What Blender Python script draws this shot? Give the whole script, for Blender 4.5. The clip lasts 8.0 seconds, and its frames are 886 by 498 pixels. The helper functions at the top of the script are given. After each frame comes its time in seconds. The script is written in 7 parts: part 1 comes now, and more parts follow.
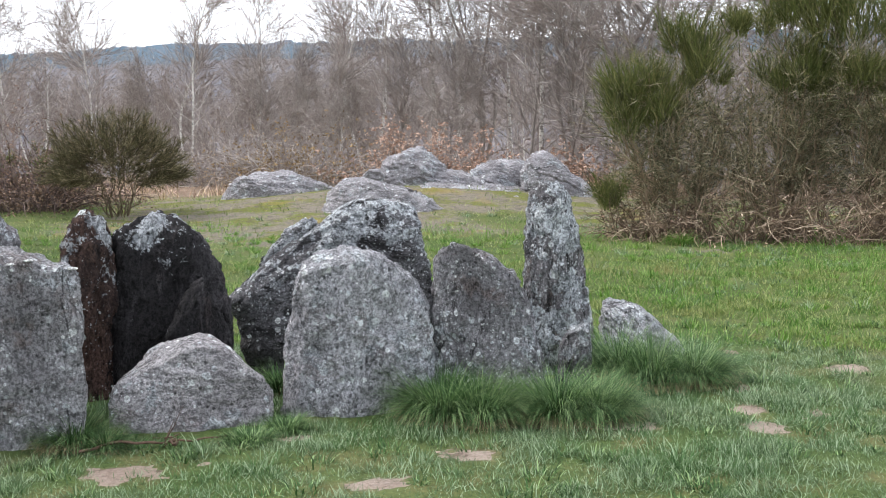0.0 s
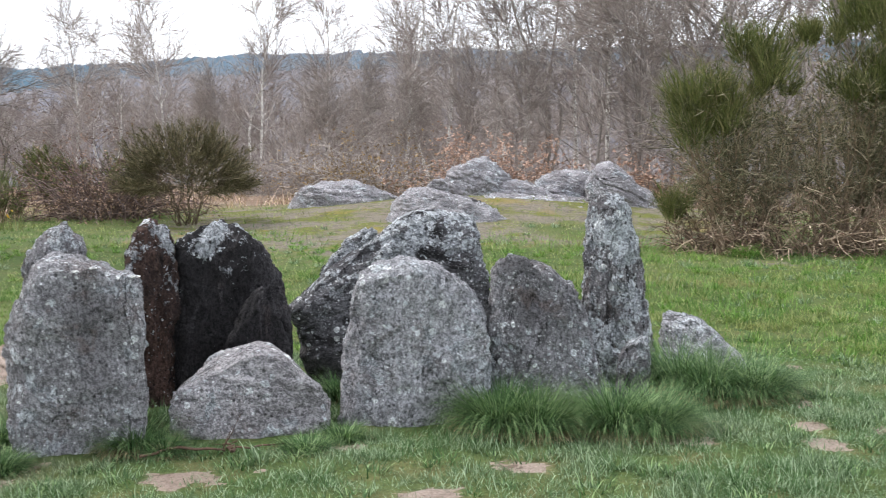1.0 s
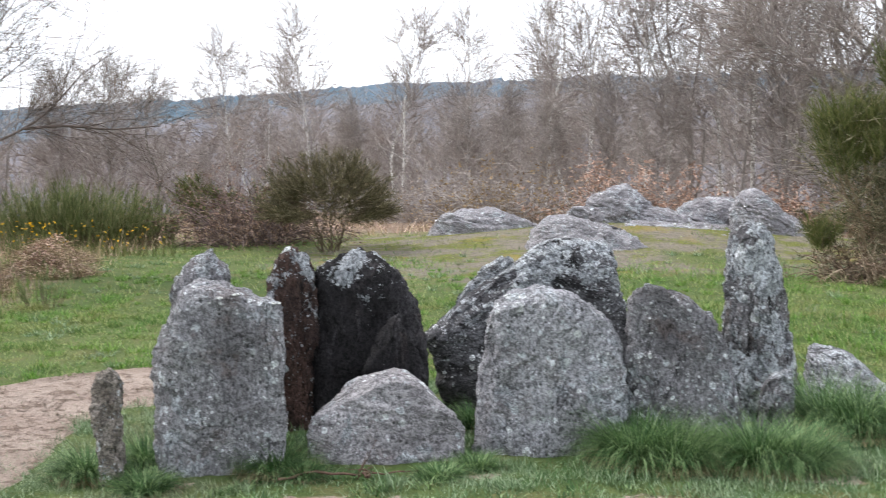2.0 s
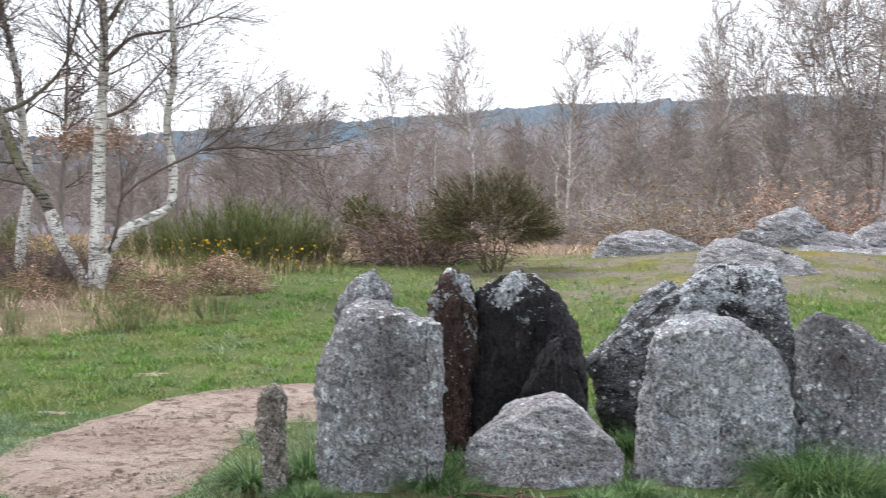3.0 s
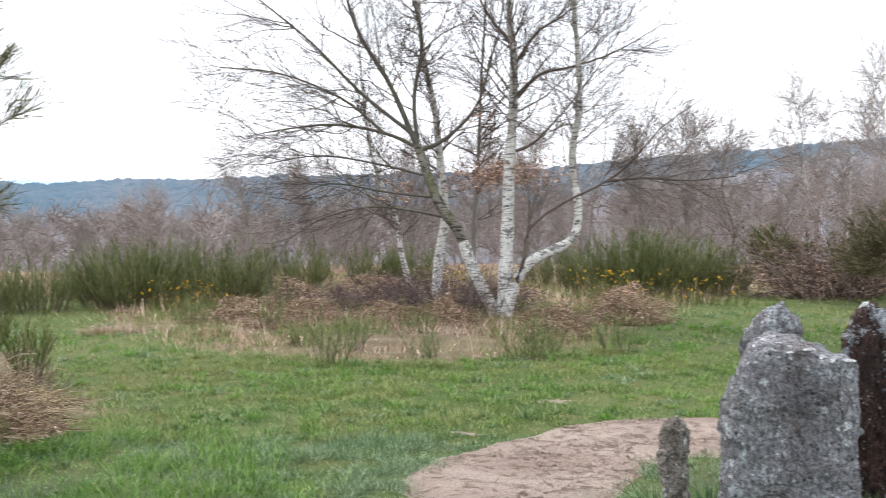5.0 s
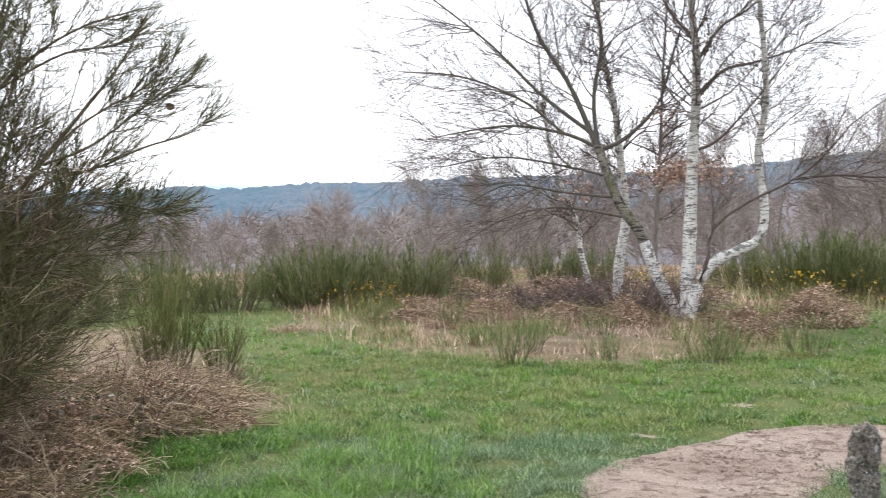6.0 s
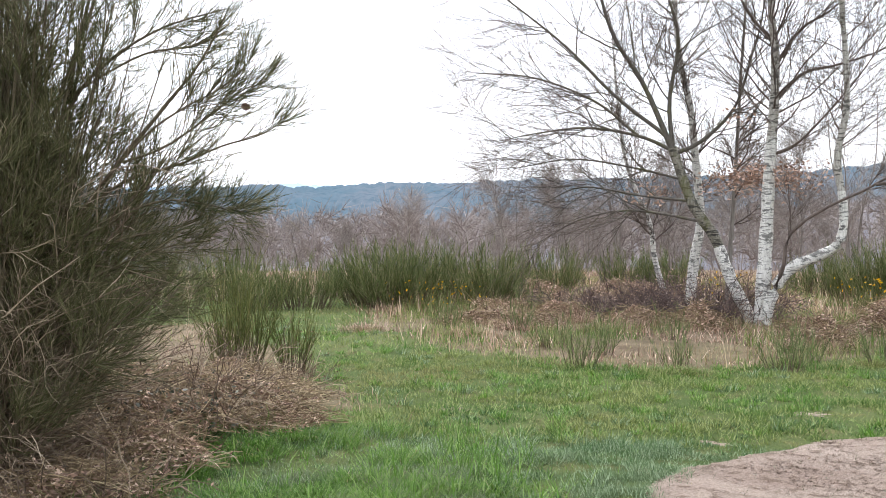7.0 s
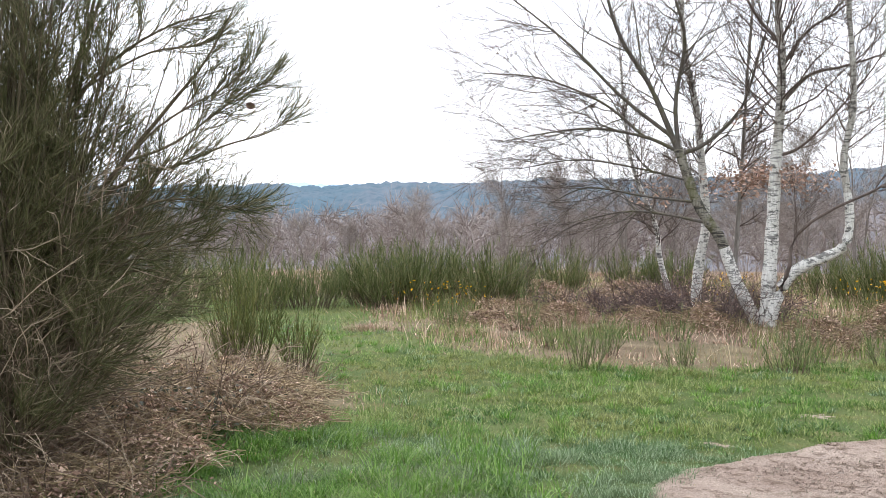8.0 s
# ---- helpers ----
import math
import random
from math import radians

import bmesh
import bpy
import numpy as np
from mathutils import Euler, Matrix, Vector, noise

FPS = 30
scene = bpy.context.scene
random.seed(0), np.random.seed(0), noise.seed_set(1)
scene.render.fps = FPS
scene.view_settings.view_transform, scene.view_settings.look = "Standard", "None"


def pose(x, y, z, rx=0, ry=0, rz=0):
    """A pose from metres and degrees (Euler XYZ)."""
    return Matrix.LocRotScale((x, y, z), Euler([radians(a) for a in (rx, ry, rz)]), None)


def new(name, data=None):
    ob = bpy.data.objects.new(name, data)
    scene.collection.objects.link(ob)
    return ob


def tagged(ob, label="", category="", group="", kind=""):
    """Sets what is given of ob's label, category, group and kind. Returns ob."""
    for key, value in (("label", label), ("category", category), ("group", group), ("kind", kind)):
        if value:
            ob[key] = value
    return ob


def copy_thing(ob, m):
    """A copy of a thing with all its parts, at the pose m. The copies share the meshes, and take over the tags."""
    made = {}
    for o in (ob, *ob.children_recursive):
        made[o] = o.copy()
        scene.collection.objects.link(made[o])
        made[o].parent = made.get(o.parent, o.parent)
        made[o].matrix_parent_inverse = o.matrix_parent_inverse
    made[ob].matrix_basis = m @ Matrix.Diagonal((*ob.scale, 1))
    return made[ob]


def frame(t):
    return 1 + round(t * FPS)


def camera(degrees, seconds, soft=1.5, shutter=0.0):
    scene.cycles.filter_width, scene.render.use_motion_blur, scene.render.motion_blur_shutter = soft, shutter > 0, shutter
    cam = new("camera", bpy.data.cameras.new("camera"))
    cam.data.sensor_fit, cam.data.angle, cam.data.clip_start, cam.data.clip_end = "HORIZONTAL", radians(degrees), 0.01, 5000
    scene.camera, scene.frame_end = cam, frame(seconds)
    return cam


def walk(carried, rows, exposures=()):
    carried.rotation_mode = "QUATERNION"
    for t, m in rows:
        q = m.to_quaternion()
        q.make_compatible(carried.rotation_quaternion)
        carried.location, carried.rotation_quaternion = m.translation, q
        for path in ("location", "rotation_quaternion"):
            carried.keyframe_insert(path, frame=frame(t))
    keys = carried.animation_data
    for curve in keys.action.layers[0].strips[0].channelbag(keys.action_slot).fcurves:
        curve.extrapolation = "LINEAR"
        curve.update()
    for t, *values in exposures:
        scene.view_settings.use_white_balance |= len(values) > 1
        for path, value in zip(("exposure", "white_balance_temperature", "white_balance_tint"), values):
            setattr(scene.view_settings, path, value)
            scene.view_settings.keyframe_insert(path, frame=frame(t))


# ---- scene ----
# ---- camera ----
cam = camera(42.47, 8.0, soft=0.65, shutter=0.35)
# seconds, place, yaw to the left, pitch, roll
ROWS = [
    (0.0, -0.000, -0.000, 1.600, 0.02, -5.99, -0.30),
    (0.5, 0.024, -0.002, 1.602, 1.48, -5.77, -0.09),
    (1.0, 0.050, -0.009, 1.608, 3.36, -5.49, -0.17),
    (2.3, 0.088, -0.008, 1.623, 12.79, -3.72, -0.37),
    (2.5, 0.095, -0.006, 1.626, 14.33, -3.53, -0.27),
    (3.0, 0.098, 0.001, 1.629, 18.66, -3.03, -0.08),
    (3.5, 0.101, 0.001, 1.630, 23.18, -2.53, -0.29),
    (4.0, 0.100, -0.007, 1.629, 28.18, -2.15, -0.12),
    (4.5, 0.102, 0.001, 1.627, 33.53, -1.73, -0.41),
    (5.0, 0.096, 0.009, 1.624, 38.71, -1.36, -0.53),
    (5.2, 0.099, 0.012, 1.621, 40.60, -1.26, -0.58),
    (6.3, 0.133, 0.026, 1.613, 49.58, -1.20, -0.46),
    (6.5, 0.137, 0.025, 1.615, 50.30, -1.21, 0.01),
    (7.0, 0.144, 0.026, 1.619, 51.45, -1.11, -0.08),
    (7.5, 0.149, 0.029, 1.621, 51.52, -1.07, 0.11),
    (8.0, 0.149, 0.036, 1.620, 51.74, -1.12, 0.21),
]
walk(cam, [(t, pose(x, y, z, 90 + pitch, 0, yaw) @ pose(0, 0, 0, 0, 0, roll)) for t, x, y, z, yaw, pitch, roll in ROWS],
     exposures=[(0.0, 1.0), (8.0, 1.0)])

# ---- light: bright overcast sky with a wide veiled sun ----
SUN_EL, SUN_AZ = 54, 75   # degrees; azimuth to the left of +y
world = bpy.data.worlds.new("overcast")
scene.world = world
world.use_nodes = True
wn, wl = world.node_tree.nodes, world.node_tree.links
wn.clear()
sky = wn.new("ShaderNodeTexSky")
sky.sky_type, sky.sun_disc = "NISHITA", False
sky.sun_elevation, sky.sun_rotation = radians(SUN_EL), radians(-SUN_AZ)
sky.dust_density, sky.air_density = 4.0, 1.0
clear = wn.new("ShaderNodeBackground")
clear.inputs["Strength"].default_value = 0.12
wl.new(sky.outputs[0], clear.inputs["Color"])
cloud = wn.new("ShaderNodeBackground")
cloud.inputs["Color"].default_value = (0.92, 0.97, 1.06, 1)
cloud.inputs["Strength"].default_value = 1.12
veil = wn.new("ShaderNodeMixShader")
veil.inputs[0].default_value = 0.82
wout = wn.new("ShaderNodeOutputWorld")
wl.new(clear.outputs[0], veil.inputs[1])
wl.new(cloud.outputs[0], veil.inputs[2])
wl.new(veil.outputs[0], wout.inputs["Surface"])
sun_data = bpy.data.lights.new("sun", "SUN")
sun_data.energy, sun_data.angle, sun_data.color = 1.4, radians(22), (1.0, 0.97, 0.92)
sun = new("sun", sun_data)
sun.matrix_basis = pose(0, 0, 30, 90 - SUN_EL, 0, 180 + SUN_AZ)

# ---- materials ----


class Nodes:
    """A small node builder for one material."""

    def __init__(self, name, rough=0.8, spec=0.3):
        self.mat = bpy.data.materials.new(name)
        self.mat.use_nodes = True
        self.n, self.l = self.mat.node_tree.nodes, self.mat.node_tree.links
        self.bsdf = next(k for k in self.n if k.type == "BSDF_PRINCIPLED")
        self.out = next(k for k in self.n if k.type == "OUTPUT_MATERIAL")
        self.bsdf.inputs["Roughness"].default_value = rough
        self.bsdf.inputs["Specular IOR Level"].default_value = spec
        self.co = None

    def put(self, socket, value):
        if isinstance(value, bpy.types.NodeSocket):
            self.l.new(value, socket)
        elif isinstance(value, tuple) and len(value) == 3 and socket.type == "RGBA":
            socket.default_value = (*value, 1)
        else:
            socket.default_value = value

    def coords(self, shift=False, scale=(1, 1, 1)):
        tc = self.n.new("ShaderNodeTexCoord")
        mp = self.n.new("ShaderNodeMapping")
        self.l.new(tc.outputs["Object"], mp.inputs["Vector"])
        mp.inputs["Scale"].default_value = scale
        if shift:
            info = self.n.new("ShaderNodeObjectInfo")
            mul = self.n.new("ShaderNodeMath")
            mul.operation = "MULTIPLY"
            mul.inputs[1].default_value = 37.0
            self.l.new(info.outputs["Random"], mul.inputs[0])
            self.l.new(mul.outputs[0], mp.inputs["Location"])
        return mp.outputs[0]

    def noise(self, co, scale, detail=4, rough=0.55, distort=0.0):
        k = self.n.new("ShaderNodeTexNoise")
        self.l.new(co, k.inputs["Vector"])
        k.inputs["Scale"].default_value, k.inputs["Detail"].default_value = scale, detail
        k.inputs["Roughness"].default_value, k.inputs["Distortion"].default_value = rough, distort
        return k.outputs["Fac"]

    def voronoi(self, co, scale, feature="F1"):
        k = self.n.new("ShaderNodeTexVoronoi")
        k.feature = feature
        self.l.new(co, k.inputs["Vector"])
        k.inputs["Scale"].default_value = scale
        return k.outputs["Distance"], k.outputs["Color"] if feature == "F1" else None

    def ramp(self, fac, lo, hi, a=0.0, b=1.0):
        k = self.n.new("ShaderNodeMapRange")
        k.interpolation_type = "SMOOTHSTEP"
        self.l.new(fac, k.inputs["Value"])
        for key, v in (("From Min", lo), ("From Max", hi), ("To Min", a), ("To Max", b)):
            k.inputs[key].default_value = v
        return k.outputs["Result"]

    def math(self, op, a, b=0.0):
        k = self.n.new("ShaderNodeMath")
        k.operation = op
        self.put(k.inputs[0], a)
        self.put(k.inputs[1], b)
        return k.outputs[0]

    def mix(self, fac, a, b, mode="MIX"):
        k = self.n.new("ShaderNodeMix")
        k.data_type, k.blend_type = "RGBA", mode
        self.put(k.inputs[0], fac)
        self.put(k.inputs[6], a)
        self.put(k.inputs[7], b)
        return k.outputs[2]

    def island(self):
        return self.n.new("ShaderNodeNewGeometry").outputs["Random Per Island"]

    def position(self):
        return self.n.new("ShaderNodeNewGeometry").outputs["Position"]

    def attr(self, name):
        k = self.n.new("ShaderNodeAttribute")
        k.attribute_name = name
        return k.outputs["Fac"]

    def bump(self, height, strength, distance):
        k = self.n.new("ShaderNodeBump")
        k.inputs["Strength"].default_value, k.inputs["Distance"].default_value = strength, distance
        self.l.new(height, k.inputs["Height"])
        self.l.new(k.outputs[0], self.bsdf.inputs["Normal"])

    def done(self, colour, thin=0.0):
        self.put(self.bsdf.inputs["Base Color"], colour)
        if thin:
            tr = self.n.new("ShaderNodeBsdfTranslucent")
            self.put(tr.inputs["Color"], colour)
            mx = self.n.new("ShaderNodeMixShader")
            mx.inputs[0].default_value = thin
            self.l.new(self.bsdf.outputs[0], mx.inputs[1])
            self.l.new(tr.outputs[0], mx.inputs[2])
            self.l.new(mx.outputs[0], self.out.inputs["Surface"])
        return self.mat


def stone_material(name, light, dark, lichen=0.5, stain=0.35, warm=0.0, strata=(1, 1, 1), crust=0.5, crown=None, grain=1.0):
    """Foliated schist: mottled greys, black stains, crisp crusts and discs of pale lichen.

    crown: heights between which the crusts thicken towards the top of the stone."""
    m = Nodes(name, 0.9, 0.2)
    co = m.coords(True)
    st = m.coords(True, strata)
    warp = m.n.new("ShaderNodeVectorMath")
    warp.operation = "ADD"
    m.l.new(co, warp.inputs[0])
    nz = m.n.new("ShaderNodeTexNoise")
    nz.inputs["Scale"].default_value, nz.inputs["Detail"].default_value = 26, 4
    m.l.new(co, nz.inputs["Vector"])
    sc = m.n.new("ShaderNodeVectorMath")
    sc.operation = "SCALE"
    sc.inputs["Scale"].default_value = 0.014
    m.l.new(nz.outputs["Color"], sc.inputs[0])
    m.l.new(sc.outputs[0], warp.inputs[1])
    wco = warp.outputs[0]
    broad = m.noise(co, 2.6, 4, 0.6)
    layer = m.noise(m.coords(True, tuple(c ** 0.7 for c in strata)), 6, 8, 0.72, 0.5)
    flake = m.noise(m.coords(True, tuple(c ** 0.4 for c in strata)), 30, 7, 0.78, 0.2)
    fine = m.noise(co, 70, 5, 0.75)
    col = m.mix(m.ramp(m.math("ADD", m.math("MULTIPLY", broad, 0.6), m.math("MULTIPLY", layer, 0.4)), 0.40, 0.60), dark, light)
    # darker seams along the layers, rusty weathering
    col = m.mix(m.ramp(layer, 0.54, 0.62, 0.0, 0.5), col, tuple(c * 0.5 for c in dark))
    col = m.mix(m.ramp(m.noise(co, 4.6, 5, 0.7, 0.6), 0.54, 0.66, 0, warm), col, (0.135, 0.085, 0.066))
    # black stains with ragged edges
    black = m.ramp(m.noise(st, 1.7, 8, 0.75, 0.8), 0.66 - stain * 0.42, 0.69 - stain * 0.36, 0, 0.88)
    col = m.mix(black, col, (0.024, 0.022, 0.023))
    # ragged crusts of blue-grey lichen, and a whiter one on top of them
    zone = m.noise(co, 1.9, 5, 0.65)
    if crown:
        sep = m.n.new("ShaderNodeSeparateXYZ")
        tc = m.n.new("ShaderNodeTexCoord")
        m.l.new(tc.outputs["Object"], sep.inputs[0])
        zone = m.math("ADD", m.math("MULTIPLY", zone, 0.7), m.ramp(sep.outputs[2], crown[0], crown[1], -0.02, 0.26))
    thick = m.ramp(zone, 0.40, 0.62, -0.10, 0.06)
    field = m.math("ADD", m.noise(wco, 6.5, 8, 0.72, 0.3), thick)
    edge = 0.62 - 0.14 * crust
    crusted = m.ramp(field, edge, edge + 0.02, 0, 0.85)
    col = m.mix(crusted, col, m.mix(m.ramp(flake, 0.4, 0.6), (0.30, 0.315, 0.335), (0.47, 0.49, 0.515)))
    white = m.ramp(m.math("ADD", m.noise(wco, 15, 6, 0.72), thick), edge + 0.05, edge + 0.07, 0, 0.9)
    col = m.mix(white, col, (0.62, 0.645, 0.665))
    # crisp pale discs of several sizes, in colonies
    colony = m.ramp(m.noise(co, 2.6, 4, 0.65), 0.44, 0.50, 0.0, 1.0)
    for scale, size, share, strength in ((6.5, 0.32, 0.70, 0.97), (15, 0.34, 0.68, 0.95), (34, 0.36, 0.72, 0.85), (70, 0.38, 0.78, 0.7)):
        dist, cell = m.voronoi(wco, scale)
        sep = m.n.new("ShaderNodeSeparateColor")
        m.l.new(cell, sep.inputs[0])
        on = m.math("GREATER_THAN", sep.outputs[0], share + 0.45 * (0.75 - lichen))
        reach = m.math("MULTIPLY", m.ramp(sep.outputs[1], 0, 1, 0.35, 1.0), size)
        disc = m.math("MULTIPLY", m.ramp(m.math("SUBTRACT", reach, dist), 0.0, 0.03), on)
        disc = m.math("MULTIPLY", disc, m.math("MULTIPLY", colony, strength))
        col = m.mix(disc, col, m.mix(sep.outputs[2], (0.58, 0.61, 0.635), (0.82, 0.83, 0.83)))
    # dark pits and cracks
    pit, cell = m.voronoi(wco, 30)
    sep = m.n.new("ShaderNodeSeparateColor")
    m.l.new(cell, sep.inputs[0])
    hole = m.math("MULTIPLY", m.ramp(pit, 0.18, 0.36, 1.0, 0.0), m.math("GREATER_THAN", sep.outputs[0], 0.76))
    col = m.mix(m.math("MULTIPLY", hole, 0.75), col, tuple(c * 0.28 for c in dark))
    rim, _ = m.voronoi(m.coords(True, tuple(0.55 * c ** 0.5 for c in strata)), 5.5, "DISTANCE_TO_EDGE")
    wob = m.math("ADD", rim, m.math("MULTIPLY", m.math("SUBTRACT", flake, 0.5), 0.10))
    crack = m.math("MULTIPLY", m.ramp(wob, 0.004, 0.022, 1.0, 0.0), m.ramp(m.noise(co, 2.9, 3), 0.56, 0.62))
    col = m.mix(m.math("MULTIPLY", crack, 0.55), col, (0.028, 0.026, 0.026))
    mott = m.ramp(m.math("ADD", m.math("MULTIPLY", flake, 0.5), m.math("MULTIPLY", fine, 0.5)), 0.43, 0.57, 1 - 0.50 * grain, 1 + 0.42 * grain)
    col = m.mix(1.0, col, m.mix(1.0, (1, 1, 1), mott, "MULTIPLY"), "MULTIPLY")
    h = m.math("ADD", m.math("MULTIPLY", flake, 1.3), m.math("MULTIPLY", fine, 0.45))
    h = m.math("ADD", h, m.math("ADD", m.math("MULTIPLY", layer, 1.2), m.math("MULTIPLY", crusted, 0.10)))
    h = m.math("SUBTRACT", h, m.math("ADD", m.math("MULTIPLY", hole, 0.4), m.math("MULTIPLY", crack, 0.9)))
    m.bump(h, 1.0, 0.034)
    return m.done(col)


def plant_material(name, a, b, c=None, thin=0.3, patch=0.9, rough=0.6, dry=None, vary=0.4):
    """Blades, twigs and leaves: each piece its own shade, in broad patches."""
    m = Nodes(name, rough, 0.25)
    isl = m.island()
    col = m.mix(m.ramp(m.noise(m.position(), patch, 3), 0.35, 0.65), a, b)
    if c:
        col = m.mix(m.ramp(isl, 0.55, 0.95), col, c)
    if dry:
        col = m.mix(m.ramp(m.noise(m.position(), 0.45, 4, 0.6), 0.50, 0.68, 0, 0.75), col, dry)
    col = m.mix(1.0, col, m.mix(1.0, (1, 1, 1), m.ramp(isl, 0, 1, 1 - vary, 1 + vary), "MULTIPLY"), "MULTIPLY")
    return m.done(col, thin)


def bark_material(name, a, b, bands=0.0, moss=0.0):
    m = Nodes(name, 0.85, 0.2)
    co = m.coords()
    fl = m.coords(False, (3, 3, 16))
    tall = m.coords(False, (14, 14, 2))
    col = m.mix(m.ramp(m.noise(tall, 3, 5, 0.7), 0.35, 0.65), a, b)
    if bands:
        col = m.mix(m.ramp(m.noise(fl, 2.2, 4, 0.7, 0.5), 0.53, 0.58, 0, bands), col, (0.035, 0.03, 0.028))
        col = m.mix(m.ramp(m.noise(m.coords(False, (5, 5, 9)), 1.0, 5, 0.75, 0.4), 0.55, 0.60, 0, bands), col, (0.04, 0.036, 0.033))
        col = m.mix(m.ramp(m.noise(co, 2.2, 4, 0.65), 0.60, 0.72, 0, 0.55), col, (0.16, 0.14, 0.12))
    if moss:
        col = m.mix(m.ramp(m.noise(co, 3.5, 5, 0.7), 0.48, 0.62, 0, moss), col, (0.10, 0.10, 0.03))
    m.bump(m.noise(tall, 6, 5, 0.7), 0.6, 0.01)
    return m.done(col)


M_STONE = stone_material("schist_grey", (0.33, 0.318, 0.334), (0.175, 0.166, 0.175), 1.2, 0.12, 0.45, (4, 3, 1.0), 0.60)
M_STONE_PALE = stone_material("schist_pale_grey", (0.48, 0.473, 0.497), (0.315, 0.306, 0.324), 1.3, 0.0, 0.35, (1.8, 1.6, 1.0), 0.50)
M_STONE_MID = stone_material("schist_mid_grey", (0.41, 0.40, 0.417), (0.235, 0.225, 0.235), 0.95, 0.03, 0.45, (2.6, 2.2, 0.8), 0.28)
M_STONE_BOULDER = stone_material("schist_pinkish_grey", (0.49, 0.465, 0.48), (0.34, 0.318, 0.330), 0.9, 0.03, 0.3, (1, 1, 1.8), 0.2)
M_STONE_TAN = stone_material("schist_tan_grey", (0.47, 0.42, 0.38), (0.28, 0.24, 0.205), 1.0, 0.12, 0.3, (2, 2, 1.2), 0.45)
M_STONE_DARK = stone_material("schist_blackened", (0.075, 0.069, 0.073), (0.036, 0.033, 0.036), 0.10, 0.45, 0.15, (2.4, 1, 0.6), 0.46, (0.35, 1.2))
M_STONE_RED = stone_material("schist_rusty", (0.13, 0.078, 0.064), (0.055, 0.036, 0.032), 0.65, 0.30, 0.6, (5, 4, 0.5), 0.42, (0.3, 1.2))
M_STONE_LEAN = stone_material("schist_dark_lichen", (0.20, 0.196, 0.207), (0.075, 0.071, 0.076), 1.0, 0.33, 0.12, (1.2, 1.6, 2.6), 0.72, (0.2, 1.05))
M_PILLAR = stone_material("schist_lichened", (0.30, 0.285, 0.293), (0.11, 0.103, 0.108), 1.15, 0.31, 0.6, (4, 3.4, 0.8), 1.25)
M_CROP = stone_material("outcrop_schist", (0.42, 0.40, 0.416), (0.26, 0.246, 0.257), 0.7, 0.08, 0.15, (0.6, 0.7, 2.8), 0.42, None, 0.85)

M_LICHEN = stone_material("white_lichen", (0.78, 0.78, 0.76), (0.62, 0.62, 0.60), 0.9, 0.0, 0.0)
M_STICK = bark_material("dead_branch_bark", (0.16, 0.10, 0.07), (0.09, 0.055, 0.04))
M_TURF = plant_material("turf_blade", (0.080, 0.162, 0.052), (0.138, 0.205, 0.098), (0.29, 0.36, 0.235), 0.4, 1.4, dry=(0.22, 0.22, 0.13))
M_TURF_FAR = plant_material("meadow_blade", (0.074, 0.172, 0.026), (0.178, 0.222, 0.058), (0.27, 0.295, 0.125), 0.4, 0.9, dry=(0.23, 0.22, 0.09))
M_LUSH = plant_material("lush_blade", (0.082, 0.205, 0.022), (0.125, 0.24, 0.034), (0.20, 0.285, 0.09), 0.4, 0.9)
M_TUSSOCK = plant_material("tussock_blade", (0.044, 0.112, 0.028), (0.082, 0.160, 0.050), (0.22, 0.30, 0.14), 0.3, 3, vary=0.5)
M_STRAW = plant_material("straw_blade", (0.30, 0.22, 0.12), (0.22, 0.15, 0.08), (0.40, 0.32, 0.20), 0.25, 1.2)
M_BRACKEN = plant_material("dead_bracken", (0.40, 0.255, 0.185), (0.26, 0.16, 0.115), (0.56, 0.43, 0.34), 0.2, 1.1, vary=0.5)
M_BRAMBLE = plant_material("bramble_leaf", (0.045, 0.062, 0.032), (0.075, 0.075, 0.06), (0.13, 0.13, 0.11), 0.1, 2, 0.4)
M_BROOM = plant_material("broom_twig", (0.085, 0.11, 0.024), (0.13, 0.145, 0.04), (0.16, 0.145, 0.06), 0.0, 1.5, 0.7)
# Olive-brown broom twig, with backlit shade of the near bushes put into its colour.
M_BROOM_DARK = plant_material("backlit_broom_twig", (0.072, 0.080, 0.026), (0.100, 0.100, 0.040), (0.165, 0.135, 0.080), 0.0, 1.5, 0.7)
M_BROOM_BRIGHT = plant_material("young_broom_twig", (0.135, 0.175, 0.06), (0.165, 0.20, 0.075), (0.22, 0.21, 0.11), 0.0, 1.5, 0.7)
M_TAN_WOOD = bark_material("tan_broom_wood", (0.30, 0.225, 0.145), (0.17, 0.12, 0.08))
M_BROOM_MID = plant_material("mid_broom_twig", (0.105, 0.135, 0.042), (0.135, 0.160, 0.055), (0.185, 0.175, 0.085), 0.0, 1.0, 0.7)
M_BROOM_DOME = plant_material("brownish_broom_twig", (0.080, 0.078, 0.030), (0.105, 0.095, 0.045), (0.175, 0.140, 0.085), 0.0, 2.0, 0.7, vary=0.5)
M_BROOM_WOOD = bark_material("broom_wood", (0.15, 0.12, 0.075), (0.08, 0.06, 0.04))
M_DEAD_TWIG = plant_material("dead_twig", (0.155, 0.105, 0.072), (0.21, 0.15, 0.105), (0.33, 0.26, 0.19), 0.0, 1.0, 0.8)
M_OLD_TWIG = plant_material("old_olive_twig", (0.155, 0.135, 0.078), (0.205, 0.17, 0.105), (0.31, 0.25, 0.17), 0.0, 1.0, 0.8)
M_HAZE_TWIG = plant_material("dull_olive_twig", (0.110, 0.116, 0.048), (0.150, 0.138, 0.078), (0.28, 0.24, 0.16), 0.0, 0.8, 0.8, vary=0.5)
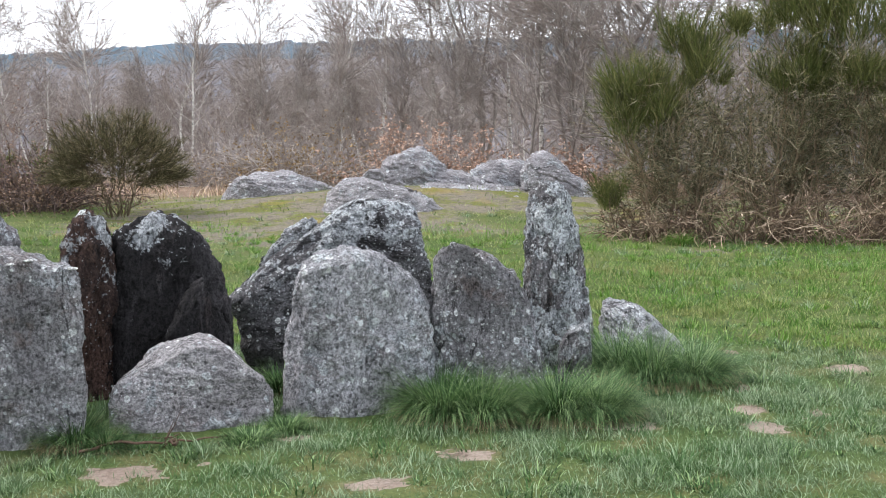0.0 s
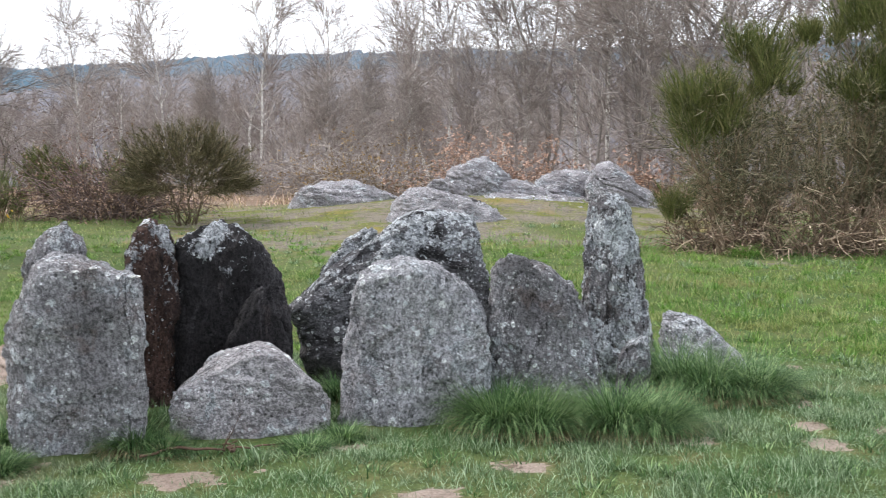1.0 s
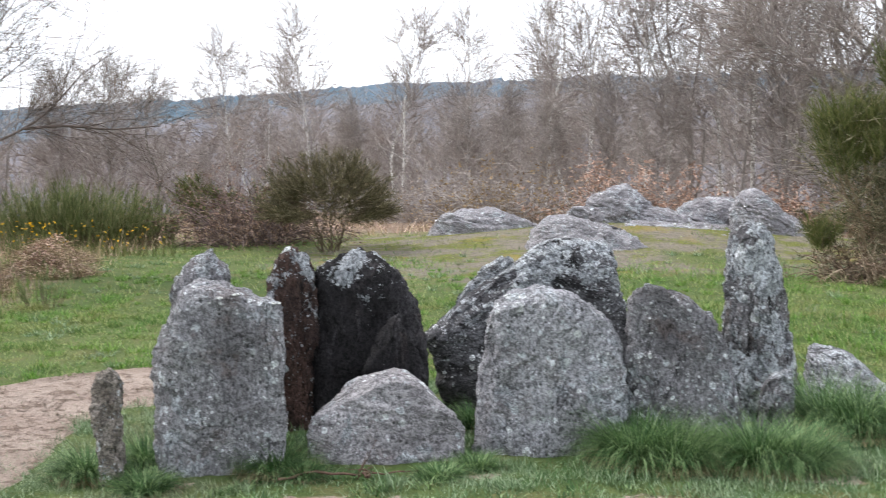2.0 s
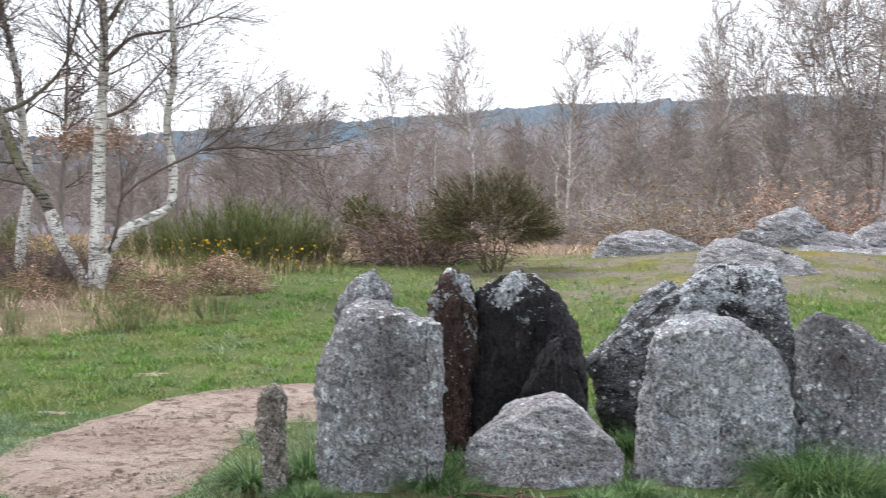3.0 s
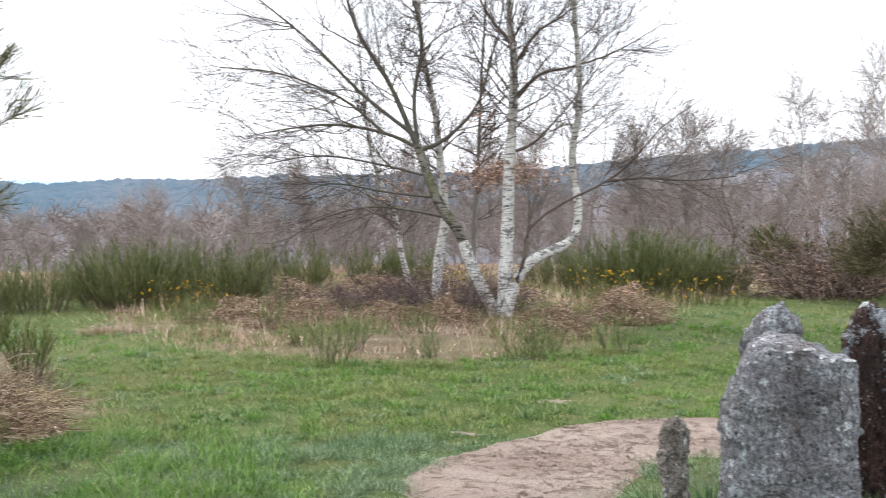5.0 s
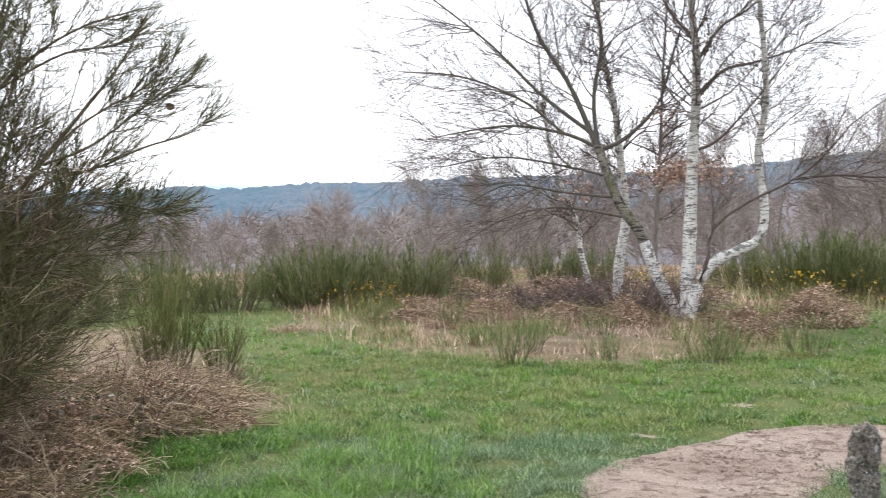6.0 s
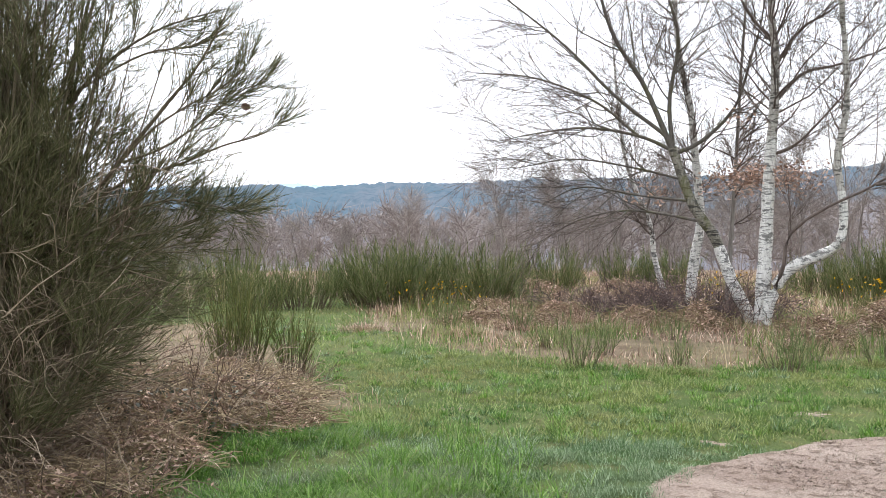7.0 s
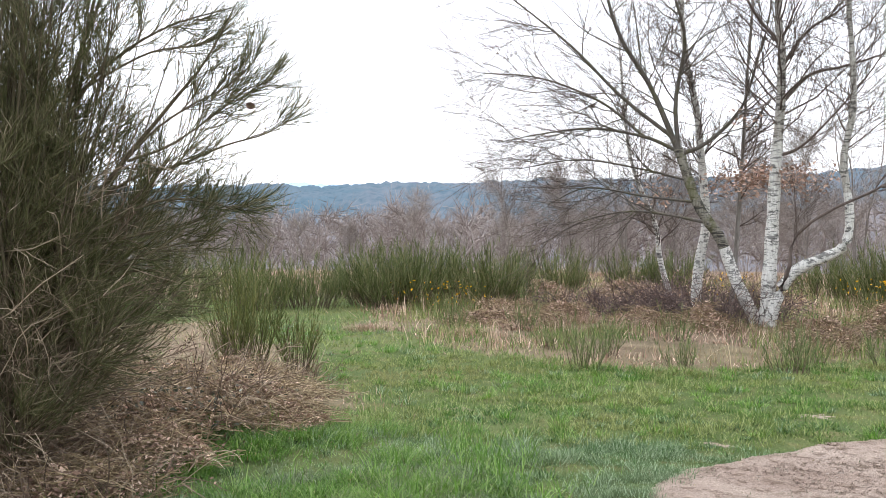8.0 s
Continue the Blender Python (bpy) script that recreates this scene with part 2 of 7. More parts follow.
M_DARK_TWIG = plant_material("bramble_stem", (0.105, 0.07, 0.062), (0.13, 0.09, 0.08), (0.18, 0.13, 0.115), 0.0, 1.0, 0.7)
M_FLOWER = plant_material("gorse_flower", (0.75, 0.45, 0.01), (0.70, 0.36, 0.01), None, 0.2, 2)
M_LEAF_RUST = plant_material("rusty_leaf", (0.40, 0.25, 0.18), (0.31, 0.19, 0.135), (0.52, 0.37, 0.29), 0.2, 2)
M_LEAF_DULL = plant_material("dull_brown_leaf", (0.20, 0.125, 0.085), (0.14, 0.09, 0.065), (0.27, 0.18, 0.13), 0.1, 2)
M_LEAF_OCHRE = plant_material("ochre_leaf", (0.24, 0.155, 0.06), (0.19, 0.125, 0.055), (0.32, 0.22, 0.10), 0.2, 2)
M_BIRCH = bark_material("birch_bark", (0.78, 0.755, 0.71), (0.56, 0.535, 0.49), 0.72)
M_BIRCH_TOP = bark_material("birch_limb_bark", (0.17, 0.13, 0.11), (0.09, 0.07, 0.06))
M_BIRCH_UPPER = bark_material("upper_birch_bark", (0.56, 0.53, 0.48), (0.36, 0.33, 0.29), 0.8)
M_BIRCH_OLD = bark_material("old_birch_bark", (0.30, 0.28, 0.23), (0.14, 0.125, 0.098), 0.9, 0.6)
M_LIMB = bark_material("mossy_limb_bark", (0.15, 0.132, 0.112), (0.08, 0.07, 0.06), 0.0, 0.4)
M_TWIG = plant_material("bare_twig", (0.220, 0.188, 0.168), (0.275, 0.238, 0.214), (0.39, 0.35, 0.32), 0.0, 0.3, 0.85, vary=0.2)
M_TWIG_DARK = plant_material("dark_twig", (0.10, 0.075, 0.065), (0.13, 0.10, 0.085), (0.17, 0.14, 0.12), 0.0, 0.5, 0.85)
M_TWIG_GREY = plant_material("grey_twig", (0.25, 0.215, 0.195), (0.30, 0.255, 0.23), (0.36, 0.32, 0.29), 0.0, 0.3, 0.85, vary=0.2)
M_WOODBARK = bark_material("grey_bark", (0.29, 0.262, 0.235), (0.17, 0.15, 0.132))
# Pale, even tones: haze over the valley is put into the colour.
M_FARWOOD = plant_material("far_wood", (0.235, 0.195, 0.180), (0.285, 0.245, 0.228), (0.31, 0.275, 0.258), 0.0, 0.03, 0.9, vary=0.12)


def ground_material():
    m = Nodes("meadow_soil", 0.95, 0.1)
    co = m.position()
    big, mid, fine = m.noise(co, 0.35, 4), m.noise(co, 2.5, 5, 0.65), m.noise(co, 40, 5, 0.7)
    green = m.mix(m.ramp(big, 0.35, 0.65), (0.062, 0.095, 0.028), (0.10, 0.125, 0.045))
    green = m.mix(m.ramp(mid, 0.48, 0.66, 0, 0.6), green, (0.15, 0.13, 0.06))
    soil = m.mix(m.ramp(mid, 0.35, 0.65), (0.20, 0.145, 0.10), (0.30, 0.235, 0.175))
    litter = m.mix(m.ramp(mid, 0.35, 0.65), (0.15, 0.10, 0.072), (0.25, 0.185, 0.135))
    moss = m.mix(m.ramp(m.noise(co, 1.1, 6, 0.7), 0.40, 0.56), (0.125, 0.135, 0.03), (0.185, 0.160, 0.128))
    moss = m.mix(m.ramp(m.noise(co, 9, 6, 0.75), 0.48, 0.62, 0, 0.8), moss, (0.10, 0.085, 0.07))
    moss = m.mix(m.ramp(m.noise(co, 0.7, 4, 0.6), 0.56, 0.66, 0, 0.6), moss, (0.23, 0.17, 0.05))
    col = m.mix(m.attr("moss"), green, moss)
    col = m.mix(m.attr("wild"), col, litter)
    col = m.mix(m.attr("soil"), col, soil)
    col = m.mix(1.0, col, m.mix(1.0, (1, 1, 1), m.ramp(fine, 0.25, 0.75, 0.65, 1.35), "MULTIPLY"), "MULTIPLY")
    m.bump(m.math("ADD", fine, mid), 0.7, 0.03)
    return m.done(col)


def earth_material():
    m = Nodes("trodden_earth", 0.95, 0.15)
    co = m.position()
    big, mid, fine = m.noise(co, 0.9, 5, 0.6), m.noise(co, 7, 6, 0.7, 0.4), m.noise(co, 60, 5, 0.75)
    col = m.mix(m.ramp(big, 0.3, 0.7), (0.36, 0.27, 0.222), (0.50, 0.40, 0.338))
    col = m.mix(m.ramp(mid, 0.50, 0.62, 0, 0.8), col, (0.185, 0.130, 0.098))
    col = m.mix(m.ramp(m.noise(co, 3.2, 5, 0.7, 0.8), 0.55, 0.68, 0, 0.55), col, (0.21, 0.165, 0.125))
    col = m.mix(m.ramp(m.noise(co, 22, 4, 0.7), 0.60, 0.68, 0, 0.7), col, (0.44, 0.38, 0.33))
    col = m.mix(1.0, col, m.mix(1.0, (1, 1, 1), m.ramp(fine, 0.25, 0.75, 0.7, 1.3), "MULTIPLY"), "MULTIPLY")
    m.bump(m.math("ADD", fine, m.math("MULTIPLY", mid, 2.4)), 1.0, 0.035)
    return m.done(col)


def hill_material(name, a, b, c, scale):
    m = Nodes(name, 1.0, 0.0)
    co = m.position()
    col = m.mix(m.ramp(m.noise(co, scale, 5, 0.6), 0.38, 0.62), a, b)
    col = m.mix(m.ramp(m.noise(co, scale * 9, 4, 0.7), 0.45, 0.65, 0, 0.7), col, c)
    return m.done(col)


M_GROUND, M_EARTH = ground_material(), earth_material()
# Haze of the distance is put into the base colours of all three.
M_HILL = hill_material("hazed_wooded_hill", (0.150, 0.148, 0.165), (0.185, 0.170, 0.178), (0.125, 0.138, 0.165), 0.02)
M_HILL_BLUE = hill_material("hazed_pine_hill", (0.095, 0.142, 0.180), (0.135, 0.160, 0.192), (0.065, 0.108, 0.142), 0.012)
M_HILL_FAR = hill_material("hazed_distant_hill", (0.34, 0.46, 0.58), (0.38, 0.49, 0.60), (0.31, 0.43, 0.55), 0.004)

# ---- mesh tools ----


def hash3(i, j, k, seed):
    n = (i * 73856093) ^ (j * 19349663) ^ (k * 83492791) ^ (seed * 2654435761)
    n = n & 0x7FFFFFFF
    n = ((n >> 13) ^ n) * 1274126177 & 0x7FFFFFFF
    n = ((n >> 11) ^ n) * 668265263 & 0x7FFFFFFF
    return (n & 0xFFFFF) / 0xFFFFF


def value_noise(p, scale, seed=0, octaves=1, gain=0.5):
    """Smooth noise in -1..1 at the points p (n, 3)."""
    total, amp, norm = 0.0, 1.0, 0.0
    for o in range(octaves):
        q = np.asarray(p, float) * scale
        i = np.floor(q).astype(np.int64)
        f = q - i
        f = f * f * (3 - 2 * f)
        v = 0.0
        for dx in (0, 1):
            for dy in (0, 1):
                for dz in (0, 1):
                    w = (f[:, 0] if dx else 1 - f[:, 0]) * (f[:, 1] if dy else 1 - f[:, 1]) * (f[:, 2] if dz else 1 - f[:, 2])
                    v = v + w * hash3(i[:, 0] + dx, i[:, 1] + dy, i[:, 2] + dz, seed + o * 17)
        total, norm = total + amp * (2 * v - 1), norm + amp
        amp, scale = amp * gain, scale * 2.03
    return total / norm


def noise2(x, y, scale, seed=0, octaves=1):
    x = np.asarray(x, float)
    return value_noise(np.stack([x, np.asarray(y, float), np.full(x.shape, 0.37)], -1), scale, seed, octaves)


def smooth(v, a, b):
    s = np.clip((v - a) / (b - a), 0, 1)
    return s * s * (3 - 2 * s)


class Soup:
    """Vertices and faces gathered from arrays."""

    def __init__(self):
        self.v, self.f, self.count = [], [], 0

    def add(self, v, f):
        self.v.append(np.asarray(v, float).reshape(-1, 3))
        self.f.append(np.asarray(f, np.int64) + self.count)
        self.count += len(self.v[-1])
        return self

    def mesh(self, name, mat, soft=True):
        me = bpy.data.meshes.new(name)
        v = np.concatenate(self.v).astype(np.float32)
        sizes = np.concatenate([np.full(len(f), f.shape[1]) for f in self.f])
        loops = np.concatenate([f.ravel() for f in self.f]).astype(np.int32)
        me.vertices.add(len(v))
        me.vertices.foreach_set("co", v.ravel())
        me.loops.add(len(loops))
        me.loops.foreach_set("vertex_index", loops)
        me.polygons.add(len(sizes))
        me.polygons.foreach_set("loop_start", np.r_[0, np.cumsum(sizes)[:-1]].astype(np.int32))
        me.polygons.foreach_set("use_smooth", np.full(len(sizes), soft))
        me.update(calc_edges=True)
        me.materials.append(mat)
        return me


def part(name, soup, mat, parent=None, label="", soft=True):
    ob = new(name, soup.mesh(name, mat, soft))
    if parent:
        ob.parent = parent
    return tagged(ob, label)


def thing(name, x, y, z, label, category, group="", yaw=0.0):
    ob = new(name)
    ob.empty_display_size = 0.2
    ob.matrix_basis = pose(x, y, z, 0, 0, yaw)
    return tagged(ob, label, category, group)


def unit(v):
    return v / np.maximum(np.linalg.norm(v, axis=-1, keepdims=True), 1e-9)


def tubes(soup, P, R, k=3):
    """Tubes round the lines P (n, s, 3) with radii R (n, s)."""
    n, s, _ = P.shape
    T = unit(np.gradient(P, axis=1))
    ref = np.where(np.abs(T[..., 2:]) > 0.9, (1.0, 0, 0), (0, 0, 1.0))
    A = unit(np.cross(T, ref))
    B = np.cross(T, A)
    a = np.arange(k) * 2 * np.pi / k
    V = P[:, :, None] + R[:, :, None, None] * (np.cos(a)[:, None] * A[:, :, None] + np.sin(a)[:, None] * B[:, :, None])
    i, j, q = np.meshgrid(np.arange(n), np.arange(s - 1), np.arange(k), indexing="ij")
    at = lambda j, q: (i * s + j) * k + q % k
    soup.add(V, np.stack([at(j, q), at(j, q + 1), at(j + 1, q + 1), at(j + 1, q)], -1).reshape(-1, 4))


def strips(soup, rng, P, R):
    """Flat twigs along the lines P, each turned its own way, running out to a point."""
    n, s, _ = P.shape
    side = unit(np.cross(P[:, -1] - P[:, 0], rng.normal(size=(n, 3))))
    W = side[:, None] * (R * 1.25)[..., None]
    V = np.concatenate([np.stack([P - W, P + W], 2)[:, :-1].reshape(n, -1, 3), P[:, -1:]], 1)
    k = 2 * (s - 1) + 1
    i, j = np.meshgrid(np.arange(n), np.arange(s - 2), indexing="ij")
    b = i * k + 2 * j
    if s > 2:
        soup.add(V, np.stack([b, b + 1, b + 3, b + 2], -1).reshape(-1, 4))
        soup.count -= n * k
        soup.v.pop()
    e = np.arange(n) * k + 2 * (s - 2)
    soup.add(V, np.stack([e, e + 1, e + 2], -1))


def spline(points, n):
    """A smooth line through a few control points."""
    p = np.array(points, float)
    p = np.concatenate([[2 * p[0] - p[1]], p, [2 * p[-1] - p[-2]]])
    out = []
    for u in np.linspace(0, len(p) - 3.0001, n):
        i, t = int(u), u - int(u)
        a, b, c, d = p[i:i + 4]
        out.append(0.5 * (2 * b + (c - a) * t + (2 * a - 5 * b + 4 * c - d) * t * t + (3 * b - a - 3 * c + d) * t ** 3))
    return np.array(out)


def grow(rng, P, R, n, along, length, angle, up=0.0, wiggle=0.15, segs=4, thick=0.6, tip=0.3, shrink=0.0, least=0.002, lift=0.0, slim=0.010):
    """n side shoots on the lines P, R: their lines and radii."""
    N, S, _ = P.shape
    par = rng.integers(0, N, n)
    u = rng.uniform(along[0], along[1], n)
    x = u * (S - 1)
    i = np.minimum(x.astype(int), S - 2)
    f = (x - i)[:, None]
    start = P[par, i] * (1 - f) + P[par, i + 1] * f
    r0 = R[par, i] * (1 - f[:, 0]) + R[par, i + 1] * f[:, 0]
    T = unit(P[par, i + 1] - P[par, i])
    side = unit(np.cross(T, rng.normal(size=(n, 3))))
    side = unit(side + (0, 0, lift))
    ang = radians(1) * rng.uniform(angle[0], angle[1], n)[:, None]
    d = unit(np.cos(ang) * T + np.sin(ang) * side)
    L = rng.uniform(length[0], length[1], n) * (1 - shrink * (u - along[0]) / max(along[1] - along[0], 1e-6))
    Q = np.zeros((n, segs + 1, 3))
    Q[:, 0] = start
    for s in range(segs):
        Q[:, s + 1] = Q[:, s] + d * (L / segs)[:, None]
        d = unit(d + wiggle * rng.normal(size=(n, 3)) + (0, 0, up / segs))
    rr = np.maximum(np.minimum(r0 * thick, L * slim + least), least)
    return Q, np.maximum(rr[:, None] * np.linspace(1, tip, segs + 1), least * 0.6)


def ribbons(soup, base, yaw, length, width, lean, bend, segs=2, turn=None):
    """Grass blades: from base, leaning towards yaw and bending over."""
    n = len(base)
    out = np.stack([np.cos(yaw), np.sin(yaw), 0 * yaw], -1)
    side_yaw = yaw + np.pi / 2 if turn is None else turn
    side = np.stack([np.cos(side_yaw), np.sin(side_yaw), 0 * yaw], -1)
    C = np.zeros((n, segs + 1, 3))
    C[:, 0] = base
    for s in range(segs):
        a = lean + bend * (s + 0.5) / segs
        C[:, s + 1] = C[:, s] + (length / segs)[:, None] * (np.sin(a)[:, None] * out + np.cos(a)[:, None] * np.array([0, 0, 1.0]))
    w = width[:, None] * np.linspace(1, 0.12, segs + 1) / 2
    V = np.stack([C - side[:, None] * w[..., None], C + side[:, None] * w[..., None]], 2)[:, :-1].reshape(n, -1, 3)
    V = np.concatenate([V, C[:, -1:]], 1)
    k = 2 * segs + 1
    tip = np.arange(n) * k + 2 * (segs - 1)
    if segs > 1:
        i, j = np.meshgrid(np.arange(n), np.arange(segs - 1), indexing="ij")
        b = i * k + 2 * j
        soup.add(V, np.stack([b, b + 1, b + 3, b + 2], -1).reshape(-1, 4))
        soup.count -= n * k
        soup.v.pop()
    soup.add(V, np.stack([tip, tip + 1, tip + 2], -1))


def scraps(soup, rng, at, size, flat=0.5):
    """Small leaf-like quads scattered at the points."""
    n = len(at)
    a = unit(rng.normal(size=(n, 3)) * (1, 1, flat))
    b = unit(np.cross(a, rng.normal(size=(n, 3))))
    s = size[:, None]
    V = np.stack([at - a * s, at + b * s * 0.45, at + a * s, at - b * s * 0.45], 1)
    soup.add(V, np.arange(4 * n).reshape(n, 4))


def lines(stems, n=14):
    """Stems, each a few control points with a radius at foot and tip, as lines."""
    P = np.array([spline(p, n) for p, _, _ in stems])
    R = np.array([np.linspace(a, b, n) for _, a, b in stems])
    return P, R


def place_z(x, y):
    return float(height(np.array([x], float), np.array([y], float))[0])


def inside(x, y, poly):
    """Whether points lie in a polygon."""
    p = np.array(poly, float)
    hit = np.zeros(np.shape(x), bool)
    for (x0, y0), (x1, y1) in zip(p, np.roll(p, -1, 0)):
        cross = ((y0 > y) != (y1 > y)) & (x < (x1 - x0) * (y - y0) / (y1 - y0 + 1e-12) + x0)
        hit ^= cross
    return hit


# ---- the lie of the land ----
PATH = [(-3.0, 4.2), (-4.15, 5.0), (-4.6, 5.8), (-4.72, 6.7), (-4.7, 7.4), (-4.5, 8.05), (-3.9, 8.6), (-3.2, 8.9), (-2.75, 8.4),
        (-3.1, 7.6), (-3.65, 6.8), (-3.4, 5.9), (-3.1, 5.0), (-2.4, 4.0)]
HEATH = [(-8.9, 9.2), (-8.1, 10.3), (-7.3, 12.2), (-9.4, 17.6), (-10.0, 22), (-11, 26), (-30, 28), (-24, 17.5), (-16.0, 11.4), (-11.5, 9.2)]
THICKET = [(-7.6, 5.3), (-8.0, 4.2), (-6.8, 3.1), (-5.9, 2.2), (-5.6, 0.6), (-9, -2), (-18, 2), (-18, 9.4), (-11.4, 7.2), (-9.4, 6.2)]
BELT_R = 21.0


def height(x, y):
    """The ground: a level meadow on a hilltop whose sides fall into wooded valleys."""
    x, y = np.asarray(x, float), np.asarray(y, float)
    r = np.hypot(x, y)
    z = 0.025 * noise2(x, y, 0.9, 3, 2) + 0.012 * noise2(x, y, 4.0, 5)
    z = z + 0.10 * noise2(x, y, 0.18, 9) * smooth(r, 9, 20)
    z = z + 0.28 * np.exp(-((x + 8.2) / 1.5) ** 2 - ((y - 3.9) / 1.1) ** 2)
    z = z + 0.40 * np.exp(-((x + 0.4) / 4.2) ** 2 - ((y - 23.5) / 2.6) ** 2)
    return z - 6.0 * smooth(r, 32, 160) - 20 * smooth(r, 140, 420)


PATH_LINE = spline(PATH + PATH[:1], 90)


def in_path(x, y):
    j = 0.2 * noise2(x, y, 2.2, 21, 4)
    k = 0.2 * noise2(x, y, 2.3, 22, 4)
    return inside(x + j, y + k, PATH_LINE)


def in_heath(x, y):
    return inside(x + 0.6 * noise2(x, y, 0.7, 31, 3), y + 0.6 * noise2(x, y, 0.7, 32, 3), HEATH)


def in_thicket(x, y):
    return inside(x + 0.4 * noise2(x, y, 0.8, 33, 3), y + 0.4 * noise2(x, y, 0.8, 34, 3), THICKET)


def wildness(x, y):
    """1 where bracken, leaf litter and dry grass cover the ground."""
    r = np.hypot(x, y)
    far = smooth(r + 1.5 * noise2(x, y, 0.3, 36, 2), BELT_R + 3, BELT_R + 8)
    return np.maximum(np.maximum(in_heath(x, y), in_thicket(x, y)) * (0.75 + 0.25 * noise2(x, y, 0.9, 37, 2)), far)


BARE = [(-1.45, 5.2, 0.30, 0.13), (0.15, 5.45, 0.22, 0.09), (-0.25, 5.05, 0.24, 0.10), (1.72, 5.95, 0.14, 0.09), (2.07, 6.24, 0.18, 0.09),
        (1.84, 6.87, 0.12, 0.1), (2.04, 8.03, 0.13, 0.12), (2.68, 7.43, 0.2, 0.13), (1.72, 6.38, 0.13, 0.08), (0.45, 6.05, 0.3, 0.1),
        (0.95, 6.0, 0.25, 0.08), (-0.9, 5.75, 0.25, 0.07), (-2.45, 5.0, 0.3, 0.06), (-2.35, 5.35, 0.18, 0.06),
        (-5.3, 6.9, 0.2, 0.08), (-5.6, 8.6, 0.25, 0.12), (-7.7, 6.3, 0.2, 0.1)]


def bareness(x, y):
    b = np.full(np.shape(x), -9.0)
    ragged = 0.9 * noise2(x, y, 4.5, 41, 4) + 0.5 * noise2(x, y, 17, 42, 2)
    for cx, cy, rx, ry in BARE:
        yaw = math.atan2(-cx, cy)
        u = (x - cx) * math.cos(yaw) + (y - cy) * math.sin(yaw)
        v = -(x - cx) * math.sin(yaw) + (y - cy) * math.cos(yaw)
        b = np.maximum(b, 0.8 - np.hypot(u / rx, v / ry / 1.6) + ragged)
    return b


def build_ground():
    az = np.radians(np.r_[np.linspace(-40, 90, 330)[:-1], np.linspace(90, 320, 50)])
    rad = np.r_[0.0, np.geomspace(0.5, 4.0, 14)[:-1], np.geomspace(4.0, 30, 170)[:-1], np.geomspace(30, 4500, 50)]
    A, Rr = np.meshgrid(az, rad, indexing="ij")
    X, Y = -np.sin(A) * Rr, np.cos(A) * Rr
    x, y = X.ravel(), Y.ravel()
    z = height(x, y)
    soup = Soup()
    n, m = X.shape
    i, j = np.meshgrid(np.arange(n - 1), np.arange(m - 1), indexing="ij")
    soup.add(np.stack([x, y, z], -1), np.stack([i * m + j, (i + 1) * m + j, (i + 1) * m + j + 1, i * m + j + 1], -1).reshape(-1, 4))
    ob = part("ground", soup, M_GROUND)
    near = np.hypot(x, y) < 40
    soil, wild, moss = np.zeros(len(x)), np.ones(len(x)), np.zeros(len(x))
    xn, yn = x[near], y[near]
    soil[near] = np.clip(np.maximum(smooth(bareness(xn, yn), 0.1, 0.4), in_path(xn, yn) * 1.0), 0, 1)
    wild[near] = wildness(xn, yn)
    moss[near] = smooth(noise2(xn, yn, 0.6, 72, 3) + 0.2 - 0.12 * (19 - yn), -0.15, 0.15) * smooth(yn, 14, 15.5) * smooth(xn, -7, -6)
    for key, val in (("soil", soil), ("wild", wild), ("moss", moss)):
        ob.data.attributes.new(key, "FLOAT", "POINT").data.foreach_set("value", val.astype(np.float32))
    return tagged(ob, "short green meadow turf with brown leaf litter beyond", "ground", kind="structure")


build_ground()


def earth_sheet(name, label, x0, x1, y0, y1, step, mask, rise):
    """A sheet of bare trodden earth just proud of the turf, with a ragged sunk edge."""
    xs, ys = np.arange(x0, x1, step), np.arange(y0, y1, step)
    X, Y = np.meshgrid(xs, ys, indexing="ij")
    x, y = X.ravel(), Y.ravel()
    m = mask(x, y)
    z = height(x, y) + rise * smooth(m, 0.0, 0.5) * (1 + 0.9 * noise2(x, y, 3.5, 61, 4) + 0.5 * noise2(x, y, 14, 62, 2)) - 0.012 * (m < 0.05)
    n, k = X.shape
    i, j = np.meshgrid(np.arange(n - 1), np.arange(k - 1), indexing="ij")
    q = np.stack([i * k + j, (i + 1) * k + j, (i + 1) * k + j + 1, i * k + j + 1], -1).reshape(-1, 4)
    q = q[(m[q] > 0.02).any(1)]
    used = np.unique(q)
    re = np.zeros(len(x), np.int64)
    re[used] = np.arange(len(used))
    soup = Soup().add(np.stack([x, y, z], -1)[used], re[q])
    return tagged(part(name, soup, M_EARTH), label, "path" if name == "path" else "bare earth", kind="structure")


def path_mask(x, y):
    m = 0.0
    for dx in (-0.07, 0, 0.07):
        for dy in (-0.07, 0, 0.07):
            m = m + in_path(x + dx, y + dy) / 9
    return m


earth_sheet("path", "pale brown trodden earth path curving through the turf", -5.2, -2.2, 4.0, 9.3, 0.025, path_mask, 0.016)
for bare in BARE:
    cx, cy, rx, ry = bare

    def spot(x, y, cx=cx, cy=cy):
        near = np.hypot(x - cx, y - cy) < 0.7
        return np.where(near, np.clip(bareness(x, y), 0, 1), 0)
    e = max(rx, ry * 1.6) * 1.7
    earth_sheet("bare_earth_patch", "worn patch of pale bare earth in the turf", cx - e, cx + e, cy - e, cy + e, 0.03, spot, 0.003)

# ---- stones ----


